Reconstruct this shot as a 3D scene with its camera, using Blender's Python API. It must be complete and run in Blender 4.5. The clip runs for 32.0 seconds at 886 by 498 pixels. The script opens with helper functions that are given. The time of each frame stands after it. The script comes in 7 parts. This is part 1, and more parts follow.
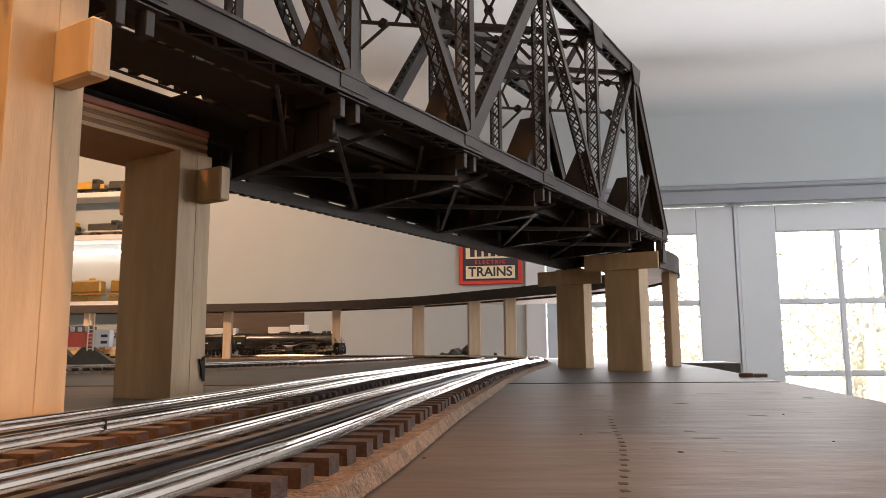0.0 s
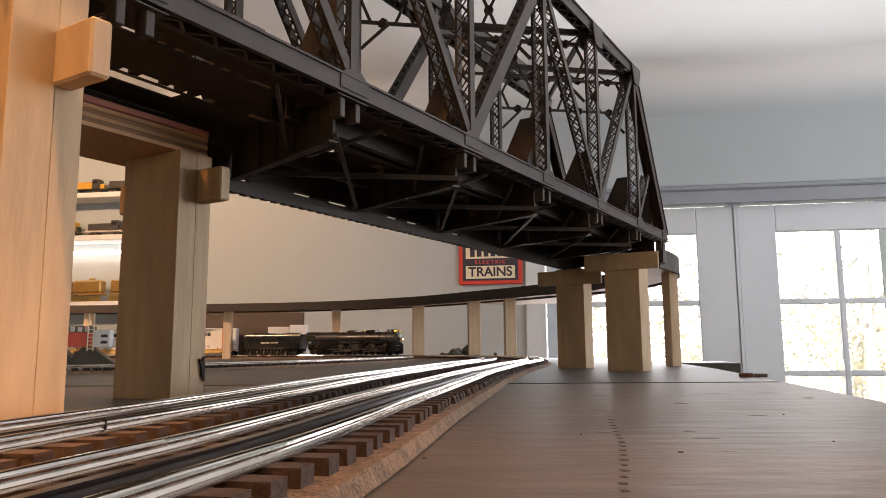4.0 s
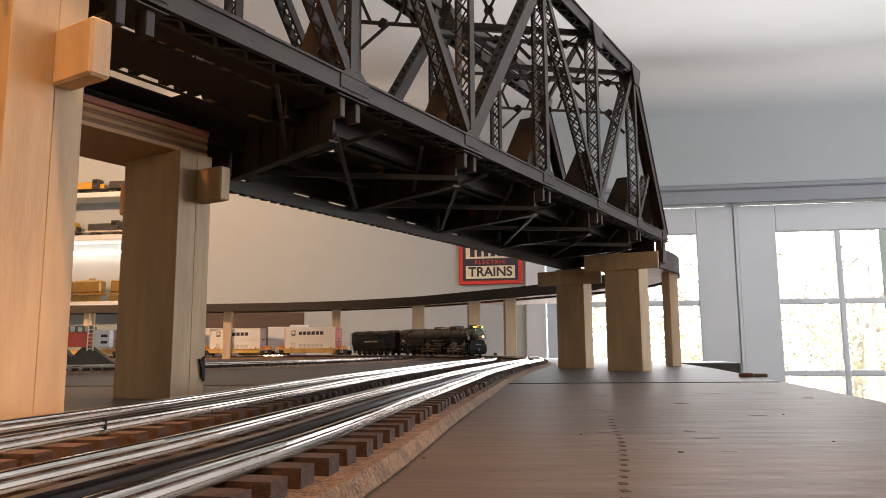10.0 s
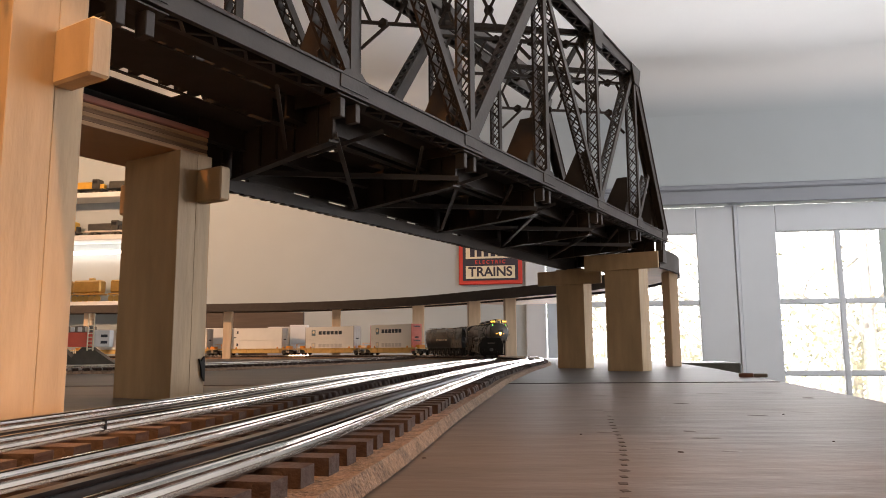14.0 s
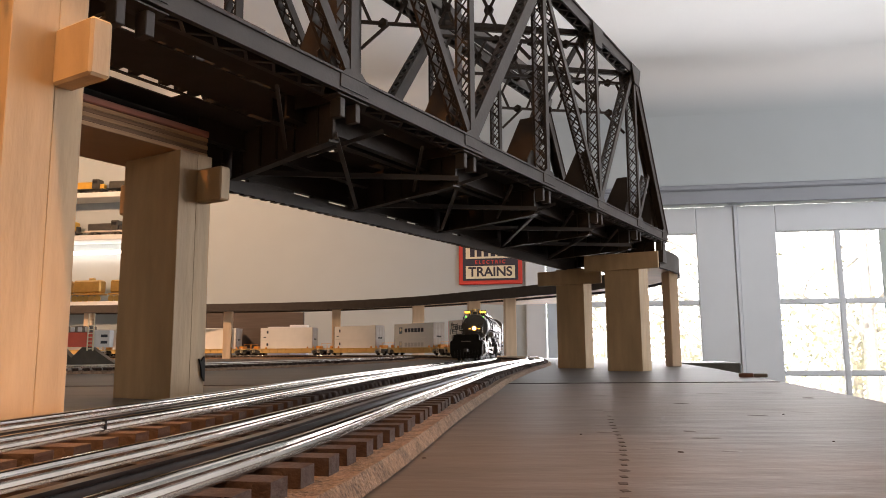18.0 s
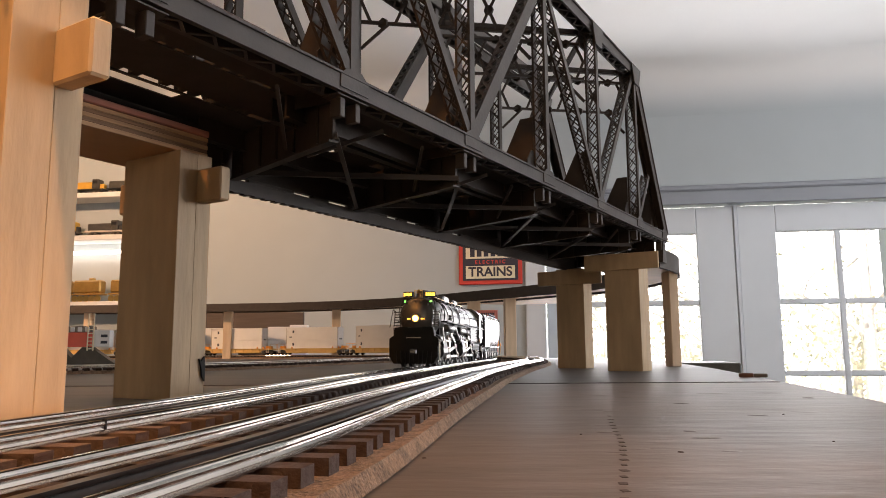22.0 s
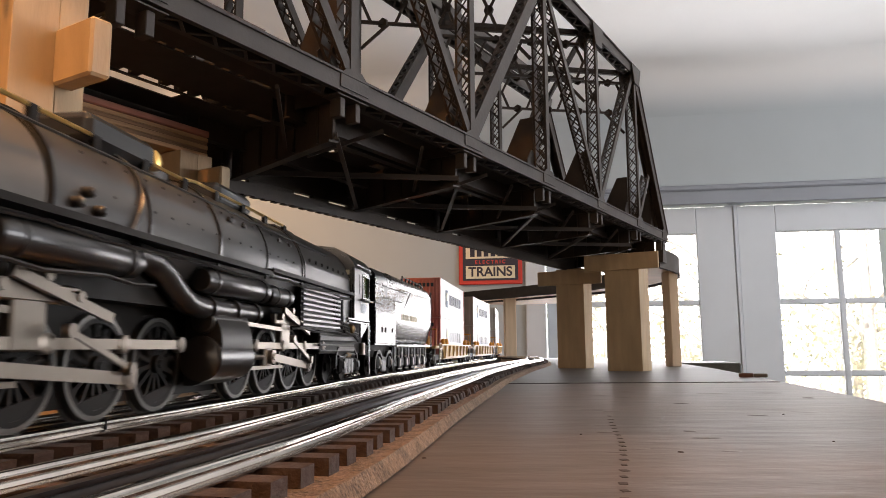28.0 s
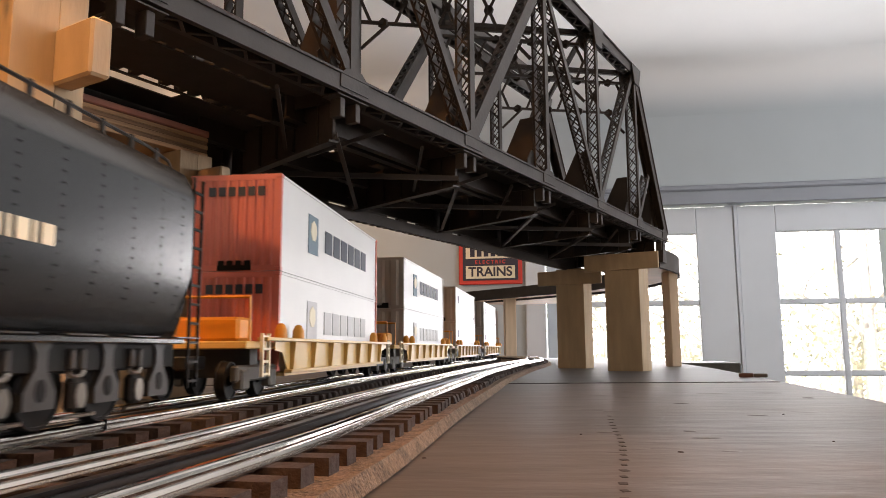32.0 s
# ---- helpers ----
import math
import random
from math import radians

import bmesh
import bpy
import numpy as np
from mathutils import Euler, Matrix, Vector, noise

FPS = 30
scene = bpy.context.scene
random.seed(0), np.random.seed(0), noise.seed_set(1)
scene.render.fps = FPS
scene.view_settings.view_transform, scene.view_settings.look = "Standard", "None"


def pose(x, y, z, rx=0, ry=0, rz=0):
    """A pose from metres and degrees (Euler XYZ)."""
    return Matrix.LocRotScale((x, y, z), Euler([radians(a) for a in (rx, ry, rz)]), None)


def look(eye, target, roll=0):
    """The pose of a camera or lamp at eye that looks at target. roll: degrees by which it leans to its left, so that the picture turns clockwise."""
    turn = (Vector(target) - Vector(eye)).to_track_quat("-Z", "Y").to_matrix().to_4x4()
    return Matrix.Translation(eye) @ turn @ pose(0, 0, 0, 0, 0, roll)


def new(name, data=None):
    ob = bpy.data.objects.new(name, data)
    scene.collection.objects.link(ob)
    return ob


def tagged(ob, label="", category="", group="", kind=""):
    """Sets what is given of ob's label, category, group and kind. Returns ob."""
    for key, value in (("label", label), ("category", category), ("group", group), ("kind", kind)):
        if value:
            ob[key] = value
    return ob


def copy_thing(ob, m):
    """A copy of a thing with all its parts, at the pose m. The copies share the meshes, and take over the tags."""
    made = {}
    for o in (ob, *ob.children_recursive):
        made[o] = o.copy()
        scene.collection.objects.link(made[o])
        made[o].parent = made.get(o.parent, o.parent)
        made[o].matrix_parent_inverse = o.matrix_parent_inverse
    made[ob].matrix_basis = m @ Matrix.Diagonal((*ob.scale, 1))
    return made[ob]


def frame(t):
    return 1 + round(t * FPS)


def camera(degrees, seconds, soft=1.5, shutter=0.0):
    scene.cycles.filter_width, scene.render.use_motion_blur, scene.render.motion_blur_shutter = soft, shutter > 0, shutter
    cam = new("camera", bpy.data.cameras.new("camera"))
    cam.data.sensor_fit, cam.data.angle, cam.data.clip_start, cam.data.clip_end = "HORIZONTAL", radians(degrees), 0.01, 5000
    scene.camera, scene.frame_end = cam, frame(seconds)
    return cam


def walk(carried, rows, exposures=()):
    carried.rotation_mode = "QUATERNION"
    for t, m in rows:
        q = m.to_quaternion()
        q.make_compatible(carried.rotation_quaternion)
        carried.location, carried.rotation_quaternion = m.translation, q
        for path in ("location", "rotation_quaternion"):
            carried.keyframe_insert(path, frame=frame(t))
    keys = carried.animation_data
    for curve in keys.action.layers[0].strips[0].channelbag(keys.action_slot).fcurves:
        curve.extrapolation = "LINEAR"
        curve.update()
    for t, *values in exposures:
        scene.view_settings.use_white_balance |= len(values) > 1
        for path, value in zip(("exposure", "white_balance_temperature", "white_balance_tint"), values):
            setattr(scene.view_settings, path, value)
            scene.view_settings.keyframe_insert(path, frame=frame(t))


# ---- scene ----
# ---- camera: a phone lying on the table beside the tracks, never moving ----
cam = camera(62.2, 32.0, soft=0.9, shutter=0.5)
EYE = Vector((0.0, 0.0, 0.0375))
VIEW = Matrix.Translation(EYE) @ pose(0, 0, 0, 97.75, 0, 0) @ pose(0, 0, 0, 0, 0, -0.35)
walk(cam, [(0, VIEW), (32, VIEW)], exposures=[(0, 0.22, 6950, 18), (32, 0.22, 6950, 18)])

# ---- world and large lights ----
world = bpy.data.worlds.new("daylight")
scene.world = world
world.use_nodes = True
_n = world.node_tree.nodes
_sky = _n.new("ShaderNodeTexSky")
_sky.sky_type, _sky.sun_disc = "NISHITA", False
_sky.sun_elevation, _sky.sun_rotation = radians(38), radians(200)
_n["Background"].inputs["Strength"].default_value = 0.15
world.node_tree.links.new(_sky.outputs[0], _n["Background"].inputs[0])


def lamp(name, kind, m, energy, color, **kw):
    data = bpy.data.lights.new(name, kind)
    data.energy, data.color = energy, color
    if "size" in kw:
        data.shape = "RECTANGLE"
        data.size, data.size_y = kw["size"]
    if "radius" in kw:
        data.shadow_soft_size = kw["radius"]
    if "cone" in kw:
        data.spot_size, data.spot_blend = radians(kw["cone"]), kw.get("blend", 0.5)
    if "angle" in kw:
        data.angle = radians(kw["angle"])
    ob = new(name, data)
    ob.matrix_world = m
    return ob


WARM, COOL = (1.0, 0.46, 0.13), (0.88, 0.94, 1.0)
lamp("sun", "SUN", look((-3, -6, 7), (0, 0, 0)), 5.0, (1.0, 0.94, 0.85), angle=0.5)
# daylight of the glazed doors in the back wall
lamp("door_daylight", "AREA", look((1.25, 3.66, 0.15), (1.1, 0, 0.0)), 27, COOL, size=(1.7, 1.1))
# added fill from an unseen side, tilted up to brighten the ceiling
lamp("unseen_side_fill", "AREA", look((3.5, 0.8, 0.4), (1.9, 0.95, 1.95)), 80, COOL, size=(2.4, 1.4))
# added warm fill behind the viewer, lifts the dark front faces
lamp("unseen_front_fill", "AREA", look((-1.4, -4.5, 0.45), (-0.4, 0, 0.3)), 21, (1.0, 0.73, 0.47), size=(2.2, 1.3))
# warm ceiling spots of the train room
lamp("ceiling_spot", "SPOT", look((-0.10, 0.05, 1.38), (-0.235, 0.20, 0.05)), 185, (1.0, 0.52, 0.19), radius=0.03, cone=17, blend=0.5)
lamp("ceiling_spot", "SPOT", look((-1.0, -0.62, 1.38), (-0.21, 0.36, 0.10)), 55, (1.0, 0.42, 0.10), radius=0.025, cone=36, blend=0.6)
lamp("ceiling_spot", "SPOT", look((-2.1, 2.3, 1.38), (-1.8, 4.2, 0.2)), 155, (1.0, 0.64, 0.38), radius=0.05, cone=120, blend=0.8)
lamp("ceiling_spot", "SPOT", look((0.9, -0.7, 1.38), (-0.02, 0.05, 0.0)), 55, (1.0, 0.58, 0.28), radius=0.03, cone=18.5, blend=0.25)
# ---- materials ----
def material(name, color, rough=0.6, metal=0.0, vary=0.15, scale=30.0, bump=0.0, bump_scale=None, spread=(1, 1, 1),
             second=None, mix_at=0.5, per_object=0.0, per_island=0.0, detail=5.0, coat=0.0, coat_rough=0.1, emit=None, strength=0.0, spec=0.5):
    """A surface with colour variation at two scales, grain bump and optional per-piece variation."""
    m = bpy.data.materials.new(name)
    m.use_nodes = True
    nt = m.node_tree
    b = nt.nodes["Principled BSDF"]
    L = nt.links.new
    tc = nt.nodes.new("ShaderNodeTexCoord")
    mp = nt.nodes.new("ShaderNodeMapping")
    mp.inputs["Scale"].default_value = spread
    L(tc.outputs["Object"], mp.inputs["Vector"])
    n1 = nt.nodes.new("ShaderNodeTexNoise")
    n1.inputs["Scale"].default_value, n1.inputs["Detail"].default_value = scale, detail
    n2 = nt.nodes.new("ShaderNodeTexNoise")
    n2.inputs["Scale"].default_value, n2.inputs["Detail"].default_value = scale * 0.17, 3.0
    for n in (n1, n2):
        L(mp.outputs[0], n.inputs["Vector"])
    add = nt.nodes.new("ShaderNodeMath")
    add.operation = "ADD"
    L(n1.outputs[0], add.inputs[0])
    L(n2.outputs[0], add.inputs[1])
    last = add.outputs[0]
    for amount, node, out in ((per_object, "ShaderNodeObjectInfo", "Random"), (per_island, "ShaderNodeNewGeometry", "Random Per Island")):
        if amount:
            info = nt.nodes.new(node)
            ma = nt.nodes.new("ShaderNodeMath")
            ma.operation = "MULTIPLY_ADD"
            L(info.outputs[out], ma.inputs[0])
            ma.inputs[1].default_value = amount
            L(last, ma.inputs[2])
            last = ma.outputs[0]
    ramp = nt.nodes.new("ShaderNodeMapRange")
    ramp.inputs["From Min"].default_value, ramp.inputs["From Max"].default_value = 0.65, 1.35 + per_object + per_island
    L(last, ramp.inputs["Value"])
    mix = nt.nodes.new("ShaderNodeMix")
    mix.data_type = "RGBA"
    c = Vector(color)
    lo = c * (1 - vary)
    hi = Vector(second) if second else Vector([min(1, v) for v in c * (1 + vary)])
    mix.inputs["A"].default_value, mix.inputs["B"].default_value = (*lo, 1), (*hi, 1)
    L(ramp.outputs[0], mix.inputs["Factor"])
    L(mix.outputs["Result"], b.inputs["Base Color"])
    rr = nt.nodes.new("ShaderNodeMapRange")
    rr.inputs["To Min"].default_value, rr.inputs["To Max"].default_value = max(0.02, rough * 0.82), min(1, rough * 1.18)
    L(n2.outputs[0], rr.inputs["Value"])
    L(rr.outputs[0], b.inputs["Roughness"])
    b.inputs["Metallic"].default_value = metal
    b.inputs["Specular IOR Level"].default_value = spec
    b.inputs["Coat Weight"].default_value = coat
    b.inputs["Coat Roughness"].default_value = coat_rough
    if bump:
        n3 = nt.nodes.new("ShaderNodeTexNoise")
        n3.inputs["Scale"].default_value, n3.inputs["Detail"].default_value = bump_scale or scale * 2, 6.0
        L(mp.outputs[0], n3.inputs["Vector"])
        bu = nt.nodes.new("ShaderNodeBump")
        bu.inputs["Strength"].default_value, bu.inputs["Distance"].default_value = bump, 0.002
        L(n3.outputs[0], bu.inputs["Height"])
        L(bu.outputs[0], b.inputs["Normal"])
    if emit:
        b.inputs["Emission Color"].default_value = (*emit, 1)
        b.inputs["Emission Strength"].default_value = strength
    return m


def glass(name, tint=(1, 1, 1)):
    m = bpy.data.materials.new(name)
    m.use_nodes = True
    b = m.node_tree.nodes["Principled BSDF"]
    b.inputs["Base Color"].default_value = (*tint, 1)
    b.inputs["Transmission Weight"].default_value = 1.0
    b.inputs["Roughness"].default_value = 0.0
    b.inputs["IOR"].default_value = 1.05
    return m


M_WALL = material("wall_paint", (0.405, 0.45, 0.468), 0.85, vary=0.03, scale=6, bump=0.08, bump_scale=300)
M_CEIL = material("ceiling_paint", (0.90, 0.90, 0.88), 0.9, vary=0.02, scale=4, bump=0.06, bump_scale=200)
M_TRIM = material("white_trim_paint", (0.60, 0.645, 0.685), 0.5, vary=0.03, scale=10)
M_FLOOR = material("floor_carpet", (0.20, 0.16, 0.13), 0.95, vary=0.2, scale=40, bump=0.4)
M_COVE = material("cove_shade_fade", (0.405, 0.45, 0.468), 0.88, vary=0.02, scale=6, bump=0.06, bump_scale=200)
_t = M_COVE.node_tree       # painted soft shade: wall colour fades into ceiling white up the curve
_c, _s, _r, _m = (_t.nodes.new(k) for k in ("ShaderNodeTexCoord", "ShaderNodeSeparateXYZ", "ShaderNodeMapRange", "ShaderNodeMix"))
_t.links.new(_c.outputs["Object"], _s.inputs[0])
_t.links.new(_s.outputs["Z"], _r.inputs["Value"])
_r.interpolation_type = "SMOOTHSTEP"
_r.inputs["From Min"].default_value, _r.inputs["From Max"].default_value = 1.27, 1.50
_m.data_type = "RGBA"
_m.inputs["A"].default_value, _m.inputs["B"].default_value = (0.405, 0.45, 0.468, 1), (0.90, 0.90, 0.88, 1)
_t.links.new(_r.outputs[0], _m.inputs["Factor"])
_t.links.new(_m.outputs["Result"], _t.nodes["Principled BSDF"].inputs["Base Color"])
# head casing, a darker grey than the trim of the doors
M_CASING = material("head_casing_grey", (0.26, 0.285, 0.32), 0.5, vary=0.04, scale=10)
M_TABLE = material("table_paint", (0.124, 0.102, 0.087), 0.52, vary=0.28, scale=14, bump=0.6, bump_scale=22, spread=(1, 2.6, 1), spec=0.42)
# far sheet, darker and greyer than the near one
M_TABLEFAR = material("far_sheet_grey", (0.075, 0.063, 0.058), 0.5, vary=0.35, scale=10, bump=0.5, bump_scale=14, spread=(1, 2.6, 1), spec=0.5)
M_PAINTWOOD = material("tan_painted_wood", (0.40, 0.278, 0.158), 0.6, vary=0.22, scale=30, bump=0.5, bump_scale=60, spread=(2.4, 2.4, 0.5))
M_PLY = material("plywood_layers", (0.45, 0.27, 0.14), 0.6, vary=0.3, scale=30, bump=0.2, spread=(0.4, 0.4, 14))
M_PLYDARK = material("plywood_end_grain", (0.26, 0.15, 0.085), 0.7, vary=0.4, scale=60, bump=0.3, spread=(0.4, 0.4, 14))
M_REDSTRIP = material("red_brown_trim", (0.42, 0.17, 0.12), 0.6, vary=0.2, scale=30)
M_BRIDGE = material("dark_bronze_bridge_paint", (0.042, 0.030, 0.023), 0.46, vary=0.35, scale=30, bump=0.1, bump_scale=200, spec=0.36)
M_BRIDGE_RUST = material("rust_brown_bridge_paint", (0.072, 0.030, 0.018), 0.6, vary=0.35, scale=30)
M_DARKTIE = material("dark_bridge_tie", (0.048, 0.037, 0.030), 0.8, vary=0.3, scale=60, per_object=0.3)
M_RAIL = material("tinplate_rail", (0.80, 0.72, 0.63), 0.095, metal=1.0, vary=0.45, scale=45, second=(0.93, 0.90, 0.86))
M_RAILSIDE = material("dull_rail_side", (0.80, 0.72, 0.64), 0.2, metal=1.0, vary=0.22, scale=60, second=(0.84, 0.78, 0.72))
M_BLACKRAIL = material("blackened_centre_rail", (0.025, 0.023, 0.025), 0.32, metal=0.6, vary=0.2, scale=40)
M_TIE = material("brown_wood_tie", (0.040, 0.021, 0.014), 0.85, vary=0.4, scale=160, bump=0.7, bump_scale=400, spread=(1, 0.3, 1), per_object=0.5)
M_ROADBED = material("tan_cork_roadbed", (0.24, 0.155, 0.10), 0.9, vary=0.7, scale=900, bump=1.0, bump_scale=900, detail=2)
M_BLACK = material("satin_black_loco_paint", (0.010, 0.0095, 0.009), 0.33, vary=0.3, scale=60, coat=0.45, coat_rough=0.22, spec=0.5)
M_GLOSS = material("gloss_black_tender_paint", (0.010, 0.010, 0.010), 0.27, vary=0.2, scale=60, coat=0.5, coat_rough=0.2, spec=0.6)
# dull black of sooty castings, also darkens parts that sit in shade
M_MATTE = material("soot_and_shade_black", (0.0085, 0.0072, 0.006), 0.5, vary=0.3, scale=80, spec=0.12)
M_CASTING = material("satin_black_casting", (0.010, 0.0088, 0.0078), 0.42, vary=0.3, scale=70, spec=0.3)
M_IRONGREY = material("grey_black_iron", (0.038, 0.035, 0.032), 0.45, vary=0.3, scale=70, spec=0.35)
M_GRAPHITE = material("graphite_grey_smokebox", (0.105, 0.098, 0.090), 0.36, metal=0.5, vary=0.2, scale=50)
M_WHEEL = material("dark_grey_wheel", (0.009, 0.0082, 0.0075), 0.5, metal=0.0, vary=0.2, scale=60, spec=0.15)
M_STEEL = material("bright_side_rod_steel", (0.27, 0.235, 0.20), 0.32, metal=1.0, vary=0.15, scale=60)
M_BRASS = material("brass", (0.75, 0.50, 0.17), 0.3, metal=1.0, vary=0.15, scale=60)
M_GREYPAINT = material("light_grey_container_paint", (0.76, 0.75, 0.72), 0.38, vary=0.06, scale=20)
M_REDPAINT = material("red_container_paint", (0.68, 0.20, 0.155), 0.45, vary=0.12, scale=40)
# container ends and small models, a darker grey tan than the container sides
M_TANPAINT = material("grey_tan_tone", (0.42, 0.38, 0.33), 0.5, vary=0.12, scale=40)
M_YELLOW = material("yellow_car_paint", (0.66, 0.43, 0.15), 0.34, vary=0.10, scale=30)
M_ORANGE = material("orange_car_paint", (0.75, 0.30, 0.03), 0.42, vary=0.10, scale=30)
M_DARKPRINT = material("dark_blue_print", (0.03, 0.04, 0.06), 0.5, vary=0.1)
M_BLUEPRINT = material("light_blue_print", (0.13, 0.20, 0.24), 0.5, vary=0.1)
M_CREAMPRINT = material("cream_print", (0.78, 0.70, 0.52), 0.5, vary=0.08)
M_SIGNRED = material("sign_red_enamel", (0.62, 0.05, 0.035), 0.4, vary=0.1)
M_SIGNBLUE = material("sign_dark_enamel", (0.030, 0.026, 0.045), 0.4, vary=0.1)
M_TYRE = material("worn_steel_tyre", (0.15, 0.145, 0.135), 0.35, metal=1.0, vary=0.2, scale=60)
M_SHELF = material("white_shelf_board", (0.70, 0.70, 0.70), 0.5, vary=0.05)
M_BULB = material("lit_headlight", (1, 0.8, 0.4), 0.4, emit=(1.0, 0.68, 0.22), strength=7)
M_BULBRING = material("warm_headlight_glow", (0.9, 0.5, 0.1), 0.4, emit=(1.0, 0.45, 0.06), strength=1.8)
# print washed out by glare, drawn as a paler grey
M_SLATEPRINT = material("glare_paled_print", (0.55, 0.54, 0.53), 0.5, vary=0.1)
M_DULLBRASS = material("dull_brass", (0.20, 0.13, 0.06), 0.45, metal=0.8, vary=0.2, scale=60)
M_BOARD = material("lit_number_board", (1, 0.7, 0.2), 0.4, emit=(1.0, 0.60, 0.07), strength=2.2)
M_GREENLAMP = material("green_marker_light", (0.1, 0.9, 0.1), 0.4, emit=(0.15, 1.0, 0.1), strength=3)
M_REDLAMP = material("red_led", (0.9, 0.05, 0.05), 0.4, emit=(1.0, 0.05, 0.04), strength=2)
M_GLASS = glass("window_glass")
M_GREENGLASS = material("green_cab_glass", (0.035, 0.055, 0.012), 0.2, vary=0.5, scale=40)
M_GREENLOCO = material("brass_yellow_loco_paint", (0.40, 0.24, 0.07), 0.35, metal=0.5, vary=0.2, scale=50)
M_OLIVE = material("dark_loco_paint", (0.055, 0.05, 0.04), 0.5, vary=0.3, scale=60)
M_DIESELYELLOW = material("diesel_yellow_paint", (0.62, 0.36, 0.05), 0.45, vary=0.15, scale=40)
M_REDLOCO = material("caboose_red_paint", (0.72, 0.10, 0.06), 0.45, vary=0.12, scale=40)
M_BARE = material("bare_pine_post", (0.62, 0.47, 0.32), 0.65, vary=0.12, scale=30, bump=0.15, spread=(3, 3, 0.4))
M_PALEPLY = material("pale_plywood", (0.74, 0.52, 0.34), 0.65, vary=0.12, scale=20, bump=0.12, spread=(0.5, 3, 1))
M_BOILER = material("satin_boiler_jacket", (0.022, 0.0205, 0.019), 0.36, vary=0.3, scale=50, coat=0.55, coat_rough=0.26, spec=0.5)
# glare and haze outdoors put into these pale garden colours
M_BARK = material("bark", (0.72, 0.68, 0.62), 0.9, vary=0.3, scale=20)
M_LEAF = material("haze_paled_leaves", (0.80, 0.81, 0.60), 0.8, vary=0.06, scale=9, second=(0.85, 0.82, 0.68), per_object=0.4)
M_GRASS = material("pale_grass", (0.66, 0.63, 0.48), 0.95, vary=0.3, scale=4)
M_DARKWOOD = material("dark_brown_board", (0.085, 0.060, 0.046), 0.6, vary=0.25, scale=20, spread=(0.4, 1, 6))
M_INK = material("faint_dark_stain", (0.062, 0.043, 0.034), 0.7, vary=0.2)
# ---- building tools ----
def part(name, bm, mat, parent=None, label="", smooth=False):
    """Links a bmesh as one mesh object under a thing or a part."""
    me = bpy.data.meshes.new(name)
    bm.to_mesh(me)
    bm.free()
    me.materials.append(mat)
    if smooth:
        me.shade_smooth()
        me.set_sharp_from_angle(angle=radians(38))
    ob = new(name, me)
    if parent is not None:
        ob.parent = parent
    if label:
        ob["label"] = label
    return ob


def thing(name, m, label, category, group="", kind=""):
    ob = new(name)
    ob.empty_display_size = 0.02
    ob.matrix_world = m
    return tagged(ob, label, category, group, kind)


def solo(name, bm, mat, m, label, category="", group="", kind="", smooth=False):
    ob = part(name, bm, mat, None, "", smooth)
    ob.matrix_world = m
    return tagged(ob, label, category, group, kind)


def box(bm, lo, hi, bevel=0.0, m=None):
    """A box between two corners, optionally with chamfered edges."""
    lo, hi = Vector(lo), Vector(hi)
    made = bmesh.ops.create_cube(bm, size=1.0)["verts"]
    c, d = (lo + hi) / 2, hi - lo
    for v in made:
        v.co = Vector((v.co.x * d.x, v.co.y * d.y, v.co.z * d.z)) + c
    if bevel:
        edges = list({e for v in made for e in v.link_edges})
        out = bmesh.ops.bevel(bm, geom=edges, offset=bevel, segments=1, affect="EDGES")
        made = list({v for f in out["faces"] for v in f.verts} | {v for v in made if v.is_valid})
    if m is not None:
        bmesh.ops.transform(bm, matrix=m, verts=made)
    return made


def rod(bm, a, b, r, seg=8, r2=None):
    """A round bar from a to b."""
    a, b = Vector(a), Vector(b)
    d = b - a
    m = Matrix.Translation((a + b) / 2) @ d.to_track_quat("Z", "Y").to_matrix().to_4x4()
    bmesh.ops.create_cone(bm, cap_ends=True, segments=seg, radius1=r, radius2=r if r2 is None else r2, depth=d.length, matrix=m)


def beam(bm, a, b, w, h, up=(0, 0, 1)):
    """A rectangular bar from a to b, w across and h along 'up'."""
    a, b, up = Vector(a), Vector(b), Vector(up)
    d = (b - a).normalized()
    side = d.cross(up)
    side = side.normalized() if side.length > 1e-4 else Vector((1, 0, 0))
    up = side.cross(d)
    vs = []
    for p in (a, b):
        for i, j in ((-1, -1), (1, -1), (1, 1), (-1, 1)):
            vs.append(bm.verts.new(p + side * (i * w / 2) + up * (j * h / 2)))
    for f in ((3, 2, 1, 0), (4, 5, 6, 7), (0, 1, 5, 4), (1, 2, 6, 5), (2, 3, 7, 6), (3, 0, 4, 7)):
        bm.faces.new([vs[i] for i in f])


def prism(bm, poly, y0, y1, m=None):
    """A polygon in the xz plane, drawn out from y0 to y1."""
    a = [bm.verts.new((x, y0, z)) for x, z in poly]
    b = [bm.verts.new((x, y1, z)) for x, z in poly]
    bm.faces.new(a)
    bm.faces.new(b[::-1])
    n = len(poly)
    for i in range(n):
        bm.faces.new((a[i], b[i], b[(i + 1) % n], a[(i + 1) % n]))
    if m is not None:
        bmesh.ops.transform(bm, matrix=m, verts=a + b)
    return a + b


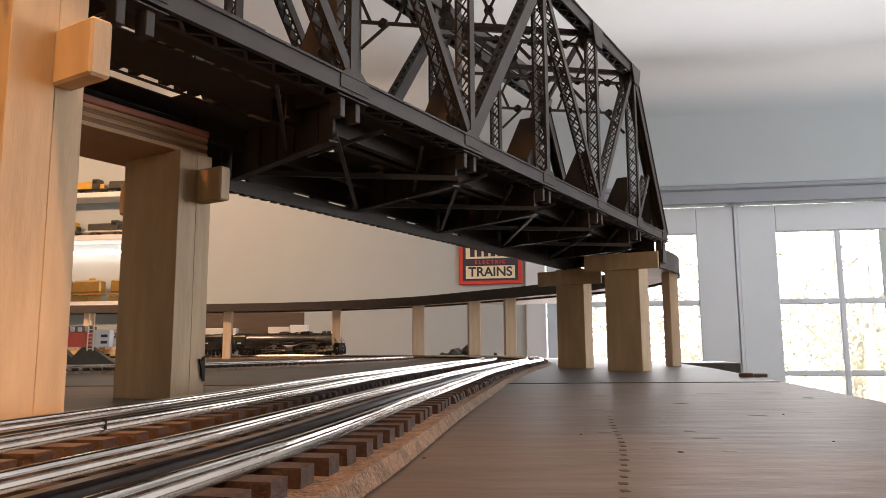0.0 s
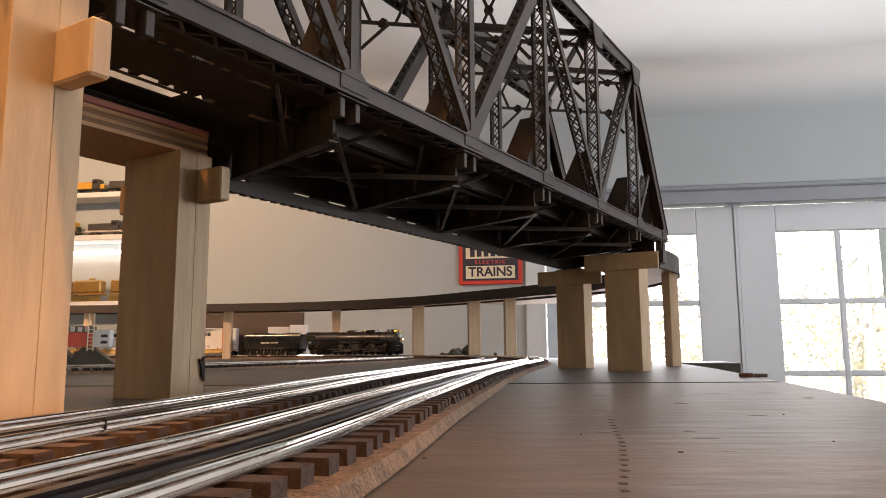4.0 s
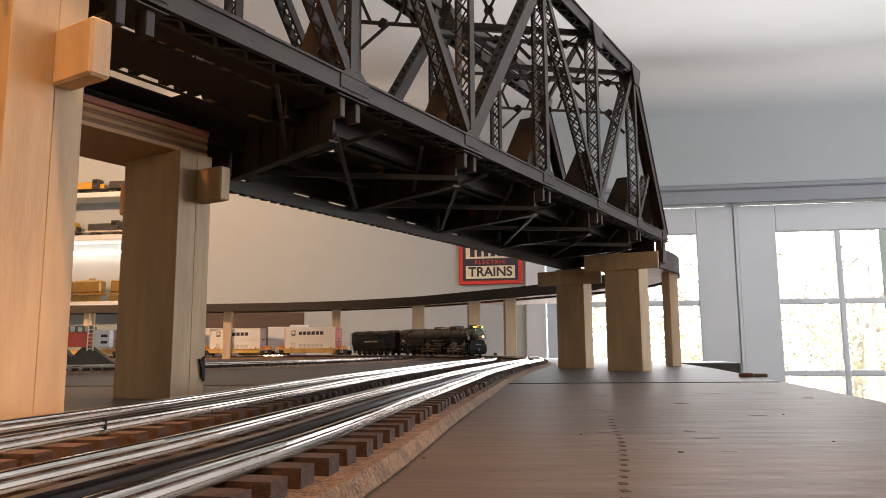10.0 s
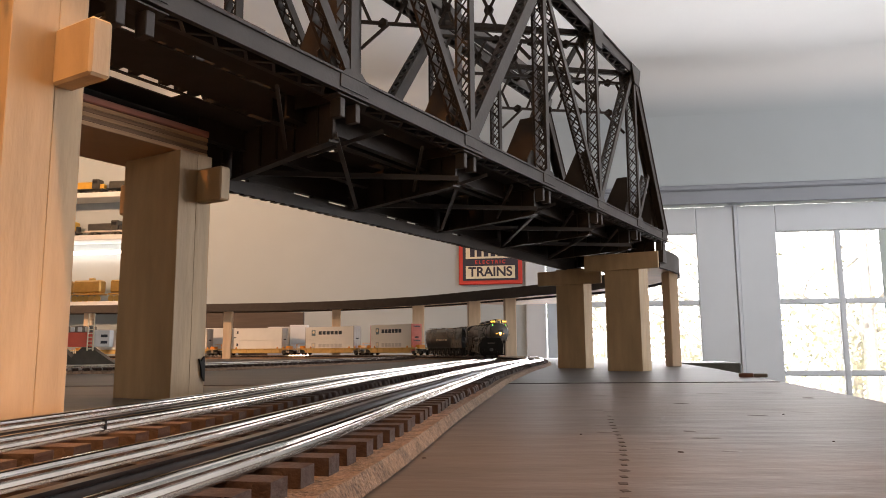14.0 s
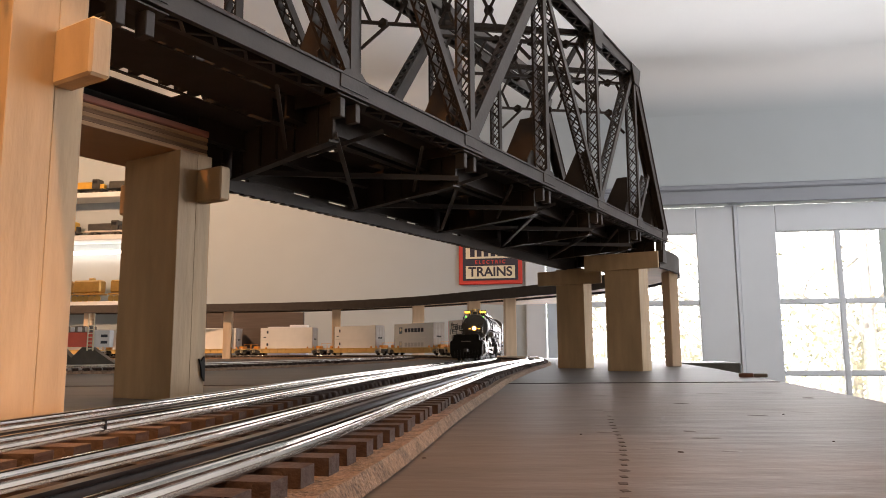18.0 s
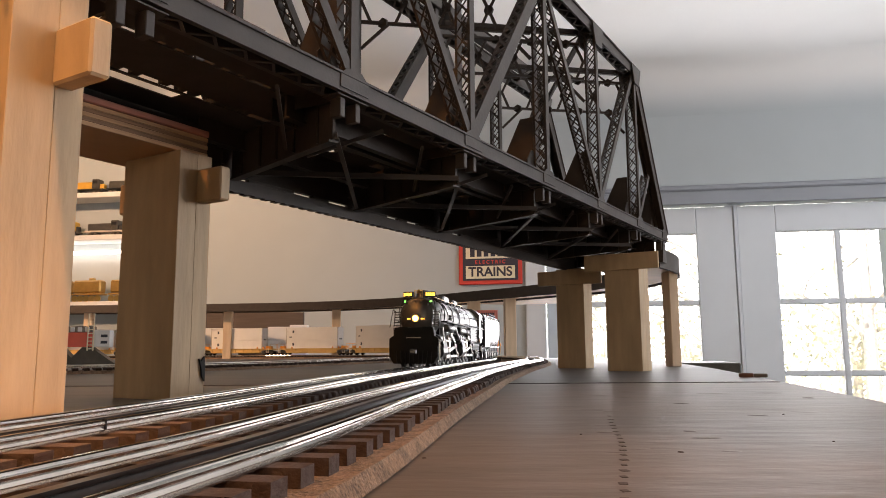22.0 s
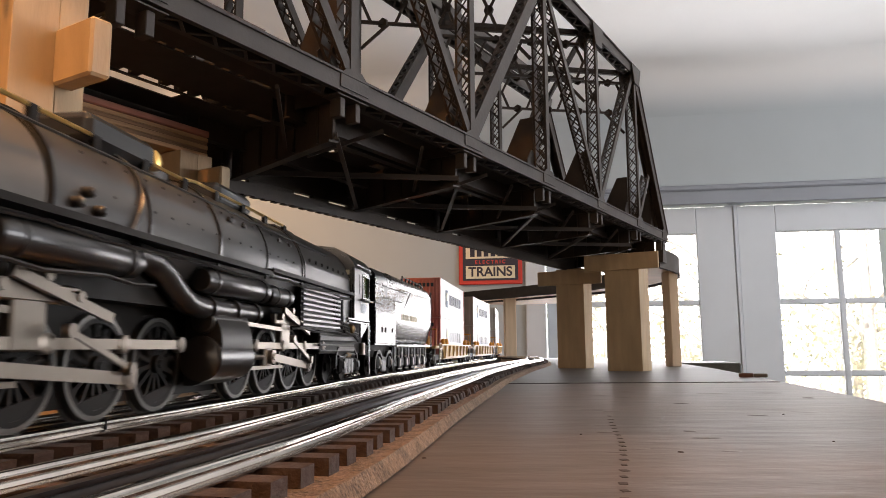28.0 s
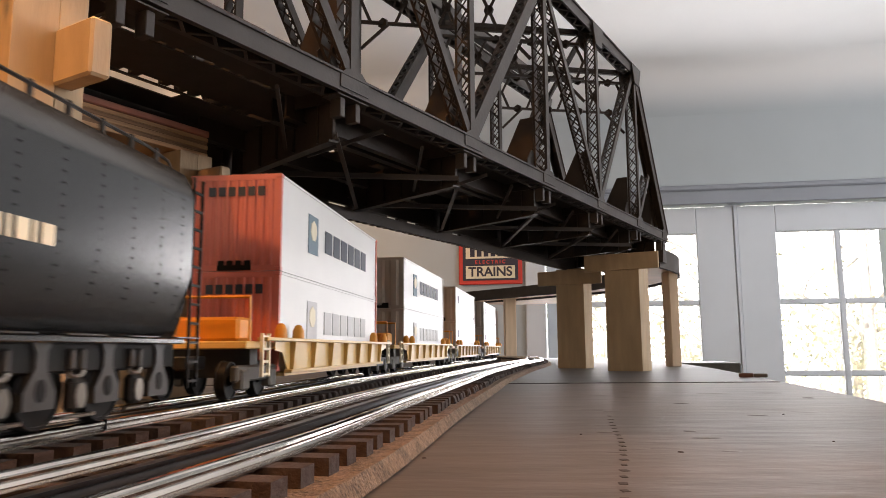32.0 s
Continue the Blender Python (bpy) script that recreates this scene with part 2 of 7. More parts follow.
def pipe(bm, pts, r, seg=7):
    """A round pipe through points."""
    pts = [Vector(p) for p in pts]
    rings = []
    for i, p in enumerate(pts):
        d = (pts[min(i + 1, len(pts) - 1)] - pts[max(i - 1, 0)]).normalized()
        q = d.to_track_quat("Z", "Y")
        rings.append([bm.verts.new(p + q @ Vector((r * math.cos(2 * math.pi * k / seg), r * math.sin(2 * math.pi * k / seg), 0))) for k in range(seg)])
    for a, b in zip(rings, rings[1:]):
        for k in range(seg):
            bm.faces.new((a[k], a[(k + 1) % seg], b[(k + 1) % seg], b[k]))
    bm.faces.new(rings[0][::-1])
    bm.faces.new(rings[-1])


def lathe(bm, profile, axis_m, seg=24):
    """A turned body: (distance along z, radius) pairs round the z axis, placed by axis_m."""
    rings = []
    for z, r in profile:
        rings.append([bm.verts.new(axis_m @ Vector((max(r, 1e-5) * math.cos(2 * math.pi * k / seg), max(r, 1e-5) * math.sin(2 * math.pi * k / seg), z))) for k in range(seg)])
    for a, b in zip(rings, rings[1:]):
        for k in range(seg):
            bm.faces.new((a[k], a[(k + 1) % seg], b[(k + 1) % seg], b[k]))
    bm.faces.new(rings[0][::-1])
    bm.faces.new(rings[-1])


def tidy(bm):
    bmesh.ops.recalc_face_normals(bm, faces=bm.faces)
    return bm


def B():
    return bmesh.new()


# ---- plan curves ----
def spline(points, step=0.01):
    """Catmull-Rom curve through plan points; returns evenly spaced (x, y) and their running length."""
    p = [Vector(q) for q in points]
    p = [p[0] * 2 - p[1]] + p + [p[-1] * 2 - p[-2]]
    dense = []
    for i in range(1, len(p) - 2):
        for k in range(40):
            t = k / 40
            a, b, c, d = p[i - 1], p[i], p[i + 1], p[i + 2]
            dense.append(0.5 * (2 * b + (c - a) * t + (2 * a - 5 * b + 4 * c - d) * t * t + (3 * b - a - 3 * c + d) * t ** 3))
    dense.append(p[-2])
    xy = np.array([(v.x, v.y) for v in dense])
    for _ in range(3):
        xy[1:-1] = (xy[:-2] + 2 * xy[1:-1] + xy[2:]) / 4
    s = np.concatenate([[0], np.cumsum(np.hypot(*np.diff(xy, axis=0).T))])
    n = int(s[-1] / step)
    q = np.linspace(0, s[-1], n + 1)
    return np.stack([np.interp(q, s, xy[:, 0]), np.interp(q, s, xy[:, 1])], 1), q


def along(curve, s):
    xy, q = curve
    return Vector((np.interp(s, q, xy[:, 0]), np.interp(s, q, xy[:, 1])))


def heading(curve, s):
    d = along(curve, s + 0.01) - along(curve, s - 0.01)
    return d.normalized()


def sweep(bm, curve, profile, s0=None, s1=None, step=0.03, closed=True):
    """Draws a profile of (sideways, z) pairs along a plan curve; sideways is to the right of the way."""
    end = curve[1][-1]
    s0, s1 = 0.0 if s0 is None else s0, end if s1 is None else s1
    n = max(2, int((s1 - s0) / step))
    rings = []
    for i in range(n + 1):
        s = s0 + (s1 - s0) * i / n
        p, d = along(curve, s), heading(curve, min(max(s, 0.011), end - 0.011))
        right = Vector((d.y, -d.x))
        rings.append([bm.verts.new((p.x + right.x * w, p.y + right.y * w, z)) for w, z in profile])
    k = len(profile)
    for a, b in zip(rings, rings[1:]):
        for j in range(k):
            bm.faces.new((a[j], a[(j + 1) % k], b[(j + 1) % k], b[j]))
    bm.faces.new(rings[0][::-1])
    bm.faces.new(rings[-1])
# ---- the room ----
FLOOR_Z, CEIL_Z = -1.28, 1.50
WALL_M = pose(0, 3.984, -0.0075, 0, 0, -9.0)      # back wall: x along the wall, y into the wall


def flat(w, d, z0, z1):
    bm = B()
    box(bm, (-w / 2, -d / 2, z0), (w / 2, d / 2, z1))
    return bm


solo("floor", flat(12, 12, -0.1, 0), M_FLOOR, pose(-0.5, 0.5, FLOOR_Z), "dark brown carpeted floor under the train table", kind="structure")
solo("ceiling", flat(12, 12, 0, 0.1), M_CEIL, pose(-0.5, 0.5, CEIL_Z), "white painted flat ceiling of the train room", kind="structure")

# back wall with two glazed doors
DOOR_TOP, DOOR_BOT = 0.775, FLOOR_Z + 0.01
DOORS = [(0.555, 1.528), (1.546, 2.519)]
bm = B()
box(bm, (-6, 0, FLOOR_Z), (DOORS[0][0] - 0.02, 0.14, CEIL_Z))
box(bm, (DOORS[1][1] + 0.02, 0, FLOOR_Z), (6, 0.14, CEIL_Z))
box(bm, (DOORS[0][0] - 0.02, 0, DOOR_TOP + 0.02), (DOORS[1][1] + 0.02, 0.14, CEIL_Z))
solo("wall_back", bm, M_WALL, WALL_M, "pale grey painted back wall with door openings", kind="structure")
for nm, lo, hi in (("wall_right", (3.6, -5.5, FLOOR_Z), (3.75, 6, CEIL_Z)), ("wall_left", (-5.75, -5.5, FLOOR_Z), (-5.6, 6, CEIL_Z)), ("wall_front", (-6, -4.7, FLOOR_Z), (4, -4.55, CEIL_Z))):
    bm = B()
    if nm == "wall_front":      # opening added behind the viewer for the unseen front fill
        for x0, x1, z0, z1 in ((-6, -2.6, FLOOR_Z, CEIL_Z), (-0.2, 4, FLOOR_Z, CEIL_Z), (-2.6, -0.2, FLOOR_Z, -0.25), (-2.6, -0.2, 1.15, CEIL_Z)):
            box(bm, (x0, -4.7, z0), (x1, -4.55, z1))
    elif nm == "wall_right":      # opening added for the unseen side fill
        for y0, y1, z0, z1 in ((-5.5, -0.5, FLOOR_Z, CEIL_Z), (2.1, 6, FLOOR_Z, CEIL_Z), (-0.5, 2.1, FLOOR_Z, -0.25), (-0.5, 2.1, 1.2, CEIL_Z)):
            box(bm, (3.6, y0, z0), (3.75, y1, z1))
    else:
        box(bm, lo, hi)
    solo(nm, bm, M_WALL, pose(0, 0, 0), "pale grey painted wall of the train room", kind="structure")

# casing round the doors
bm = B()
box(bm, (DOORS[0][0] - 0.11, -0.022, FLOOR_Z), (DOORS[0][0] - 0.003, -0.003, DOOR_TOP + 0.02), 0.004)
solo("door_casing_side", bm, M_TRIM, WALL_M, "white painted side casing of the glazed doors", kind="structure")
bm = B()
box(bm, (DOORS[0][0] - 0.13, -0.034, DOOR_TOP + 0.078), (DOORS[1][1] + 0.9, -0.003, DOOR_TOP + 0.108), 0.008)
box(bm, (DOORS[0][0] - 0.12, -0.022, DOOR_TOP + 0.008), (DOORS[1][1] + 0.9, -0.003, DOOR_TOP + 0.079), 0.003)
solo("door_casing_head", bm, M_CASING, WALL_M, "grey moulded head casing above the glazed doors", kind="structure")
# rounded cove between the back wall and the ceiling, its soft shade painted in
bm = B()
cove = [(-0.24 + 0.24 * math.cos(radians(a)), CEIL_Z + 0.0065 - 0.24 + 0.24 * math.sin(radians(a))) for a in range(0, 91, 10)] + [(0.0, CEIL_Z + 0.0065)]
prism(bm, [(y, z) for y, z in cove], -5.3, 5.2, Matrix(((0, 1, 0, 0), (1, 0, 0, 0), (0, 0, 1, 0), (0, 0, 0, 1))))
solo("cove", tidy(bm), M_COVE, WALL_M @ pose(0, -0.001, 0), "rounded cove under the ceiling with a painted shade gradient", kind="structure", smooth=True)
for k, (x0, x1) in enumerate(DOORS):
    door = thing(f"door_{k + 1}", WALL_M @ pose(x0, 0.03, 0), "white painted glazed door with a grid of panes, closed", "door", kind="structure")
    w = x1 - x0
    st = 0.188
    gx0, gx1, gz1 = st, w - st, 0.635
    gz0 = FLOOR_Z + 0.3
    for nm, lo, hi in (("door_stile", (0, 0, DOOR_BOT), (gx0, 0.045, DOOR_TOP)), ("door_stile", (gx1, 0, DOOR_BOT), (w, 0.045, DOOR_TOP)),
                       ("door_rail", (gx0, 0, gz1), (gx1, 0.045, DOOR_TOP)), ("door_rail", (gx0, 0, DOOR_BOT), (gx1, 0.045, gz0))):
        bm = B()
        box(bm, lo, hi, 0.004)
        part(nm, bm, M_TRIM, door)
    mid = (gx0 + gx1) / 2
    bm = B()
    box(bm, (mid - 0.014, 0.008, gz0), (mid + 0.014, 0.038, gz1), 0.004)
    part("muntin", bm, M_TRIM, door)
    rows_z = [gz1 - 0.361 * i for i in range(1, 5)]
    for z in rows_z:
        for a, b in ((gx0, mid - 0.014), (mid + 0.014, gx1)):
            bm = B()
            box(bm, (a, 0.008, z - 0.014), (b, 0.038, z + 0.014), 0.004)
            part("muntin", bm, M_TRIM, door)
    zs = [gz1] + rows_z + [gz0]
    for a, b in ((gx0, mid - 0.014), (mid + 0.014, gx1)):
        for z1, z0 in zip(zs, zs[1:]):
            bm = B()
            box(bm, (a, 0.02, z0), (b, 0.024, z1))
            pane = part("pane", bm, M_GLASS, door)
            pane.visible_shadow = False
bm = B()
box(bm, (DOORS[0][1] + 0.0008, 0.022, FLOOR_Z), (DOORS[1][0] - 0.0008, 0.05, DOOR_TOP), 0.002)
box(bm, (DOORS[0][1] - 0.03, 0.078, FLOOR_Z), (DOORS[1][0] + 0.03, 0.09, DOOR_TOP + 0.015))
solo("door_astragal", bm, M_TRIM, WALL_M, "white strip that covers the joint between the doors", kind="structure")

# outside: pale bright garden
M_DAY = bpy.data.materials.new("bright_hazy_sky")
M_DAY.use_nodes = True
_b = M_DAY.node_tree.nodes["Principled BSDF"]
_b.inputs["Base Color"].default_value = (0.8, 0.85, 0.9, 1)
_b.inputs["Emission Color"].default_value = (0.95, 0.98, 1.0, 1)
_b.inputs["Emission Strength"].default_value = 4.5
bm = B()
box(bm, (-30, 0, -6), (40, 0.2, 26))
solo("backdrop", bm, M_DAY, pose(8, 45, 0), "hazy bright sky beyond the garden", kind="structure")
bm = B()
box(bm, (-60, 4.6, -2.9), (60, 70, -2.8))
solo("ground", bm, M_GRASS, pose(0, 0, 0), "pale grass of the garden outside", kind="structure")

# the sign on the back wall
SIGN_X, SIGN_Z = 0.260, 0.510
sign = thing("wall_sign", WALL_M @ pose(SIGN_X, -0.012, SIGN_Z), "red framed enamel sign with cream lettering panels", "sign")
SW, SH = 0.341, 0.248
bm = B()
box(bm, (-SW / 2, -0.008, -SH / 2), (SW / 2, 0.008, SH / 2), 0.004)
part("frame", bm, M_SIGNRED, sign, "red enamel frame")
bm = B()
box(bm, (-SW / 2 + 0.022, -0.012, -SH / 2 + 0.022), (SW / 2 - 0.022, -0.009, SH / 2 - 0.022))
part("panel", bm, M_SIGNBLUE, sign, "dark blue enamel panel")
for z0, z1 in ((-0.092, -0.024), (0.016, 0.086)):
    bm = B()
    box(bm, (-0.132, -0.0145, z0), (0.132, -0.0125, z1))
    part("lettering_panel", bm, M_CREAMPRINT, sign, "cream lettering panel")


def letters(text, size, mat, parent, m, name="lettering"):
    cu = bpy.data.curves.new(name, "FONT")
    cu.body, cu.size, cu.align_x, cu.align_y, cu.extrude = text, size, "CENTER", "CENTER", 0.0004
    cu.offset = size * 0.026
    tmp = bpy.data.objects.new(name, cu)
    me = bpy.data.meshes.new_from_object(tmp)
    bpy.data.objects.remove(tmp)
    me.materials.clear()
    me.materials.append(mat)
    ob = new(name, me)
    ob.parent = parent
    ob.matrix_basis = m
    return ob


letters("TRAINS", 0.070, M_SIGNBLUE, sign, pose(0, -0.0155, -0.058, 90, 0, 0))
letters("E L E C T R I C", 0.026, M_SIGNRED, sign, pose(0, -0.0135, -0.004, 90, 0, 0))
for k in range(6):      # the maker's name as plain bars
    bm = B()
    box(bm, (-0.108 + k * 0.037, -0.0162, 0.026), (-0.083 + k * 0.037, -0.0147, 0.075))
    part("lettering_bar", bm, M_SIGNBLUE, sign)
# ---- the train table ----
table = thing("train_table", pose(0, 0, 0), "brown grey painted plywood table top with scuffs and a seam", "table")
EDGE = [(0.29, -1.2), (0.2963, 0.502), (0.329, 0.639), (0.3643, 0.797), (0.4255, 1.077), (0.475, 1.30), (0.535, 1.63), (0.60, 2.03), (0.60, 2.75), (-0.1, 3.35), (-0.9, 3.85), (-5.2, 4.05), (-5.2, 0.797), (-5.2, -1.2)]
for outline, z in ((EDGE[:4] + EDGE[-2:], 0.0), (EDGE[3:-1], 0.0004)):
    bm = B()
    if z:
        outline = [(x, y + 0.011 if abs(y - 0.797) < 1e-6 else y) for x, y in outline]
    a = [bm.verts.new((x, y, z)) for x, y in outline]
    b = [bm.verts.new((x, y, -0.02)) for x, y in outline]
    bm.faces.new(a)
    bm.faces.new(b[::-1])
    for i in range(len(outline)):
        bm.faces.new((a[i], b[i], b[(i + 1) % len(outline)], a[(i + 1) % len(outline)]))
    part("plywood_sheet", tidy(bm), M_TABLEFAR if z else M_TABLE, table, "darker grey far sheet" if z else "brown painted near sheet")
bm = B()
box(bm, (-5.1, -1.1, -0.11), (0.27, 0.70, -0.0205))
part("frame_board", bm, M_BARE, table)
for x, y in ((-5.0, -1.0), (-2.4, -1.0), (0.2, -1.0), (-5.0, 0.6), (-2.4, 0.6), (0.2, 0.6), (-4.9, 3.8), (-2.4, 3.7), (-0.9, 3.5), (0.5, 2.6), (0.35, 1.5)):
    bm = B()
    box(bm, (x - 0.045, y - 0.045, FLOOR_Z), (x + 0.045, y + 0.045, -0.111 if y < 0.7 else -0.0205), 0.003)
    part("table_leg", bm, M_BARE, table)


def mound(x, y, lx, ly, h, turn, z=0.0):
    """A shallow blister of the paint skin."""
    bm = B()
    n = 14
    rings = []
    for f, hh in ((1.0, 0.0), (0.7, 0.55), (0.35, 0.9)):
        rings.append([bm.verts.new((lx * f * math.cos(2 * math.pi * k / n), ly * f * math.sin(2 * math.pi * k / n), h * hh - (0.0002 if f == 1 else 0))) for k in range(n)])
    top = bm.verts.new((0, 0, h))
    for a, b in zip(rings, rings[1:]):
        for k in range(n):
            bm.faces.new((a[k], a[(k + 1) % n], b[(k + 1) % n], b[k]))
    for k in range(n):
        bm.faces.new((rings[-1][k], rings[-1][(k + 1) % n], top))
    o = part("paint_blister", bm, M_TABLE, table, "", True)
    o.matrix_basis = pose(x, y, z, 0, 0, turn)


_r = random.Random(4)
for k in range(20):
    y = 0.24 + 0.40 * _r.random() ** 0.8
    x = y * _r.uniform(0.18, 0.50)
    f = y / 0.5
    mound(x, y, _r.uniform(0.005, 0.016) * f, _r.uniform(0.002, 0.007) * f, _r.uniform(0.0002, 0.0006) * f, _r.uniform(-14, 14))
# a row of faint dark dashes and a few specks
DASHES = spline([(0.0915, 0.4156), (0.0803, 0.357), (0.0731, 0.313), (0.0685, 0.290), (0.0641, 0.2705), (0.0604, 0.2545), (0.0563, 0.237), (0.0525, 0.222), (0.0499, 0.2127), (0.0476, 0.2005), (0.0450, 0.190)])
for k in range(19):
    q = along(DASHES, DASHES[1][-1] * (k / 18) ** 0.85)
    w = 0.0010 + 0.0004 * math.sin(k * 1.7) ** 2
    bm = B()
    prism(bm, [(-w, 0.00012), (w * 0.8, 0.00012), (w, 0.00022), (-w * 0.7, 0.00022)], -0.0017, 0.0015, pose(q.x, q.y, 0, 0, 0, 9 * math.sin(k * 2.3)))
    part("ink_dash", tidy(bm), M_INK, table, "faint dark dash")
for x, y, r in ((0.0855, 0.273, 0.0012), (-0.007, 0.262, 0.0009), (0.19, 0.42, 0.0007), (0.155, 0.30, 0.0006), (0.28, 0.36, 0.0008), (0.06, 0.33, 0.0006)):
    bm = B()
    lathe(bm, [(0.0, r), (0.0003, r * 0.7), (0.0004, r * 0.2)], Matrix.Translation((x, y, 0.0)), 7)
    part("speck", bm, M_INK, table, "dark speck")

RAIL_Z, TIE_Z, BED_Z = 0.0145, 0.0102, 0.0055
GAUGE = 0.0342      # between the rail centres
PATH_B = spline([(-4.9, 3.45), (-3.2, 3.5), (-1.6, 3.45), (-0.9, 3.3), (-0.47, 3.16), (-0.277, 3.0), (-0.084, 2.79), (0.06, 2.55), (0.118, 2.33), (0.128, 2.07), (0.105, 1.80), (0.075, 1.60), (0.04, 1.42), (0.006, 1.22), (-0.018, 1.06), (-0.058, 0.82), (-0.083, 0.655),
                 (-0.096, 0.55), (-0.105, 0.47), (-0.115, 0.38), (-0.126, 0.30), (-0.140, 0.20), (-0.175, -0.1), (-0.3, -0.8), (-0.42, -1.15)])
PATH_A = spline([(-4.9, 3.60), (-3.2, 3.66), (-1.6, 3.62), (-0.8, 3.42), (-0.30, 3.12), (0.06, 2.76), (0.20, 2.40), (0.235, 2.05), (0.215, 1.75), (0.165, 1.48), (0.105, 1.2), (0.036, 0.83), (0.010, 0.66),
                 (-0.014, 0.505), (-0.034, 0.37), (-0.0535, 0.228), (-0.0685, 0.150), (-0.12, -0.1), (-0.26, -0.8), (-0.36, -1.15)])
PATH_C = spline([(-4.9, 0.9), (-2.0, 0.98), (-1.1, 1.06), (-0.60, 1.24), (-0.42, 1.44), (-0.263, 1.865), (-0.16, 2.2), (-0.12, 2.45)])


def rail_profile(off, z0, z1, head=0.0032, foot=0.0056):
    h, f, w = head / 2, foot / 2, 0.0009
    half = [(f, z0), (f, z0 + 0.0004), (f * 0.55, z0 + 0.0011), (w, z0 + 0.0021), (w, z1 - 0.0023), (h * 0.92, z1 - 0.0019), (h, z1 - 0.0013), (h * 0.96, z1 - 0.0009)]
    return [(off + x, z) for x, z in half] + [(off - x, z) for x, z in half[::-1]]


def crown_profile(off, z1, head=0.0032):
    """The polished top of a rail's head, worn round."""
    h = head / 2
    half = [(h * 0.955, z1 - 0.00088), (h * 0.88, z1 - 0.0006), (h * 0.70, z1 - 0.0003), (h * 0.45, z1 - 0.0001), (h * 0.16, z1)]
    return [(off + x, z) for x, z in half] + [(off - x, z) for x, z in half[::-1]]


TIE_GAP = 0.0165


def track(path, label, near0, near1, s0=None, s1=None):
    t = thing("railway_track", pose(0, 0, 0), label, "railway track", "tracks on the table")
    bm = B()
    sweep(bm, path, [(-0.0385, 0.0006), (0.0385, 0.0006), (0.036, BED_Z), (-0.036, BED_Z)], s0, s1)
    part("roadbed", tidy(bm), M_ROADBED, t, "speckled tan cork roadbed")
    for off in (-GAUGE / 2, GAUGE / 2):
        bm = B()
        sweep(bm, path, rail_profile(off, TIE_Z, RAIL_Z), s0, s1, 0.02)
        rail = part("rail", tidy(bm), M_RAILSIDE, t, "tinplate rail with dull sides")
        bm = B()
        sweep(bm, path, crown_profile(off, RAIL_Z), s0, s1, 0.02)
        part("running_surface", tidy(bm), M_RAIL, rail, "bright polished rail top")
    bm = B()
    sweep(bm, path, rail_profile(0, TIE_Z, RAIL_Z - 0.0006), s0, s1, 0.02)
    part("centre_rail", tidy(bm), M_BLACKRAIL, t, "blackened centre rail", smooth=True)
    if path is PATH_B:      # the joint of two rail lengths
        js = nearest_s(path, -0.133, 0.2520)
        p, d = along(path, js), heading(path, js)
        bm = B()
        box(bm, (-GAUGE / 2 - 0.0018, -0.00025, TIE_Z + 0.0006), (-GAUGE / 2 + 0.0018, 0.00025, RAIL_Z + 0.00015))
        o = part("rail_joint", bm, M_BLACKRAIL, t, "dark gap between two rail lengths")
        o.matrix_basis = pose(p.x, p.y, 0, 0, 0, math.degrees(math.atan2(d.y, d.x)) - 90)
    meshes = []
    worn = random.Random(9)
    for k in range(5):
        bm = B()
        box(bm, (-0.0295, -0.0042, BED_Z - 0.0005), (0.0295, 0.0042, TIE_Z), 0.0009)
        for v in bm.verts:
            v.co += Vector((worn.uniform(-0.0007, 0.0007), worn.uniform(-0.0005, 0.0005), worn.uniform(-0.0003, 0.0001) if v.co.z > BED_Z + 0.001 else 0))
        me = bpy.data.meshes.new("tie")
        bm.to_mesh(me)
        bm.free()
        me.materials.append(M_TIE)
        meshes.append(me)
    rest = B()
    s = 0.02 if s0 is None else s0 + 0.02
    end = (path[1][-1] if s1 is None else s1) - 0.02
    rnd = random.Random(5)
    while s < end:
        p, d = along(path, s), heading(path, s)
        m = pose(p.x, p.y, rnd.uniform(-0.0003, 0.0), 0, 0, math.degrees(math.atan2(d.y, d.x)) - 90 + rnd.uniform(-1.2, 1.2)) @ Matrix.Translation((rnd.uniform(-0.001, 0.001), 0, 0))
        if near0 < s < near1:
            o = new("tie", rnd.choice(meshes))
            o.parent = t
            o.matrix_basis = m
        else:
            box(rest, (-0.0295, -0.0042, BED_Z - 0.0005), (0.0295, 0.0042, TIE_Z), 0, m)
        s += TIE_GAP
    if len(rest.verts):
        part("far_tie", rest, M_TIE, t)["kind"] = "stuff"
    else:
        rest.free()
    return t
def nearest_s(path, x, y):
    xy, q = path
    return float(q[np.argmin((xy[:, 0] - x) ** 2 + (xy[:, 1] - y) ** 2)])


# ---- the bridge and its piers ----
K = 0.8333
ANG = -121.25                                   # way along the bridge, from its far end towards the viewer
BR_M = pose(0.3106, 1.1693, 0, 0, 0, ANG) @ Matrix.Scale(K, 4)               # x along the bridge, y towards the near truss's outer side
DECK_M = pose(0.40 * K, 1.42 * K, 0, 0, 0, -121.8) @ Matrix.Scale(K, 4)      # the approach lies a little askew
CH0, CH1, TOP = 0.2705, 0.2872, 0.590            # bottom chord's underside and top, top chord's axis
BW, SKEW = 0.216, -0.06
PANEL = 0.222
NODES = [PANEL * k for k in range(6)]
S0, S1 = -0.198, 1.245


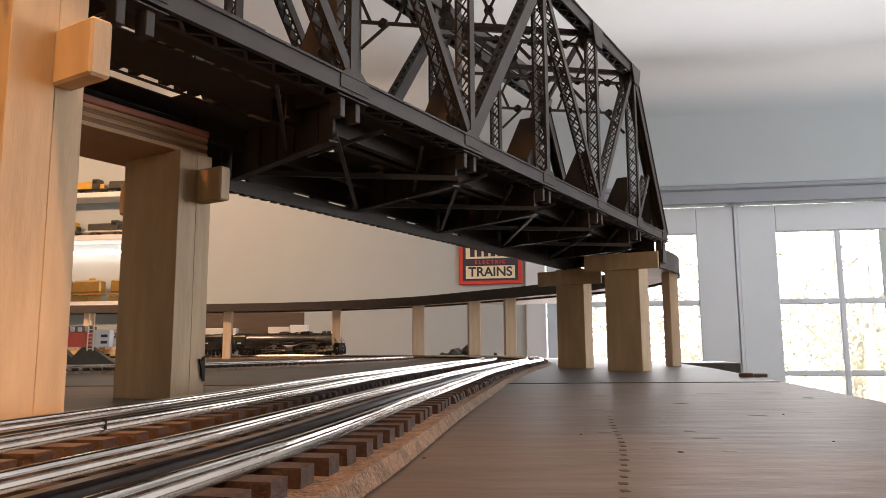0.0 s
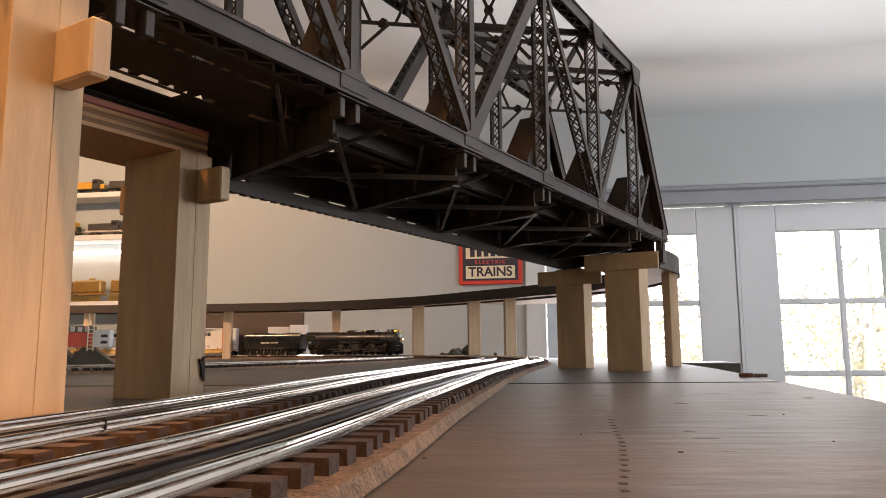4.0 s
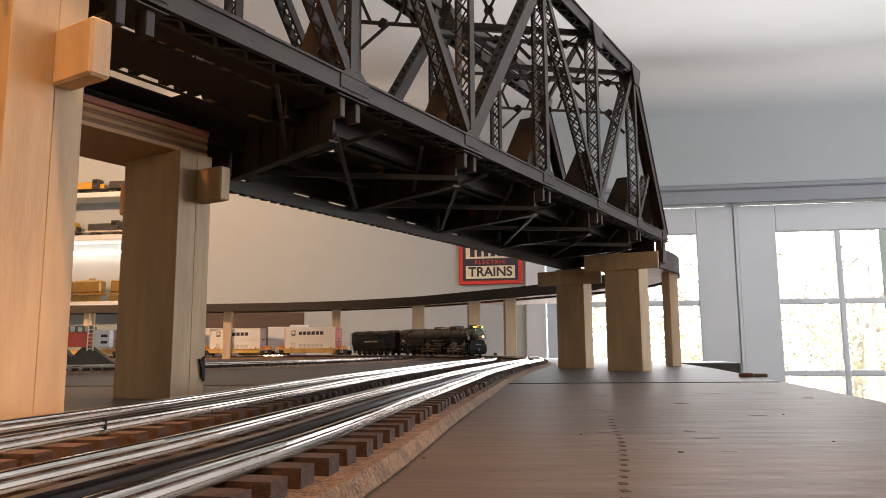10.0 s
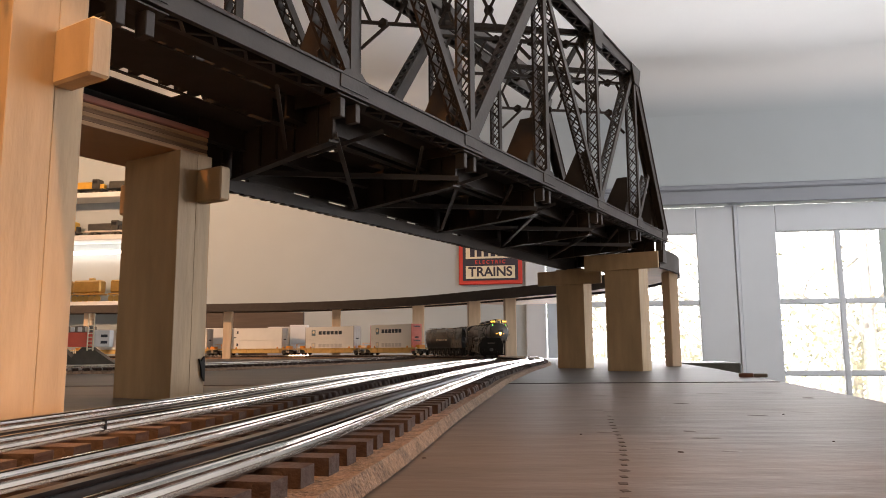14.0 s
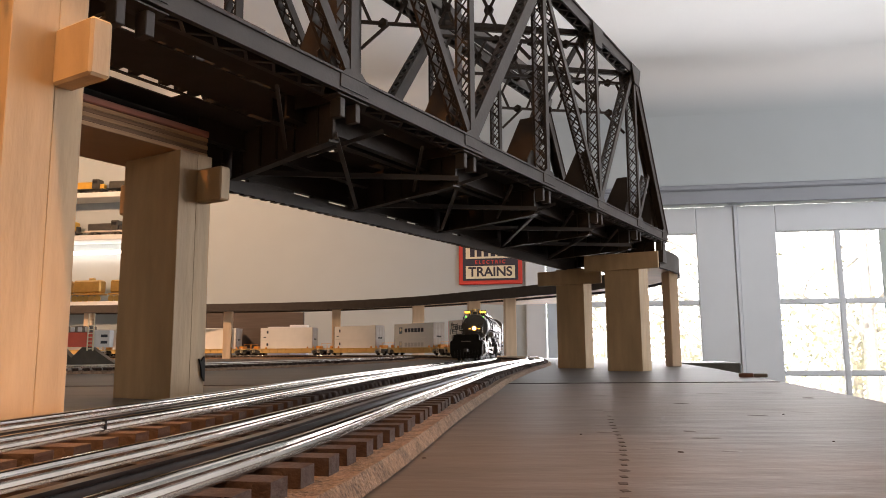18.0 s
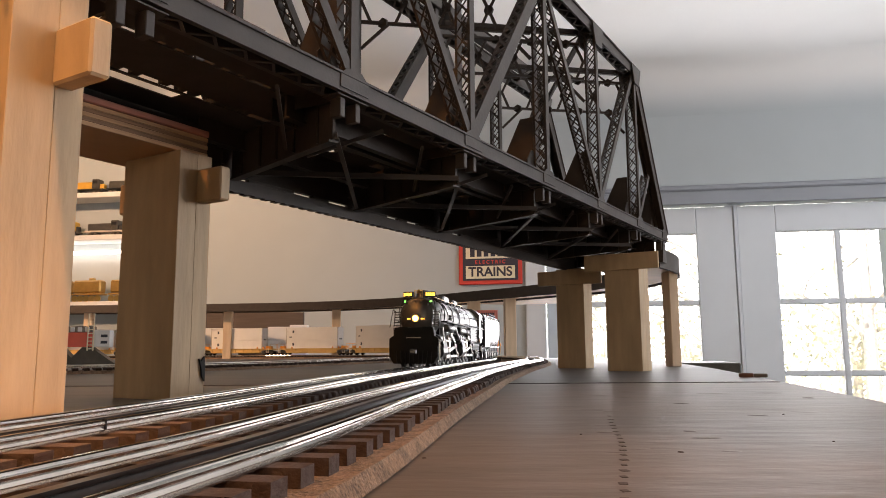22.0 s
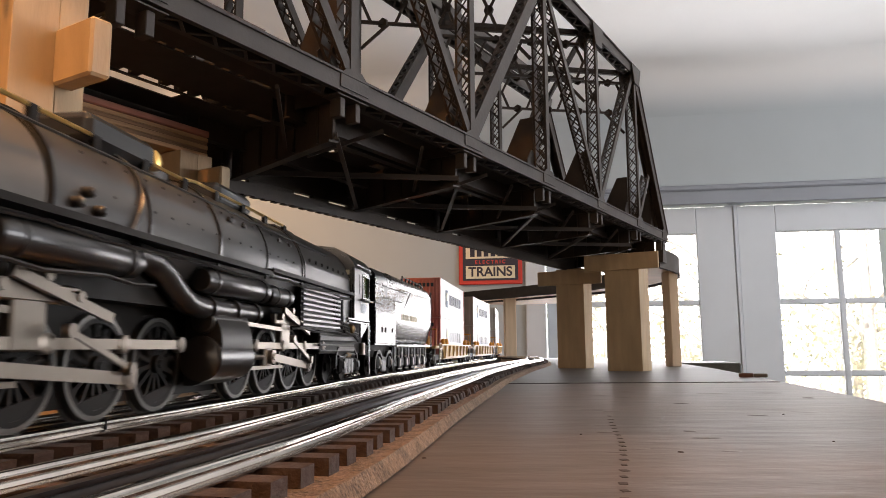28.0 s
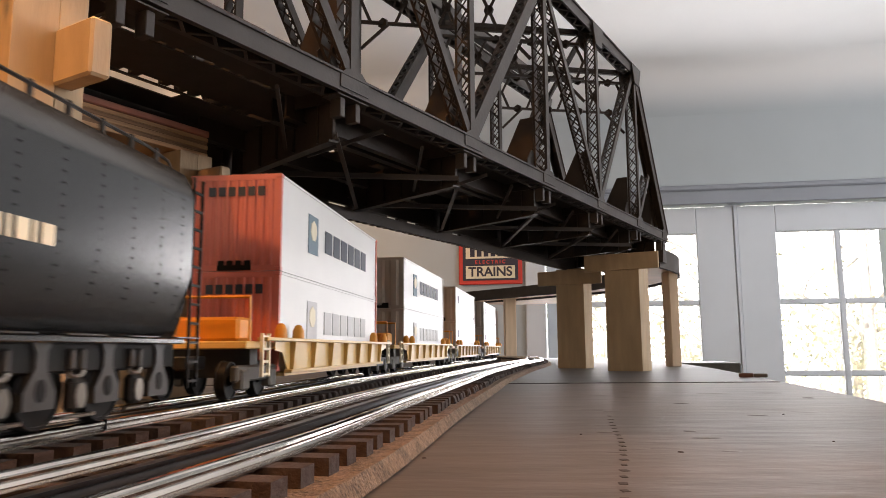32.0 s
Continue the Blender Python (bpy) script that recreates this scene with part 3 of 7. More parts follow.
def lattice(bm, a, b, w, d, across, bars=True, flange=0.0035, bar=0.0016):
    """A member of two channels joined by crossing lattice bars. across: the way from channel to channel."""
    a, b, across = Vector(a), Vector(b), Vector(across).normalized()
    ax = (b - a)
    n = ax.normalized()
    depth = n.cross(across)
    for k in (-1, 1):
        o = across * (k * (w - flange) / 2)
        beam(bm, a + o, b + o, flange, d, depth)
    if bars:
        m = max(2, int(ax.length / (w * 1.05)))
        for f in (-1, 1):
            o = depth * (f * d / 2)
            for i in range(m):
                p, q = a + ax * (i / m), a + ax * ((i + 1) / m)
                beam(bm, p + o - across * (w / 2 - flange / 2), q + o + across * (w / 2 - flange / 2), 0.0007, bar, n)
                beam(bm, p + o + across * (w / 2 - flange / 2), q + o - across * (w / 2 - flange / 2), 0.0007, bar, n)


def gusset(bm, s, z, y, w, h, t=0.002):
    poly = [(s - w / 2, z - h / 2), (s + w / 2, z - h / 2), (s + w / 2, z + h * 0.1), (s + w * 0.25, z + h / 2), (s - w * 0.25, z + h / 2), (s - w / 2, z + h * 0.1)]
    prism(bm, poly, y - t / 2, y + t / 2)


def knee_plate(bm, s, y, d, w, h, t=0.0022):
    """A bevelled plate across the bridge that stiffens a post on its floor beam; d: the way inwards."""
    poly = [(y, CH1 - 0.016), (y + d * w, CH1 - 0.016), (y + d * w, CH1 + 0.010), (y + d * w * 0.34, CH1 + h), (y, CH1 + h)]
    prism(bm, [(py, pz) for py, pz in poly], -t / 2, t / 2, Matrix.Translation((s, 0, 0)) @ Matrix(((0, 1, 0, 0), (1, 0, 0, 0), (0, 0, 1, 0), (0, 0, 0, 1))))


def build_bridge():
    br = thing("truss_bridge", BR_M, "dark bronze painted steel model truss bridge with latticed members", "bridge")
    for y, sh, inward in ((0.0, 0.0, -1), (-BW, SKEW, 1)):
        X = lambda s: s + sh
        for k in (-1, 1):       # bottom chord: two flanged channels with lacing below
            bm = B()
            box(bm, (X(S0), y + k * 0.0085 - 0.0014, CH0), (X(S1), y + k * 0.0085 + 0.0014, CH1))
            box(bm, (X(S0), min(y + k * 0.0099, y + k * 0.0125), CH0), (X(S1), max(y + k * 0.0099, y + k * 0.0125), CH0 + 0.0014))
            part("chord_channel", bm, M_BRIDGE, br)
        bm = B()
        box(bm, (X(S0), y - 0.012, CH1 + 0.0001), (X(S1), y + 0.012, CH1 + 0.0022))
        part("chord_flange", bm, M_BRIDGE, br)
        bm = B()
        s, flip = S0, 1
        while s < S1 - 0.015:
            beam(bm, (X(s), y - 0.0070 * flip, CH0 - 0.0006), (X(s + 0.015), y + 0.0070 * flip, CH0 - 0.0006), 0.0026, 0.0010)
            s, flip = s + 0.015, -flip
        part("chord_lacing", bm, M_BRIDGE, br)["kind"] = "stuff"
        for s in NODES + [S0 + 0.02]:
            bm = B()
            box(bm, (X(s) - 0.022, y - 0.0098, CH0 - 0.0024), (X(s) + 0.022, y + 0.0098, CH0 - 0.0012))
            part("batten_plate", bm, M_BRIDGE, br)
        bm = B()
        for k in (-1, 1):
            box(bm, (X(0), y + k * 0.0085 - 0.0015, TOP - 0.010), (X(NODES[-1]), y + k * 0.0085 + 0.0015, TOP + 0.008))
        box(bm, (X(0), y - 0.0125, TOP + 0.0081), (X(NODES[-1]), y + 0.0125, TOP + 0.0105))
        part("top_chord", bm, M_BRIDGE, br)
        bm = B()
        n = 66
        for i in range(n):
            p, q = NODES[-1] * i / n, NODES[-1] * (i + 1) / n
            f = 1 if i % 2 else -1
            beam(bm, (X(p), y - 0.0070 * f, TOP - 0.0106), (X(q), y + 0.0070 * f, TOP - 0.0106), 0.0026, 0.0010)
        part("chord_lacing", bm, M_BRIDGE, br)["kind"] = "stuff"
        a, b = S0 + 0.006, 0.0      # the sloping end post
        bm = B()
        for k in (-1, 1):
            beam(bm, (X(a), y + k * 0.0085, CH1), (X(b), y + k * 0.0085, TOP), 0.003, 0.019, (1, 0, 0))
        beam(bm, (X(a) - 0.010, y, CH1), (X(b) - 0.010, y, TOP + 0.004), 0.024, 0.0024, (1, 0, 0))
        part("end_post", bm, M_BRIDGE, br)
        bm = B()                    # half-length strut from the end panel to the end post's middle
        lattice(bm, (X(0.0), y, CH1), (X((a + b) / 2 + 0.012), y, (CH1 + TOP) / 2 - 0.045), 0.016, 0.009, (0, 1, 0), flange=0.0026)
        part("sub_strut", bm, M_BRIDGE, br)
        for k, s in enumerate(NODES):
            bm = B()
            lattice(bm, (X(s), y, CH1), (X(s), y, TOP), 0.0205, 0.011, (0, 1, 0), flange=0.0032, bar=0.0017)
            part("vertical_post", bm, M_BRIDGE, br)
        # web diagonals run down to the second and fourth panel points
        for i, j, heavy in ((1, 0, 0), (1, 2, 0), (3, 2, 1), (3, 4, 0), (4, 5, 0)):
            bm = B()
            p, q = (X(NODES[i]), y, CH1), (X(NODES[j]), y, TOP)
            if heavy:
                for k in (-1, 1):
                    beam(bm, (p[0], y + k * 0.008, p[2]), (q[0], y + k * 0.008, q[2]), 0.0028, 0.018, (1, 0, 0))
                lattice(bm, p, q, 0.0165, 0.017, (0, 1, 0), flange=0.002, bar=0.004)
            else:
                lattice(bm, p, q, 0.0185, 0.011, (0, 1, 0), flange=0.0032, bar=0.0019)
            part("diagonal", bm, M_BRIDGE, br)
        for s in [S0 + 0.02] + NODES:
            bm = B()
            gusset(bm, X(s), CH1 + 0.018, y + inward * 0.0106, 0.056, 0.040, 0.0016)
            part("gusset_plate", bm, M_BRIDGE, br)
            bm = B()
            gusset(bm, X(s), CH1 - 0.002, y - inward * 0.0106, 0.040, 0.020, 0.0012)
            part("gusset_plate", bm, M_BRIDGE, br)
            bm = B()
            knee_plate(bm, X(s), y + inward * 0.0125, inward, 0.060, 0.090)
            part("knee_plate", bm, M_BRIDGE, br)
            bm = B()            # hanger lugs under the chord
            for ds in (-0.011, 0.011):
                box(bm, (X(s) + ds - 0.0035, y - 0.006, CH0 - 0.020), (X(s) + ds + 0.0035, y + 0.006, CH0 - 0.0026), 0.0006)
            part("hanger_lug", bm, M_BRIDGE, br)
        for s in NODES:
            for o in (-0.0140, 0.0140):
                bm = B()
                prism(bm, [(X(s) - 0.028, TOP + 0.007), (X(s) + 0.028, TOP + 0.007), (X(s) + 0.015, TOP - 0.030), (X(s) - 0.015, TOP - 0.030)], y + o - 0.001, y + o + 0.001)
                part("gusset_plate", bm, M_BRIDGE, br)
    # a second beam runs above the far top chord
    bm = B()
    box(bm, (SKEW - 0.01, -BW - 0.009, TOP + 0.030), (NODES[-1] + SKEW, -BW + 0.009, TOP + 0.050), 0.001)
    part("upper_beam", bm, M_BRIDGE, br)
    for s in NODES:
        bm = B()
        box(bm, (s + SKEW - 0.005, -BW - 0.004, TOP + 0.0107), (s + SKEW + 0.005, -BW + 0.004, TOP + 0.0299))
        part("beam_post", bm, M_BRIDGE, br)
    # sway frames: laced top strut, a row of six-sided openings with plates at the crossings, and knees
    for s in NODES:
        bm = B()
        a, b = Vector((s, -0.014, 0)), Vector((s + SKEW + PANEL, -BW + 0.014, 0))
        Z = lambda v: Vector((0, 0, v))
        beam(bm, a + Z(TOP), b + Z(TOP), 0.008, 0.0045)
        beam(bm, a + Z(TOP - 0.022), b + Z(TOP - 0.022), 0.008, 0.0045)
        n = 8
        for i in range(n):
            p, q = a.lerp(b, i / n), a.lerp(b, (i + 1) / n)
            z0, z1 = (TOP - 0.022, TOP) if i % 2 else (TOP, TOP - 0.022)
            beam(bm, p + Z(z0), q + Z(z1), 0.003, 0.0024)
        lo = TOP - 0.084
        beam(bm, a + Z(lo), b + Z(lo), 0.005, 0.0040)
        n = 4
        for i in range(n):
            p, q = a.lerp(b, i / n), a.lerp(b, (i + 1) / n)
            mid = a.lerp(b, (i + 0.5) / n)
            zm = (lo + TOP - 0.022) / 2
            for e, f in ((p, 0.22), (q, 0.78)):
                t = p.lerp(q, f)
                beam(bm, e + Z(zm), t + Z(TOP - 0.024), 0.003, 0.0042)
                beam(bm, e + Z(zm), t + Z(lo), 0.003, 0.0042)
            if i:
                rod(bm, p + Z(zm) + Vector((-0.0018, 0, 0)), p + Z(zm) + Vector((0.0018, 0, 0)), 0.0075, 8)
            rod(bm, mid + Z(TOP - 0.022) + Vector((-0.0018, 0, 0)), mid + Z(TOP - 0.022) + Vector((0.0018, 0, 0)), 0.008, 6)
            rod(bm, mid + Z(lo) + Vector((-0.0018, 0, 0)), mid + Z(lo) + Vector((0.0018, 0, 0)), 0.008, 6)
        for e, f in ((a, 0.16), (b, 0.84)):
            beam(bm, e + Z(lo - 0.040), a.lerp(b, f) + Z(lo), 0.003, 0.0045)
        part("sway_frame", bm, M_BRIDGE, br)
    for s0, s1 in zip(NODES, NODES[1:]):
        bm = B()
        for p, q in ((Vector((s0, -0.014, TOP)), Vector((s1 + SKEW, -BW + 0.014, TOP))), (Vector((s1, -0.014, TOP - 0.004)), Vector((s0 + SKEW, -BW + 0.014, TOP - 0.004)))):
            lattice(bm, p, q, 0.010, 0.006, (0, 0, 1), flange=0.002, bar=0.002)
        part("top_lateral", bm, M_BRIDGE, br)
    # floor: cross beams, stringers and bottom bracing
    FL = [S0 + 0.02] + NODES[:5]
    for s in FL:
        bm = B()
        a, b = Vector((s, -0.013, 0)), Vector((s + SKEW, -BW + 0.008, 0))
        beam(bm, a + Vector((0, 0, 0.257)), b + Vector((0, 0, 0.257)), 0.003, 0.046)
        beam(bm, a + Vector((0, 0, 0.2335)), b + Vector((0, 0, 0.2335)), 0.010, 0.002)
        for f in (0.12, 0.33, 0.5, 0.67, 0.88):
            p = a.lerp(b, f)
            beam(bm, p + Vector((0, 0, 0.236)), p + Vector((0, 0, 0.279)), 0.009, 0.0016, (0, 1, 0))
        part("floor_beam", bm, M_BRIDGE, br)
    for y in (-0.062, -0.080, -0.182):
        k = -y / BW * SKEW
        bm = B()
        box(bm, (S0 + k, y - 0.0012, 0.262), (0.90, y + 0.0012, 0.2834))
        box(bm, (S0 + k, y - 0.005, 0.2602), (0.90, y + 0.005, 0.2619))
        part("stringer", bm, M_BRIDGE, br)
    HOLES = [(0.35, 0.41), (0.525, 0.548), (0.565, 0.640), (0.715, 0.795), (0.812, 0.842), (0.95, 1.03)]
    cuts = [S0] + [v for h in HOLES for v in h] + [S1 - 0.17]
    rows = [(S0, S1, -0.060, -0.015), (S0, S1, -0.132, -0.066), (S0, S1 - 0.17, -0.1459, -0.142), (S0, S1 - 0.17, -BW + 0.012, -0.1621)]
    rows += [(cuts[i], cuts[i + 1], -0.162, -0.146) for i in range(0, len(cuts), 2)]
    for s0, s1, y0, y1 in rows:
        bm = B()
        box(bm, (s0, y0, 0.2836), (s1, y1, 0.2848))
        part("deck_plate", bm, M_DARKTIE, br, "dark deck plate")
    # low side girder of the far side: two strips with slots between
    for z0, z1 in ((0.2225, 0.237), (0.2405, 0.2688)):
        bm = B()
        box(bm, (S0 + SKEW, -BW - 0.003, z0), (0.895, -BW + 0.003, z1))
        part("side_girder", bm, M_BRIDGE, br)
    slots = [(0.310, 0.336), (0.442, 0.472), (0.497, 0.525), (0.617, 0.657), (0.690, 0.724), (0.799, 0.816)]
    ends = [S0 + SKEW] + [v for h in slots for v in h] + [0.895]
    for s0, s1 in zip(ends[::2], ends[1::2]):
        bm = B()
        box(bm, (s0, -BW - 0.003, 0.2372), (s1, -BW + 0.003, 0.2403))
        part("girder_spacer", bm, M_BRIDGE, br)
    s = S0 + SKEW
    while s < 0.885:
        bm = B()
        box(bm, (s, -BW - 0.0045, 0.2212), (s + 0.009, -BW + 0.0045, 0.2223))
        part("rivet_block", bm, M_BRIDGE, br)
        s += 0.0165
    for i, (s0, s1) in enumerate(zip(FL, FL[1:])):
        for p, q in (((s0, -0.01, 0.240), (s1 + SKEW, -BW + 0.01, 0.240)), ((s1, -0.01, 0.236), (s0 + SKEW, -BW + 0.01, 0.236))):
            bm = B()
            beam(bm, p, q, 0.0045, 0.0016)
            beam(bm, Vector(p) + Vector((0, 0, 0.003)), Vector(q) + Vector((0, 0, 0.003)), 0.0014, 0.005)
            part("bottom_lateral", bm, M_BRIDGE, br)
    for s in NODES[:5]:
        for ds in (-0.075, 0.075):
            bm = B()
            beam(bm, (s + ds, -0.012, 0.262), (s + SKEW * 0.3 + ds * 0.2, -0.075, 0.236), 0.003, 0.004)
            part("knee_brace", bm, M_BRIDGE, br)
    # rust brown edge board on the near chord
    for s0, s1, h in ((0.985, S1, 0.0135), (0.735, 0.870, 0.0125), (0.46, 0.655, 0.010)):
        bm = B()
        box(bm, (s0, -0.010, CH1 + 0.0024), (s1, -0.004, CH1 + h), 0.0006)
        part("walkway_board", bm, M_BRIDGE_RUST, br, "rust brown edge board")
    # ties of the bridge deck
    bm = B()
    box(bm, (-0.0045, -0.205, 0.2852), (0.0045, -0.020, 0.292))
    me = bpy.data.meshes.new("bridge_tie")
    bm.to_mesh(me)
    bm.free()
    me.materials.append(M_DARKTIE)
    bm = B()
    box(bm, (-0.0045, -0.144, 0.2852), (0.0045, -0.020, 0.292))
    short = bpy.data.meshes.new("bridge_tie")
    bm.to_mesh(short)
    bm.free()
    short.materials.append(M_DARKTIE)
    s, rnd = S0 + 0.012, random.Random(3)
    while s < S1:
        o = new("bridge_tie", short if any(a - 0.010 < s - 0.028 < b + 0.010 for a, b in HOLES) else me)
        o.parent = br
        o.matrix_basis = pose(s - 0.02, 0, rnd.uniform(-0.0006, 0.0006), 0, 0, -3 + rnd.uniform(-0.8, 0.8))
        s += 0.0165 if int(s * 60) % 4 else 0.033
    for y in (-0.145, -0.128, -0.111):
        bm = B()
        box(bm, (S0, y - 0.0014, 0.2925), (S1, y + 0.0014, 0.2985))
        part("bridge_rail", bm, M_RAIL, br)
    for s, y in ((S0 + 0.02, 0.0), (S0 + 0.02 + SKEW, -BW)):
        bm = B()
        prism(bm, [(s - 0.016, 0.224), (s + 0.016, 0.224), (s + 0.006, CH0), (s - 0.006, CH0)], y - 0.008, y + 0.008)
        part("bearing_shoe", bm, M_BRIDGE, br)
    return br


build_bridge()

CAP_Z0, CAP_Z1 = 0.183 * K, 0.2155 * K
TURN = -31.8


def pier(fr, w, d, top, reach, label, joint=0.54, cap=0.5, drop=0.0, front=False):
    """A pier of two upright boards with a cap board between them; fr: its corner nearest the track side."""
    p = thing("bridge_pier", pose(fr[0], fr[1], 0, 0, 0, TURN), label, "pier", "bridge piers")
    for y0, y1 in ((0, d * joint), (d * joint + 0.00004, d)):
        bm = B()
        box(bm, (-w + 0.0008 * (y0 > 0), y0, 0.0), (0, y1, top), 0.00035)
        part("upright_board", bm, M_PAINTWOOD, p)
    if front:
        bm = B()
        box(bm, (-w - reach, -0.0052, CAP_Z0 - drop), (reach, -0.0002, CAP_Z1 - drop), 0.0008)
        part("cap_board", bm, M_PAINTWOOD, p)
        return p
    for x0, x1 in ((-w - reach, -w - 0.0006), (0.0006, reach)):
        bm = B()
        box(bm, (x0, d * cap, CAP_Z0 - drop), (x1, d * cap + 0.0105, CAP_Z1 - drop), 0.0013)
        part("cap_board", bm, M_PAINTWOOD, p)
    return p


PIER = "tan painted timber bridge pier of upright and cap boards"
pier((-0.1896, 0.3072), 0.0733, 0.0353, 0.210, 0.030, PIER, 0.60, 0.535, -0.0055)
pier((-0.2083, 0.5683), 0.0705, 0.0317, 0.1963, 0.0292, PIER, drop=-0.003)
pier((0.3153, 1.1780), 0.0575, 0.050, 0.1908, 0.033, PIER, drop=-0.0105, front=True)
pier((0.2615, 1.3660), 0.055, 0.0417, 0.1858, 0.036, PIER, drop=-0.003, front=True)

# a black clip on the side of the second pier
PM = pose(-0.250 * K, 0.682 * K, 0, 0, 0, TURN)
bm = B()
prism(bm, [(0.0300, 0.033), (0.0304, 0.013), (0.0278, 0.017), (0.0270, 0.024), (0.0245, 0.031), (0.0268, 0.029)], 0.0003, 0.0022, Matrix(((0, 1, 0, 0), (1, 0, 0, 0), (0, 0, 1, 0), (0, 0, 0, 1))))
solo("spring_clip", bm, M_MATTE, PM @ pose(0.0002, 0, 0), "small black clip hanging on the side of a pier", "clip")

# plywood deck of the approach, resting on the piers
deck = thing("approach_deck", DECK_M, "layered plywood deck of the bridge approach on its pier", "deck")
for k in range(5):
    bm = B()
    z = 0.2362 + k * 0.004
    ins = 0.0004 if k % 2 else 0.0
    box(bm, (0.932 + ins, -0.27 + ins, z), (1.75, -0.17 - ins, z + 0.0039), 0.0003)
    part("veneer_layer", bm, M_PLYDARK if k % 2 else M_PLY, deck, "darker end grain layer" if k % 2 else "")
bm = B()
box(bm, (0.932, -0.272, 0.2566), (1.75, -0.168, 0.263), 0.001)
solo("approach_trim", bm, M_REDSTRIP, DECK_M, "red brown trim board on the plywood approach deck", "deck")

# ---- the upper level on its curve ----
UPPER = spline([(0.335, 1.33), (0.415, 1.48), (0.472, 1.68), (0.487, 1.92), (0.445, 2.17), (0.34, 2.40), (0.14, 2.66), (-0.1, 2.93), (-0.5, 3.18), (-1.05, 3.30), (-2.2, 3.36), (-4.8, 3.3)])


def upper_z(s):
    return 0.185 + 0.0265 * min(1.0, s / 1.1)


def upper_strip(o0, o1, z0, z1, s0=0.0):
    """A strip along the elevated curve, rising with it."""
    bm = B()
    sweep(bm, UPPER, [(o0, z0), (o1, z0), (o1, z1), (o0, z1)], s0)
    n = len(bm.verts) // 4
    end = UPPER[1][-1]
    for i, v in enumerate(bm.verts):
        v.co.z += upper_z(s0 + (i // 4) / (n - 1) * (end - s0))
    return tidy(bm)


up = thing("elevated_track", pose(0, 0, 0), "curved elevated track shelf with dark edge and pale plywood underside", "railway track", "tracks on the table")
part("plywood_shelf", upper_strip(-0.052, 0.052, 0, 0.013), M_PALEPLY, up, "pale plywood shelf")
part("widening_board", upper_strip(0.0605, 0.15, 0, 0.013, 0.85), M_PALEPLY, up, "pale plywood board")
bm = B()
corner = [(0.548, 1.95), (0.525, 2.40), (0.455, 2.90), (0.26, 2.97), (0.05, 2.86), (0.19, 2.70), (0.395, 2.44), (0.502, 2.19)]
zc = upper_z(1.1)
lo_ring, hi_ring = [bm.verts.new((x, y, zc + 0.0006)) for x, y in corner], [bm.verts.new((x, y, zc + 0.0126)) for x, y in corner]
bm.faces.new(lo_ring)
bm.faces.new(hi_ring[::-1])
for i in range(len(corner)):
    j = (i + 1) % len(corner)
    bm.faces.new((lo_ring[i], lo_ring[j], hi_ring[j], hi_ring[i]))
part("corner_board", tidy(bm), M_PALEPLY, up, "pale plywood corner board")
for o, z in ((-0.056, -0.001), (0.056, -0.001)):
    part("edge_strip", upper_strip(o - 0.003, o + 0.003, z - 0.005, 0.029), M_DARKTIE, up, "dark edge strip")
for o in (-GAUGE / 2, 0, GAUGE / 2):
    part("rail", upper_strip(o - 0.0014, o + 0.0014, 0.0133, 0.019), M_RAIL if o else M_BLACKRAIL, up)
for x, y, w in ((0.4585, 1.483, 0.019), (0.228, 2.53, 0.038), (0.112, 2.70, 0.044), (-0.10, 2.94, 0.046), (-0.46, 3.17, 0.036), (-0.96, 3.29, 0.036), (-1.6, 3.33, 0.036)):
    bm = B()
    top = upper_z(nearest_s(UPPER, x, y))
    box(bm, (-w / 2, -0.019, 0), (w / 2, 0.019, top), 0.0015)
    solo("support_post", bm, M_BARE, pose(x, y, 0, 0, 0, 5), "bare pine post that carries the elevated track", "post", "posts of the elevated track")
# ---- the train ----
FT = 0.00635        # one foot at the model's scale
LAMP_U = 7.4 * FT    # the headlight's distance behind the nose
S_LAMP = nearest_s(PATH_B, -0.103, 0.49)


# seconds and metres of the headlight past a mark on the line: the train slowly gains speed
RUN = [(0, -2.90), (6, -2.375), (11, -1.885), (17, -1.115), (23, -0.350), (25.5, 0.010), (28.5, 0.452), (32, 0.980)]


def nose_s(t):
    """How far along the path the train's nose stands."""
    ts, ss = np.array([k[0] for k in RUN], float), np.array([k[1] for k in RUN])
    h = np.diff(ts)
    d = np.diff(ss) / h
    m = np.concatenate([[d[0]], (d[:-1] * h[1:] + d[1:] * h[:-1]) / (h[1:] + h[:-1]), [d[-1]]])
    i = min(max(int(np.searchsorted(ts, t)) - 1, 0), len(h) - 1)
    u = (t - ts[i]) / h[i]
    return S_LAMP + LAMP_U + float((2 * u ** 3 - 3 * u ** 2 + 1) * ss[i] + (u ** 3 - 2 * u ** 2 + u) * h[i] * m[i] + (-2 * u ** 3 + 3 * u ** 2) * ss[i + 1] + (u ** 3 - u ** 2) * h[i] * m[i + 1])


def ride(t, front, rear):
    """The pose of a vehicle whose pivots run the given lengths behind the train's nose; its y axis points ahead."""
    s = nose_s(t)
    f, r = along(PATH_B, s - front), along(PATH_B, s - rear)
    d = f - r
    return pose(f.x, f.y, RAIL_Z, 0, 0, math.degrees(math.atan2(d.y, d.x)) - 90)


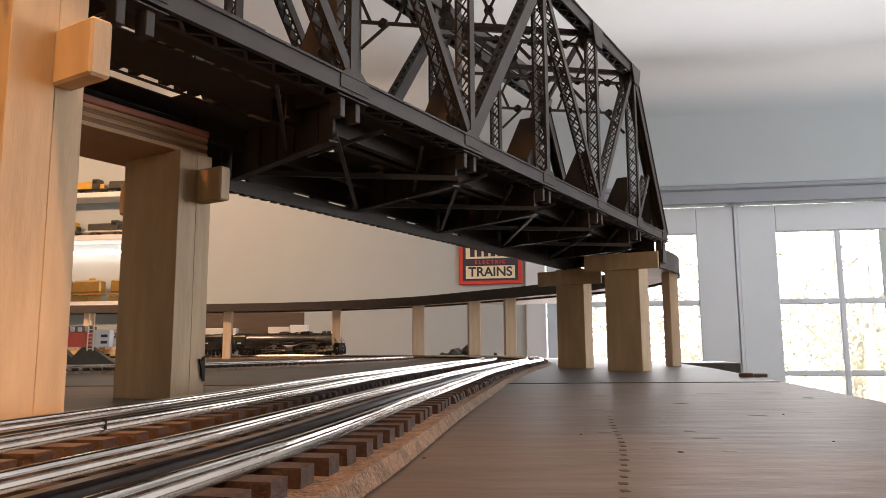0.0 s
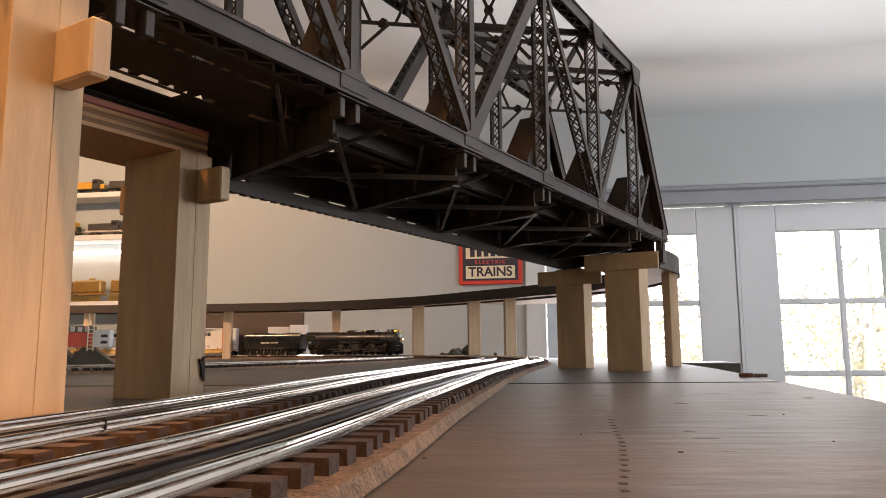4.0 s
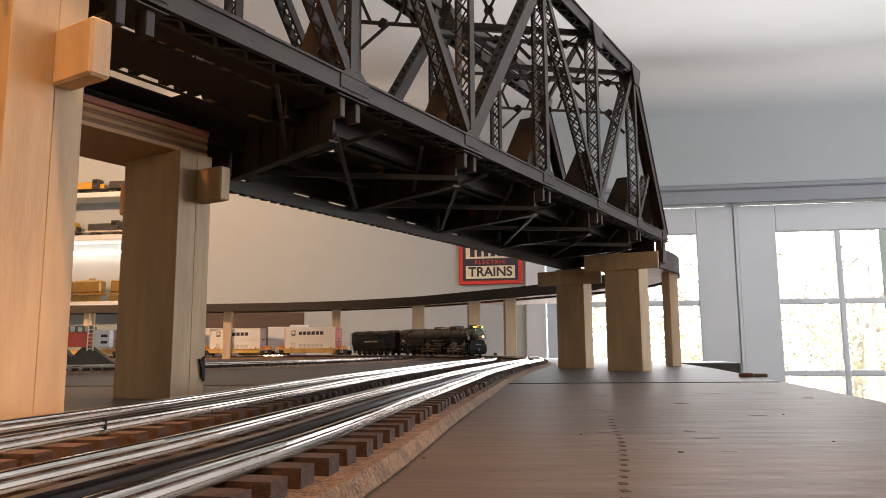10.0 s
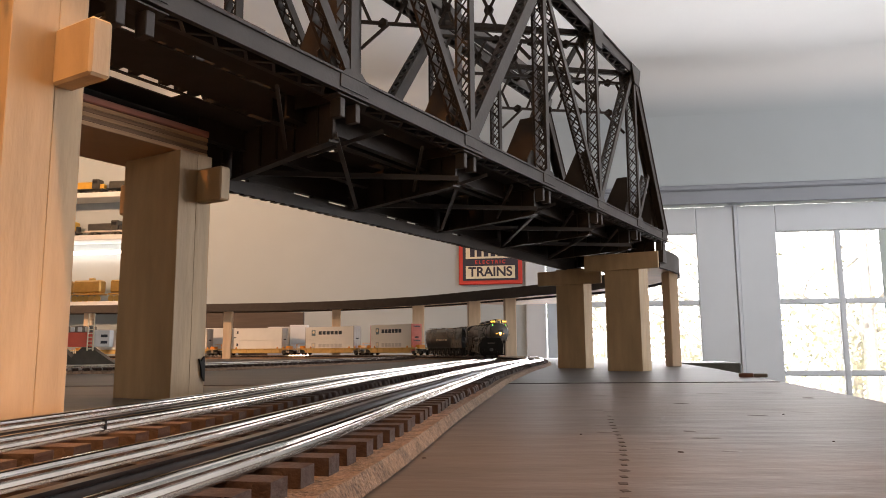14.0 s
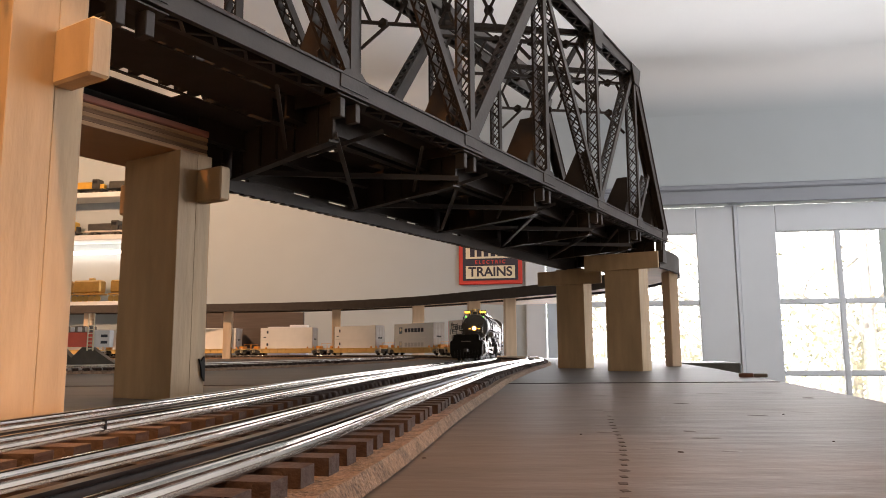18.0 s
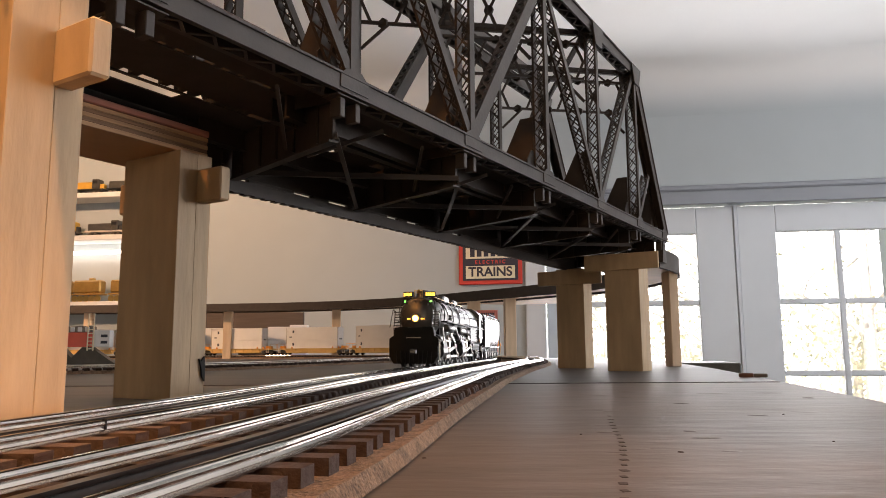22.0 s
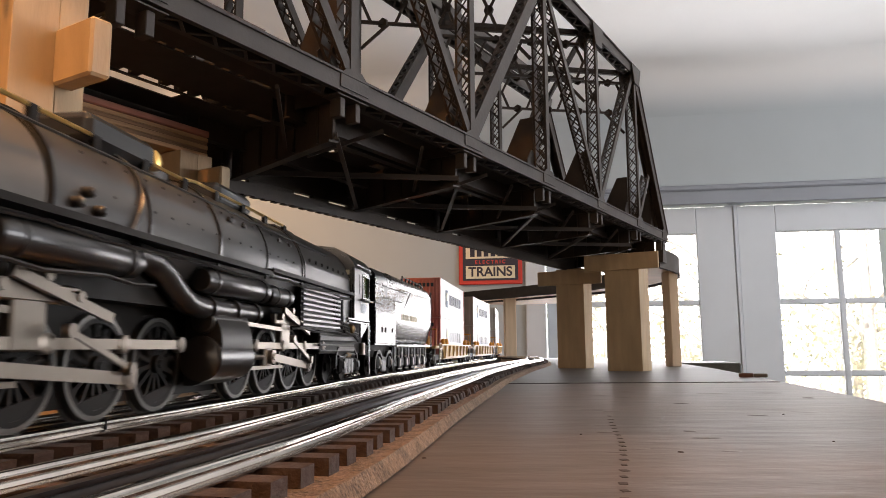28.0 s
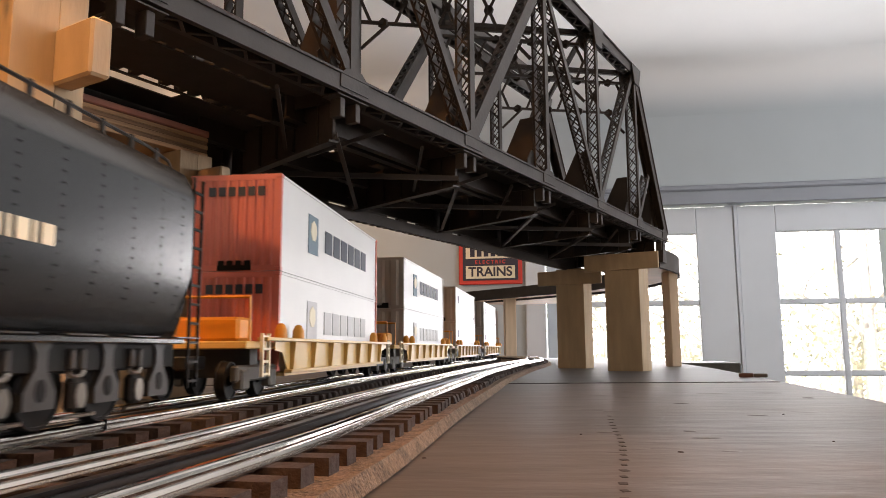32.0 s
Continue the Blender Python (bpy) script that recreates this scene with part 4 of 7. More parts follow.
def ride_swung(t, front, rear, ahead):
    """As ride, for a body that reaches ahead of its front pivot to its own origin."""
    s = nose_s(t)
    f, r = along(PATH_B, s - front), along(PATH_B, s - rear)
    d = (f - r).normalized()
    o = f + d * ahead
    return pose(o.x, o.y, RAIL_Z, 0, 0, math.degrees(math.atan2(d.y, d.x)) - 90)


MOVERS = []     # (thing, front pivot, rear pivot, reach of the origin ahead of the front pivot)
WHEELS = []     # (wheelset, radius)
FRONT = []      # the swinging front engine
RODS = []       # (part, kind, data)


def Yl(u):
    return (20 - u) * FT


def Yt(u):
    return (90 - (87.5 + (u - 86) * 0.936)) * FT


def axis_back(u, z, x=0.0, Y=None):
    """A frame whose z axis runs backwards along the vehicle from u."""
    return Matrix.Translation((x * FT, (Y or Yl)(u), z * FT)) @ pose(0, 0, 0, 90, 0, 0)


def cyl_back(bm, u0, u1, z, r, x=0.0, Y=None, seg=24, caps=0.0):
    n = (u1 - u0) * FT
    prof = [(0, r * FT), (n, r * FT)]
    if caps:
        prof = [(0, r * 0.82 * FT), (caps * FT, r * FT), (n - caps * FT, r * FT), (n, r * 0.82 * FT)]
    lathe(bm, prof, axis_back(u0, z, x, Y), seg)


def fbox(bm, x0, x1, u0, u1, z0, z1, bevel=0.0, Y=None):
    Y = Y or Yl
    box(bm, (x0 * FT, Y(u1), z0 * FT), (x1 * FT, Y(u0), z1 * FT), bevel * FT)


def wheel_mesh(r, spokes, width, side):
    """One spoked wheel centre with hub, rim and counterweight; its axle lies along x."""
    bm = B()
    m = pose(0, 0, 0, 0, 90, 0)
    lathe(bm, [(-width / 2, r * 0.20), (width / 2 + 0.0012, r * 0.20), (width / 2 + 0.0012, r * 0.10), (width / 2 + 0.0018, r * 0.09)], m, 14)
    ring = []
    seg = 28
    for z, rr in ((-width / 2, r * 0.80), (width / 2, r * 0.80), (width / 2, r * 0.90), (-width / 2, r * 0.90)):
        ring.append([bm.verts.new(m @ Vector((rr * math.cos(2 * math.pi * k / seg), rr * math.sin(2 * math.pi * k / seg), z))) for k in range(seg)])
    for i in range(4):
        a, b = ring[i], ring[(i + 1) % 4]
        for k in range(seg):
            bm.faces.new((a[k], a[(k + 1) % seg], b[(k + 1) % seg], b[k]))
    for k in range(spokes):
        a = 2 * math.pi * k / spokes
        d = Vector((0, math.cos(a), math.sin(a)))
        beam(bm, d * (r * 0.18), d * (r * 0.82), width * 0.6, r * 0.10, Vector((1, 0, 0)).cross(d))
    if spokes > 10:     # counterweight opposite the crank
        poly = [(r * 0.80 * math.sin(t), -r * 0.80 * math.cos(t)) for t in [radians(v) for v in range(-48, 49, 8)]]
        prism(bm, [(x, z) for x, z in poly], -width * 0.4, width * 0.45, pose(0, 0, 0, 0, 0, 90) if False else Matrix(((0, 1, 0, 0), (1, 0, 0, 0), (0, 0, 1, 0), (0, 0, 0, 1))))
        lathe(bm, [(width / 2, r * 0.13), (width / 2 + 0.003, r * 0.13)], Matrix.Translation((0, 0, r * 0.42)) @ m, 10)
    return tidy(bm)


def tyre_mesh(r, width):
    bm = B()
    m = pose(0, 0, 0, 0, 90, 0)
    seg = 32
    ring = []
    for z, rr in ((-width * 0.62, r * 0.895), (width * 0.5, r * 0.895), (width * 0.5, r * 0.985), (-width * 0.4, r), (-width * 0.45, r * 1.05), (-width * 0.62, r * 1.05)):
        ring.append([bm.verts.new(m @ Vector((rr * math.cos(2 * math.pi * k / seg), rr * math.sin(2 * math.pi * k / seg), z))) for k in range(seg)])
    for i in range(len(ring)):
        a, b = ring[i], ring[(i + 1) % len(ring)]
        for k in range(seg):
            bm.faces.new((a[k], a[(k + 1) % seg], b[(k + 1) % seg], b[k]))
    return tidy(bm)


_wheels = {}


def wheel_pair(parent, y, r, spokes=14, name="driving_wheel", lab="dark spoked driving wheel", x=0.0165):
    """The two wheels of an axle, each with its tyre under it; they spin about x."""
    key = (round(r, 5), spokes)
    if key not in _wheels:
        out = []
        if spokes > 10:
            pair = ((wheel_mesh(r, spokes, 0.004, 1), M_WHEEL), (tyre_mesh(r, 0.004), M_TYRE))
        else:
            disc = B()
            lathe(disc, [(-0.0015, r * 0.2), (-0.0015, r * 0.89), (0.0015, r * 0.89), (0.0010, r * 0.6), (0.0010, r * 0.3), (0.0022, r * 0.22), (0.0022, 0)], pose(0, 0, 0, 0, 90, 0), 20)
            pair = ((tidy(disc), M_MATTE), (tyre_mesh(r, 0.004), M_WHEEL))
        for bm, mat in pair:
            me = bpy.data.meshes.new("wheel")
            bm.to_mesh(me)
            bm.free()
            me.materials.append(mat)
            me.shade_smooth()
            me.set_sharp_from_angle(angle=radians(35))
            out.append(me)
        _wheels[key] = out
    a, b = _wheels[key]
    made = []
    for s in (1, -1):
        o = new(name, a)
        o.parent = parent
        o.matrix_basis = pose(s * x, y, r, 0, 0, 0 if s == 1 else 180)
        o["label"] = lab
        ty = new("tyre", b)
        ty.parent = o
        if spokes > 10:
            ty["label"] = "bright steel tyre"
        made.append((o, s))
    return made


def build_loco():
    lo = thing("steam_locomotive", pose(0, 0, 0), "black articulated model steam locomotive with lit headlight and number boards", "locomotive")
    P = lambda name, bm, mat=M_BLACK, label="", smooth=False: part(name, tidy(bm), mat, lo, label, smooth)
    fe = new("front_engine")        # the leading engine swings under the boiler
    fe.empty_display_size = 0.02
    fe.parent = lo
    F = lambda name, bm, mat=M_BLACK, label="", smooth=False: part(name, tidy(bm), mat, fe, label, smooth)
    FRONT.append(fe)
    BZ = 10.5
    # boiler
    bm = B()
    lathe(bm, [(0, 4.30 * FT), (16 * FT, 4.36 * FT), (17 * FT, 4.62 * FT), (36 * FT, 4.72 * FT)], axis_back(20.5, BZ), 40)
    P("boiler_barrel", bm, M_BOILER, "satin black boiler barrel", True)
    bm = B()
    lathe(bm, [(0.0, 3.75 * FT), (0.15 * FT, 3.95 * FT), (0.5 * FT, 4.08 * FT), (6 * FT, 4.2 * FT), (12 * FT, 4.36 * FT), (12.05 * FT, 4.25 * FT)], axis_back(8.2, BZ - 0.15), 40)
    P("smokebox", bm, M_GRAPHITE, "graphite grey smokebox", True)
    bm = B()
    lathe(bm, [(0, 0.5 * FT), (0.15 * FT, 1.6 * FT), (0.45 * FT, 2.7 * FT), (0.7 * FT, 3.2 * FT), (0.85 * FT, 3.5 * FT), (1.1 * FT, 3.5 * FT)], axis_back(7.3, BZ - 0.15), 36)
    P("smokebox_door", bm, M_GRAPHITE, "domed grey smokebox door", True)
    for k in range(14):
        a = 2 * math.pi * k / 14
        bm = B()
        fbox(bm, 3.4 * math.cos(a) - 0.14, 3.4 * math.cos(a) + 0.14, 7.7, 8.1, BZ - 0.15 + 3.4 * math.sin(a) - 0.14, BZ - 0.15 + 3.4 * math.sin(a) + 0.14)
        P("door_clamp", bm, M_GRAPHITE)
    for u, r in ((20.6, 4.42), (29, 4.40), (37.6, 4.68), (46.5, 4.71), (55.4, 4.75)):
        bm = B()
        lathe(bm, [(0, r * FT), (0.0, (r + 0.06) * FT), (0.35 * FT, (r + 0.06) * FT), (0.35 * FT, r * FT)], axis_back(u, BZ), 40)
        P("boiler_band", bm, M_BLACK, "", True)
    # firebox
    bm = B()
    prof = [(-4.75, 5.6), (-4.85, 9.5), (-4.84, 9.7), (-4.78, 11.3), (-4.77, 11.5)] + [(-4.75 * math.cos(radians(a)), BZ + 0.3 + 4.55 * math.sin(radians(a))) for a in range(15, 166, 15)] + [(4.77, 11.5), (4.78, 11.3), (4.84, 9.7), (4.85, 9.5), (4.75, 5.6)]
    prism(bm, [(x * FT, z * FT) for x, z in prof], Yl(72.95), Yl(56))
    P("firebox", bm, M_BOILER, "satin black firebox wrapper", True)
    for s in (-1, 1):
        bm = B()
        fbox(bm, s * 4.9 - 0.1, s * 4.9 + 0.1, 54.3, 67.7, 5.5, 9.5)
        rp = P("ribbed_panel", bm, M_MATTE, "ribbed steel side panel")
        for k in range(8):
            z = 5.7 + k * 0.46
            bm = B()
            fbox(bm, s * 5.1 - 0.09, s * 5.1 + 0.09, 54.5, 67.5, z, z + 0.30, 0.06)
            part("rib", bm, M_BLACK, rp)
        # running board
        bm = B()
        fbox(bm, min(s * 4.0, s * 5.4), max(s * 4.0, s * 5.4), 13, 46, 9.35, 9.6, 0.05)
        fbox(bm, min(s * 5.25, s * 5.42), max(s * 5.25, s * 5.42), 13, 46, 9.3, 9.64)
        fbox(bm, min(s * 4.6, s * 5.4), max(s * 4.6, s * 5.4), 46, 73, 9.65, 9.9, 0.05)
        fbox(bm, min(s * 5.25, s * 5.42), max(s * 5.25, s * 5.42), 46, 73, 9.62, 9.95)
        P("running_board", bm, M_MATTE, "grey edged running board")
        bm = B()
        pipe(bm, [(s * 4.05 * FT, Yl(u), 13.35 * FT) for u in range(14, 70, 4)], 0.08 * FT, 6)
        P("side_handrail", bm, M_BLACK)
        bm = B()
        pipe(bm, [(s * 2.55 * FT, Yl(u), 14.75 * FT + (0.25 * FT if u > 36 else 0)) for u in (14, 20, 26, 32, 36, 38, 44, 50, 56)], 0.12 * FT, 6)
        P("top_handrail", bm, M_BRASS, "brass coloured top handrail")
        for u in range(16, 57, 5):
            bm = B()
            fbox(bm, s * 2.55 - 0.16, s * 2.55 + 0.16, u, u + 0.7, 13.9, 15.05 if u > 36 else 14.85, 0.05)
            P("rail_clip", bm, M_MATTE)
        # pipes over the boiler side
        for u in (15, 27.5):
            bm = B()
            pipe(bm, [(s * (4.5 * math.cos(radians(a))) * FT, Yl(u + 1.2 * math.sin(radians(a * 2))), (BZ + 4.52 * math.sin(radians(a))) * FT) for a in range(-12, 66, 8)], 0.13 * FT, 6)
            P("sand_pipe", bm)
        for k, (u, z) in enumerate(((22.2, 10.4), (23.0, 11.0), (24.0, 10.3))):
            bm = B()
            lathe(bm, [(0, 0.1 * FT), (0.1 * FT, 0.28 * FT), (0.6 * FT, 0.28 * FT), (0.75 * FT, 0.15 * FT)], Matrix.Translation((s * 4.1 * FT, Yl(u), z * FT)) @ pose(0, 0, 0, 0, s * 90, 0), 10)
            P("check_valve", bm, M_BLACK, "", True)
        # air tanks and steam pipe
        for u0, u1, r, z in ((35.5, 46.5, 0.85, 8.05), (47.3, 52.2, 0.80, 7.95), (17, 27.5, 0.85, 8.2)):
            bm = B()
            cyl_back(bm, u0, u1, z, r, s * 4.35, caps=0.25)
            P("air_tank", bm, M_BLACK, "gloss black air tank", True)
            for u in (u0 + 1, u1 - 1.3):
                bm = B()
                cyl_back(bm, u, u + 0.3, z, r + 0.06, s * 4.35)
                P("tank_strap", bm, M_BLACK, "", True)
        bm = B()
        pipe(bm, [(s * 4.2 * FT, Yl(u), z * FT) for u, z in ((27.5, 8.7), (29.5, 8.6), (31, 8.1), (32.5, 7.2), (34, 6.55), (35.5, 6.35), (38, 6.3), (44.6, 6.3))], 0.72 * FT, 12)
        P("steam_pipe", bm, M_BLACK, "bent black steam pipe", True)
        for u in (36.5, 40.5, 44.3):
            bm = B()
            cyl_back(bm, u, u + 0.5, 6.3, 0.86, s * 4.2)
            P("pipe_flange", bm, M_BLACK, "", True)
        # thin pipes below the running board
        for z, x, u0, u1 in ((8.9, 5.0, 14, 45), (7.1, 4.8, 15, 29), (9.2, 5.15, 46, 72), (5.4, 4.95, 52, 73)):
            bm = B()
            pipe(bm, [(s * x * FT, Yl(u0 + (u1 - u0) * k / 6), (z + 0.12 * math.sin(k * 2.1)) * FT) for k in range(7)], 0.11 * FT, 6)
            P("feed_pipe", bm, M_BLACK)
        # cylinders
        for u0 in (5.2, 36.8):
            bm = B()
            prof = [(2.9, 1.4)] + [(3.3 + 2.1 * math.cos(radians(a)), 4.0 + 2.62 * math.sin(radians(a))) for a in range(-84, 85, 12)] + [(2.9, 6.6)]
            prism(bm, [(s * x * FT, z * FT) for x, z in prof], Yl(u0 + 5.2), Yl(u0))
            E = F if u0 < 20 else P
            E("cylinder_casing", bm, M_CASTING, "black rounded cylinder casing", True)
            bm = B()
            cyl_back(bm, u0 - 0.35, u0 + 5.55, 3.1, 1.45, s * 4.05, caps=0.15)
            cyl_back(bm, u0 - 0.35, u0 + 5.55, 5.5, 0.8, s * 4.15, caps=0.15)
            E("cylinder_cover", bm, M_BLACK, "black round cylinder covers", True)
            bm = B()
            fbox(bm, s * 4.1 - 0.35, s * 4.1 + 0.35, u0 + 5.4, u0 + 14.6, 3.75, 4.05)
            fbox(bm, s * 4.1 - 0.35, s * 4.1 + 0.35, u0 + 5.4, u0 + 14.6, 2.15, 2.4)
            E("guide_bar", bm, M_STEEL, "bright crosshead guide")
            bm = B()
            fbox(bm, s * 4.2 - 0.3, s * 4.2 + 0.3, u0 + 14, u0 + 16.2, 3.6, 6.6, 0.1)
            fbox(bm, s * 4.3 - 0.25, s * 4.3 + 0.25, u0 + 12.4, u0 + 18.4, 5.7, 6.6, 0.1)
            E("valve_link_bracket", bm, M_STEEL, "bright steel valve link bracket")
            bm = B()
            beam(bm, (s * 4.6 * FT, Yl(u0 + 6), 5.5 * FT), (s * 4.6 * FT, Yl(u0 + 13.5), 5.3 * FT), 0.3 * FT, 0.3 * FT)
            E("valve_rod", bm, M_STEEL)
            bm = B()
            beam(bm, (s * 4.85 * FT, Yl(u0 + 13.4), 6.9 * FT), (s * 4.85 * FT, Yl(u0 + 20.5), 5.2 * FT), 0.25 * FT, 0.5 * FT)
            E("radius_rod", bm, M_STEEL, "slanting bright rod")
            bm = B()
            for du, z in ((12.8, 6.3), (15.5, 6.9), (17.8, 6.1)):
                rod(bm, (s * 4.3 * FT, Yl(u0 + du), z * FT), (s * 5.05 * FT, Yl(u0 + du), z * FT), 0.28 * FT, 10)
            E("pivot_bolt", bm, M_STEEL)
        # engine frames
        for u0, u1 in ((5, 37), (39, 70)):
            bm = B()
            fbox(bm, s * 2.2 - 0.25, s * 2.2 + 0.25, u0, u1, 1.9, 5.6)
            (F if u0 < 20 else P)("engine_frame", bm, M_MATTE)
        # ladder up the front deck
        for x in (3.3, 4.6):
            bm = B()
            beam(bm, (s * x * FT, Yl(3.6), 8.2 * FT), (s * x * FT, Yl(5.0), 11.4 * FT), 0.16 * FT, 0.3 * FT)
            F("ladder_rail", bm, M_BLACK)
        for k in range(6):
            bm = B()
            f = (k + 0.5) / 6
            beam(bm, (s * 3.3 * FT, Yl(3.6 + 1.4 * f), (8.2 + 3.2 * f) * FT), (s * 4.6 * FT, Yl(3.6 + 1.4 * f), (8.2 + 3.2 * f) * FT), 0.5 * FT, 0.2 * FT)
            F("ladder_rung", bm, M_BLACK)
        bm = B()
        pipe(bm, [(s * 5.0 * FT, Yl(u), z * FT) for u, z in ((1.6, 8.0), (2.6, 9.3), (4.6, 11.7), (5.4, 11.8), (5.6, 11.0))], 0.10 * FT, 6)
        F("ladder_handrail", bm, M_BLACK)
        bm = B()
        pipe(bm, [(s * x * FT, Yl(u), z * FT) for x, u, z in ((3.6, 7.6, 8.6), (3.95, 7.5, 11.0), (3.6, 7.6, 13.2), (3.0, 8.2, 14.6))], 0.12 * FT, 6)
        P("front_pipe", bm, M_BLACK)
        bm = B()
        fbox(bm, s * 2.4 - 1.4, s * 2.4 + 1.4, 1.8, 5.6, 5.4, 8.1, 0.5)
        F("pump_shield", bm, M_MATTE)
        for z in (1.4, 2.6):
            bm = B()
            fbox(bm, s * 4.5 - 0.55, s * 4.5 + 0.55, 2.2, 3.0, z, z + 0.22)
            F("step", bm, M_BLACK)
        bm = B()
        pipe(bm, [(s * 5.05 * FT, Yl(2.0), 1.4 * FT), (s * 5.05 * FT, Yl(2.0), 5.5 * FT)], 0.11 * FT, 6)
        F("grab_iron", bm, M_STEEL, "bright grab iron")
        bm = B()
        beam(bm, (s * 5.15 * FT, Yl(6.8), 4.6 * FT), (s * 5.15 * FT, Yl(6.0), 8.0 * FT), 0.2 * FT, 0.5 * FT, (0, 1, 0))
        F("step_bracket", bm, M_STEEL, "pale slanting step bracket")
        # number boards and marker lamps
        bm = B()
        m = Matrix.Translation((s * 2.35 * FT, Yl(9.2), 15.1 * FT)) @ pose(0, 0, 0, 0, 0, -s * 22)
        box(bm, (-1.22 * FT, -0.8 * FT, -0.60 * FT), (1.22 * FT, 0.15 * FT, 0.60 * FT), 0.12 * FT, m)
        nb = P("number_board", bm, M_BLACK, "black number board box")
        bm = B()
        box(bm, (-1.08 * FT, 0.155 * FT, -0.47 * FT), (1.08 * FT, 0.19 * FT, 0.47 * FT), 0, m)
        part("face", bm, M_MATTE, nb, "black board face")
        for k in range(5):
            bm = B()
            box(bm, ((-0.98 + k * 0.41) * FT, 0.20 * FT, -0.34 * FT), ((-0.66 + k * 0.41) * FT, 0.24 * FT, 0.34 * FT), 0, m)
            part("lettering_bar", bm, M_BOARD, nb, "amber lit bar")
        bm = B()
        lathe(bm, [(0, 0.34 * FT), (0.5 * FT, 0.42 * FT), (0.6 * FT, 0.2 * FT)], axis_back(7.9, 13.55, s * 2.75), 12)
        ml = P("marker_lamp", bm, M_BLACK, "", True)
        bm = B()
        lathe(bm, [(-0.08 * FT, 0.12 * FT), (0.02 * FT, 0.22 * FT)], axis_back(7.85, 13.55, s * 2.75), 12)
        part("lens", bm, M_GREENLAMP, ml, "lit green lens")
        # washout plugs and jacket seams along the boiler's side
        for k in range(7):
            bm = B()
            lathe(bm, [(0, 0.20 * FT), (0.10 * FT, 0.18 * FT), (0.16 * FT, 0.08 * FT)], Matrix.Translation((s * 4.66 * FT, Yl(57.6 + k * 2.1), 11.9 * FT)) @ pose(0, 0, 0, 0, s * 90, 0), 8)
            P("washout_plug", bm, M_CASTING)
        for u in (39.8, 42.4, 50.2, 52.9):
            bm = B()
            fbox(bm, s * 4.2 - 0.12, s * 4.2 + 0.10, u, u + 0.5, BZ + 2.05, BZ + 2.35, 0.04)
            P("jacket_clip", bm, M_CASTING)
        for a in (8, 32):
            bm = B()
            for u in range(23, 55, 2):
                r = 4.66 if u < 37 else 4.73
                fbox(bm, s * r * math.cos(radians(a)) - 0.04, s * r * math.cos(radians(a)) + 0.04, u, u + 0.12, BZ + r * math.sin(radians(a)) - 0.05, BZ + r * math.sin(radians(a)) + 0.07)
            part("rivets", bm, M_CASTING, lo)["kind"] = "stuff"
    # hanging centre mass between the frames, drawn low to imitate shade between wheels
    bm = B()
    fbox(bm, -2.0, 2.0, 6, 70, 0.8, 7.0)
    P("underframe", bm, M_MATTE)
    bm = B()
    fbox(bm, -3.6, 3.6, 13, 56, 6.2, 9.2)
    P("boiler_saddle", bm, M_MATTE)
    # stacks and domes
    for u in (12.6, 16.0):
        bm = B()
        lathe(bm, [(0, 1.5 * FT), (0.5 * FT, 1.25 * FT), (1.7 * FT, 1.25 * FT), (1.75 * FT, 1.0 * FT)], Matrix.Translation((0, Yl(u), 14.5 * FT)), 18)
        P("smokestack", bm, M_GRAPHITE, "grey smokestack", True)
    for u0, u1, w in ((25.5, 32.5, 2.7), (42.0, 48.5, 2.5)):
        bm = B()
        fbox(bm, -w, w, u0, u1, 14.3, 16.0, 0.4)
        d = P("sand_dome", bm, M_BLACK, "flat topped black sand dome")
        for k in range(2):
            bm = B()
            fbox(bm, -0.9, 0.9, u0 + 1 + k * 3, u0 + 2.8 + k * 3, 16.0, 16.2, 0.08)
            part("hatch", bm, M_BLACK, d)
    bm = B()
    lathe(bm, [(0, 1.6 * FT), (0.7 * FT, 1.5 * FT), (1.1 * FT, 1.0 * FT), (1.2 * FT, 0.2 * FT)], Matrix.Translation((0, Yl(36), 14.6 * FT)), 18)
    P("steam_dome", bm, M_BLACK, "", True)
    for k, (u, x) in enumerate(((34.0, -1.6), (34.0, 1.6), (48.6, -1.2), (48.6, 1.2))):
        bm = B()
        lathe(bm, [(0, 0.5 * FT), (0.5 * FT, 0.62 * FT), (0.9 * FT, 0.5 * FT), (1.2 * FT, 0.3 * FT)], Matrix.Translation((x * FT, Yl(u), 14.9 * FT)), 10)
        P("safety_valve", bm, M_BRASS, "brass safety valve", True)
    bm = B()
    fbox(bm, -1.6, 1.6, 57, 63, 14.7, 15.4, 0.3)
    P("turret_cover", bm, M_BLACK)
    bm = B()
    lathe(bm, [(0, 0.62 * FT), (0.15 * FT, 0.5 * FT), (0.6 * FT, 0.35 * FT), (0.8 * FT, 0.1 * FT)], Matrix.Translation((0, Yl(8.6), 15.3 * FT)), 14)
    rod(bm, (-0.8 * FT, Yl(8.6), 14.4 * FT), (-0.8 * FT, Yl(8.6), 16.0 * FT), 0.1 * FT, 6)
    rod(bm, (0.8 * FT, Yl(8.6), 14.4 * FT), (0.8 * FT, Yl(8.6), 16.0 * FT), 0.1 * FT, 6)
    rod(bm, (-0.8 * FT, Yl(8.6), 15.9 * FT), (0.8 * FT, Yl(8.6), 15.9 * FT), 0.1 * FT, 6)
    P("bell", bm, M_BRASS, "brass bell in its yoke", True)
    # headlight
    bm = B()
    lathe(bm, [(0, 0.95 * FT), (0.15 * FT, 1.05 * FT), (1.3 * FT, 1.0 * FT), (2.6 * FT, 0.7 * FT)], axis_back(5.2, 9.9), 24)
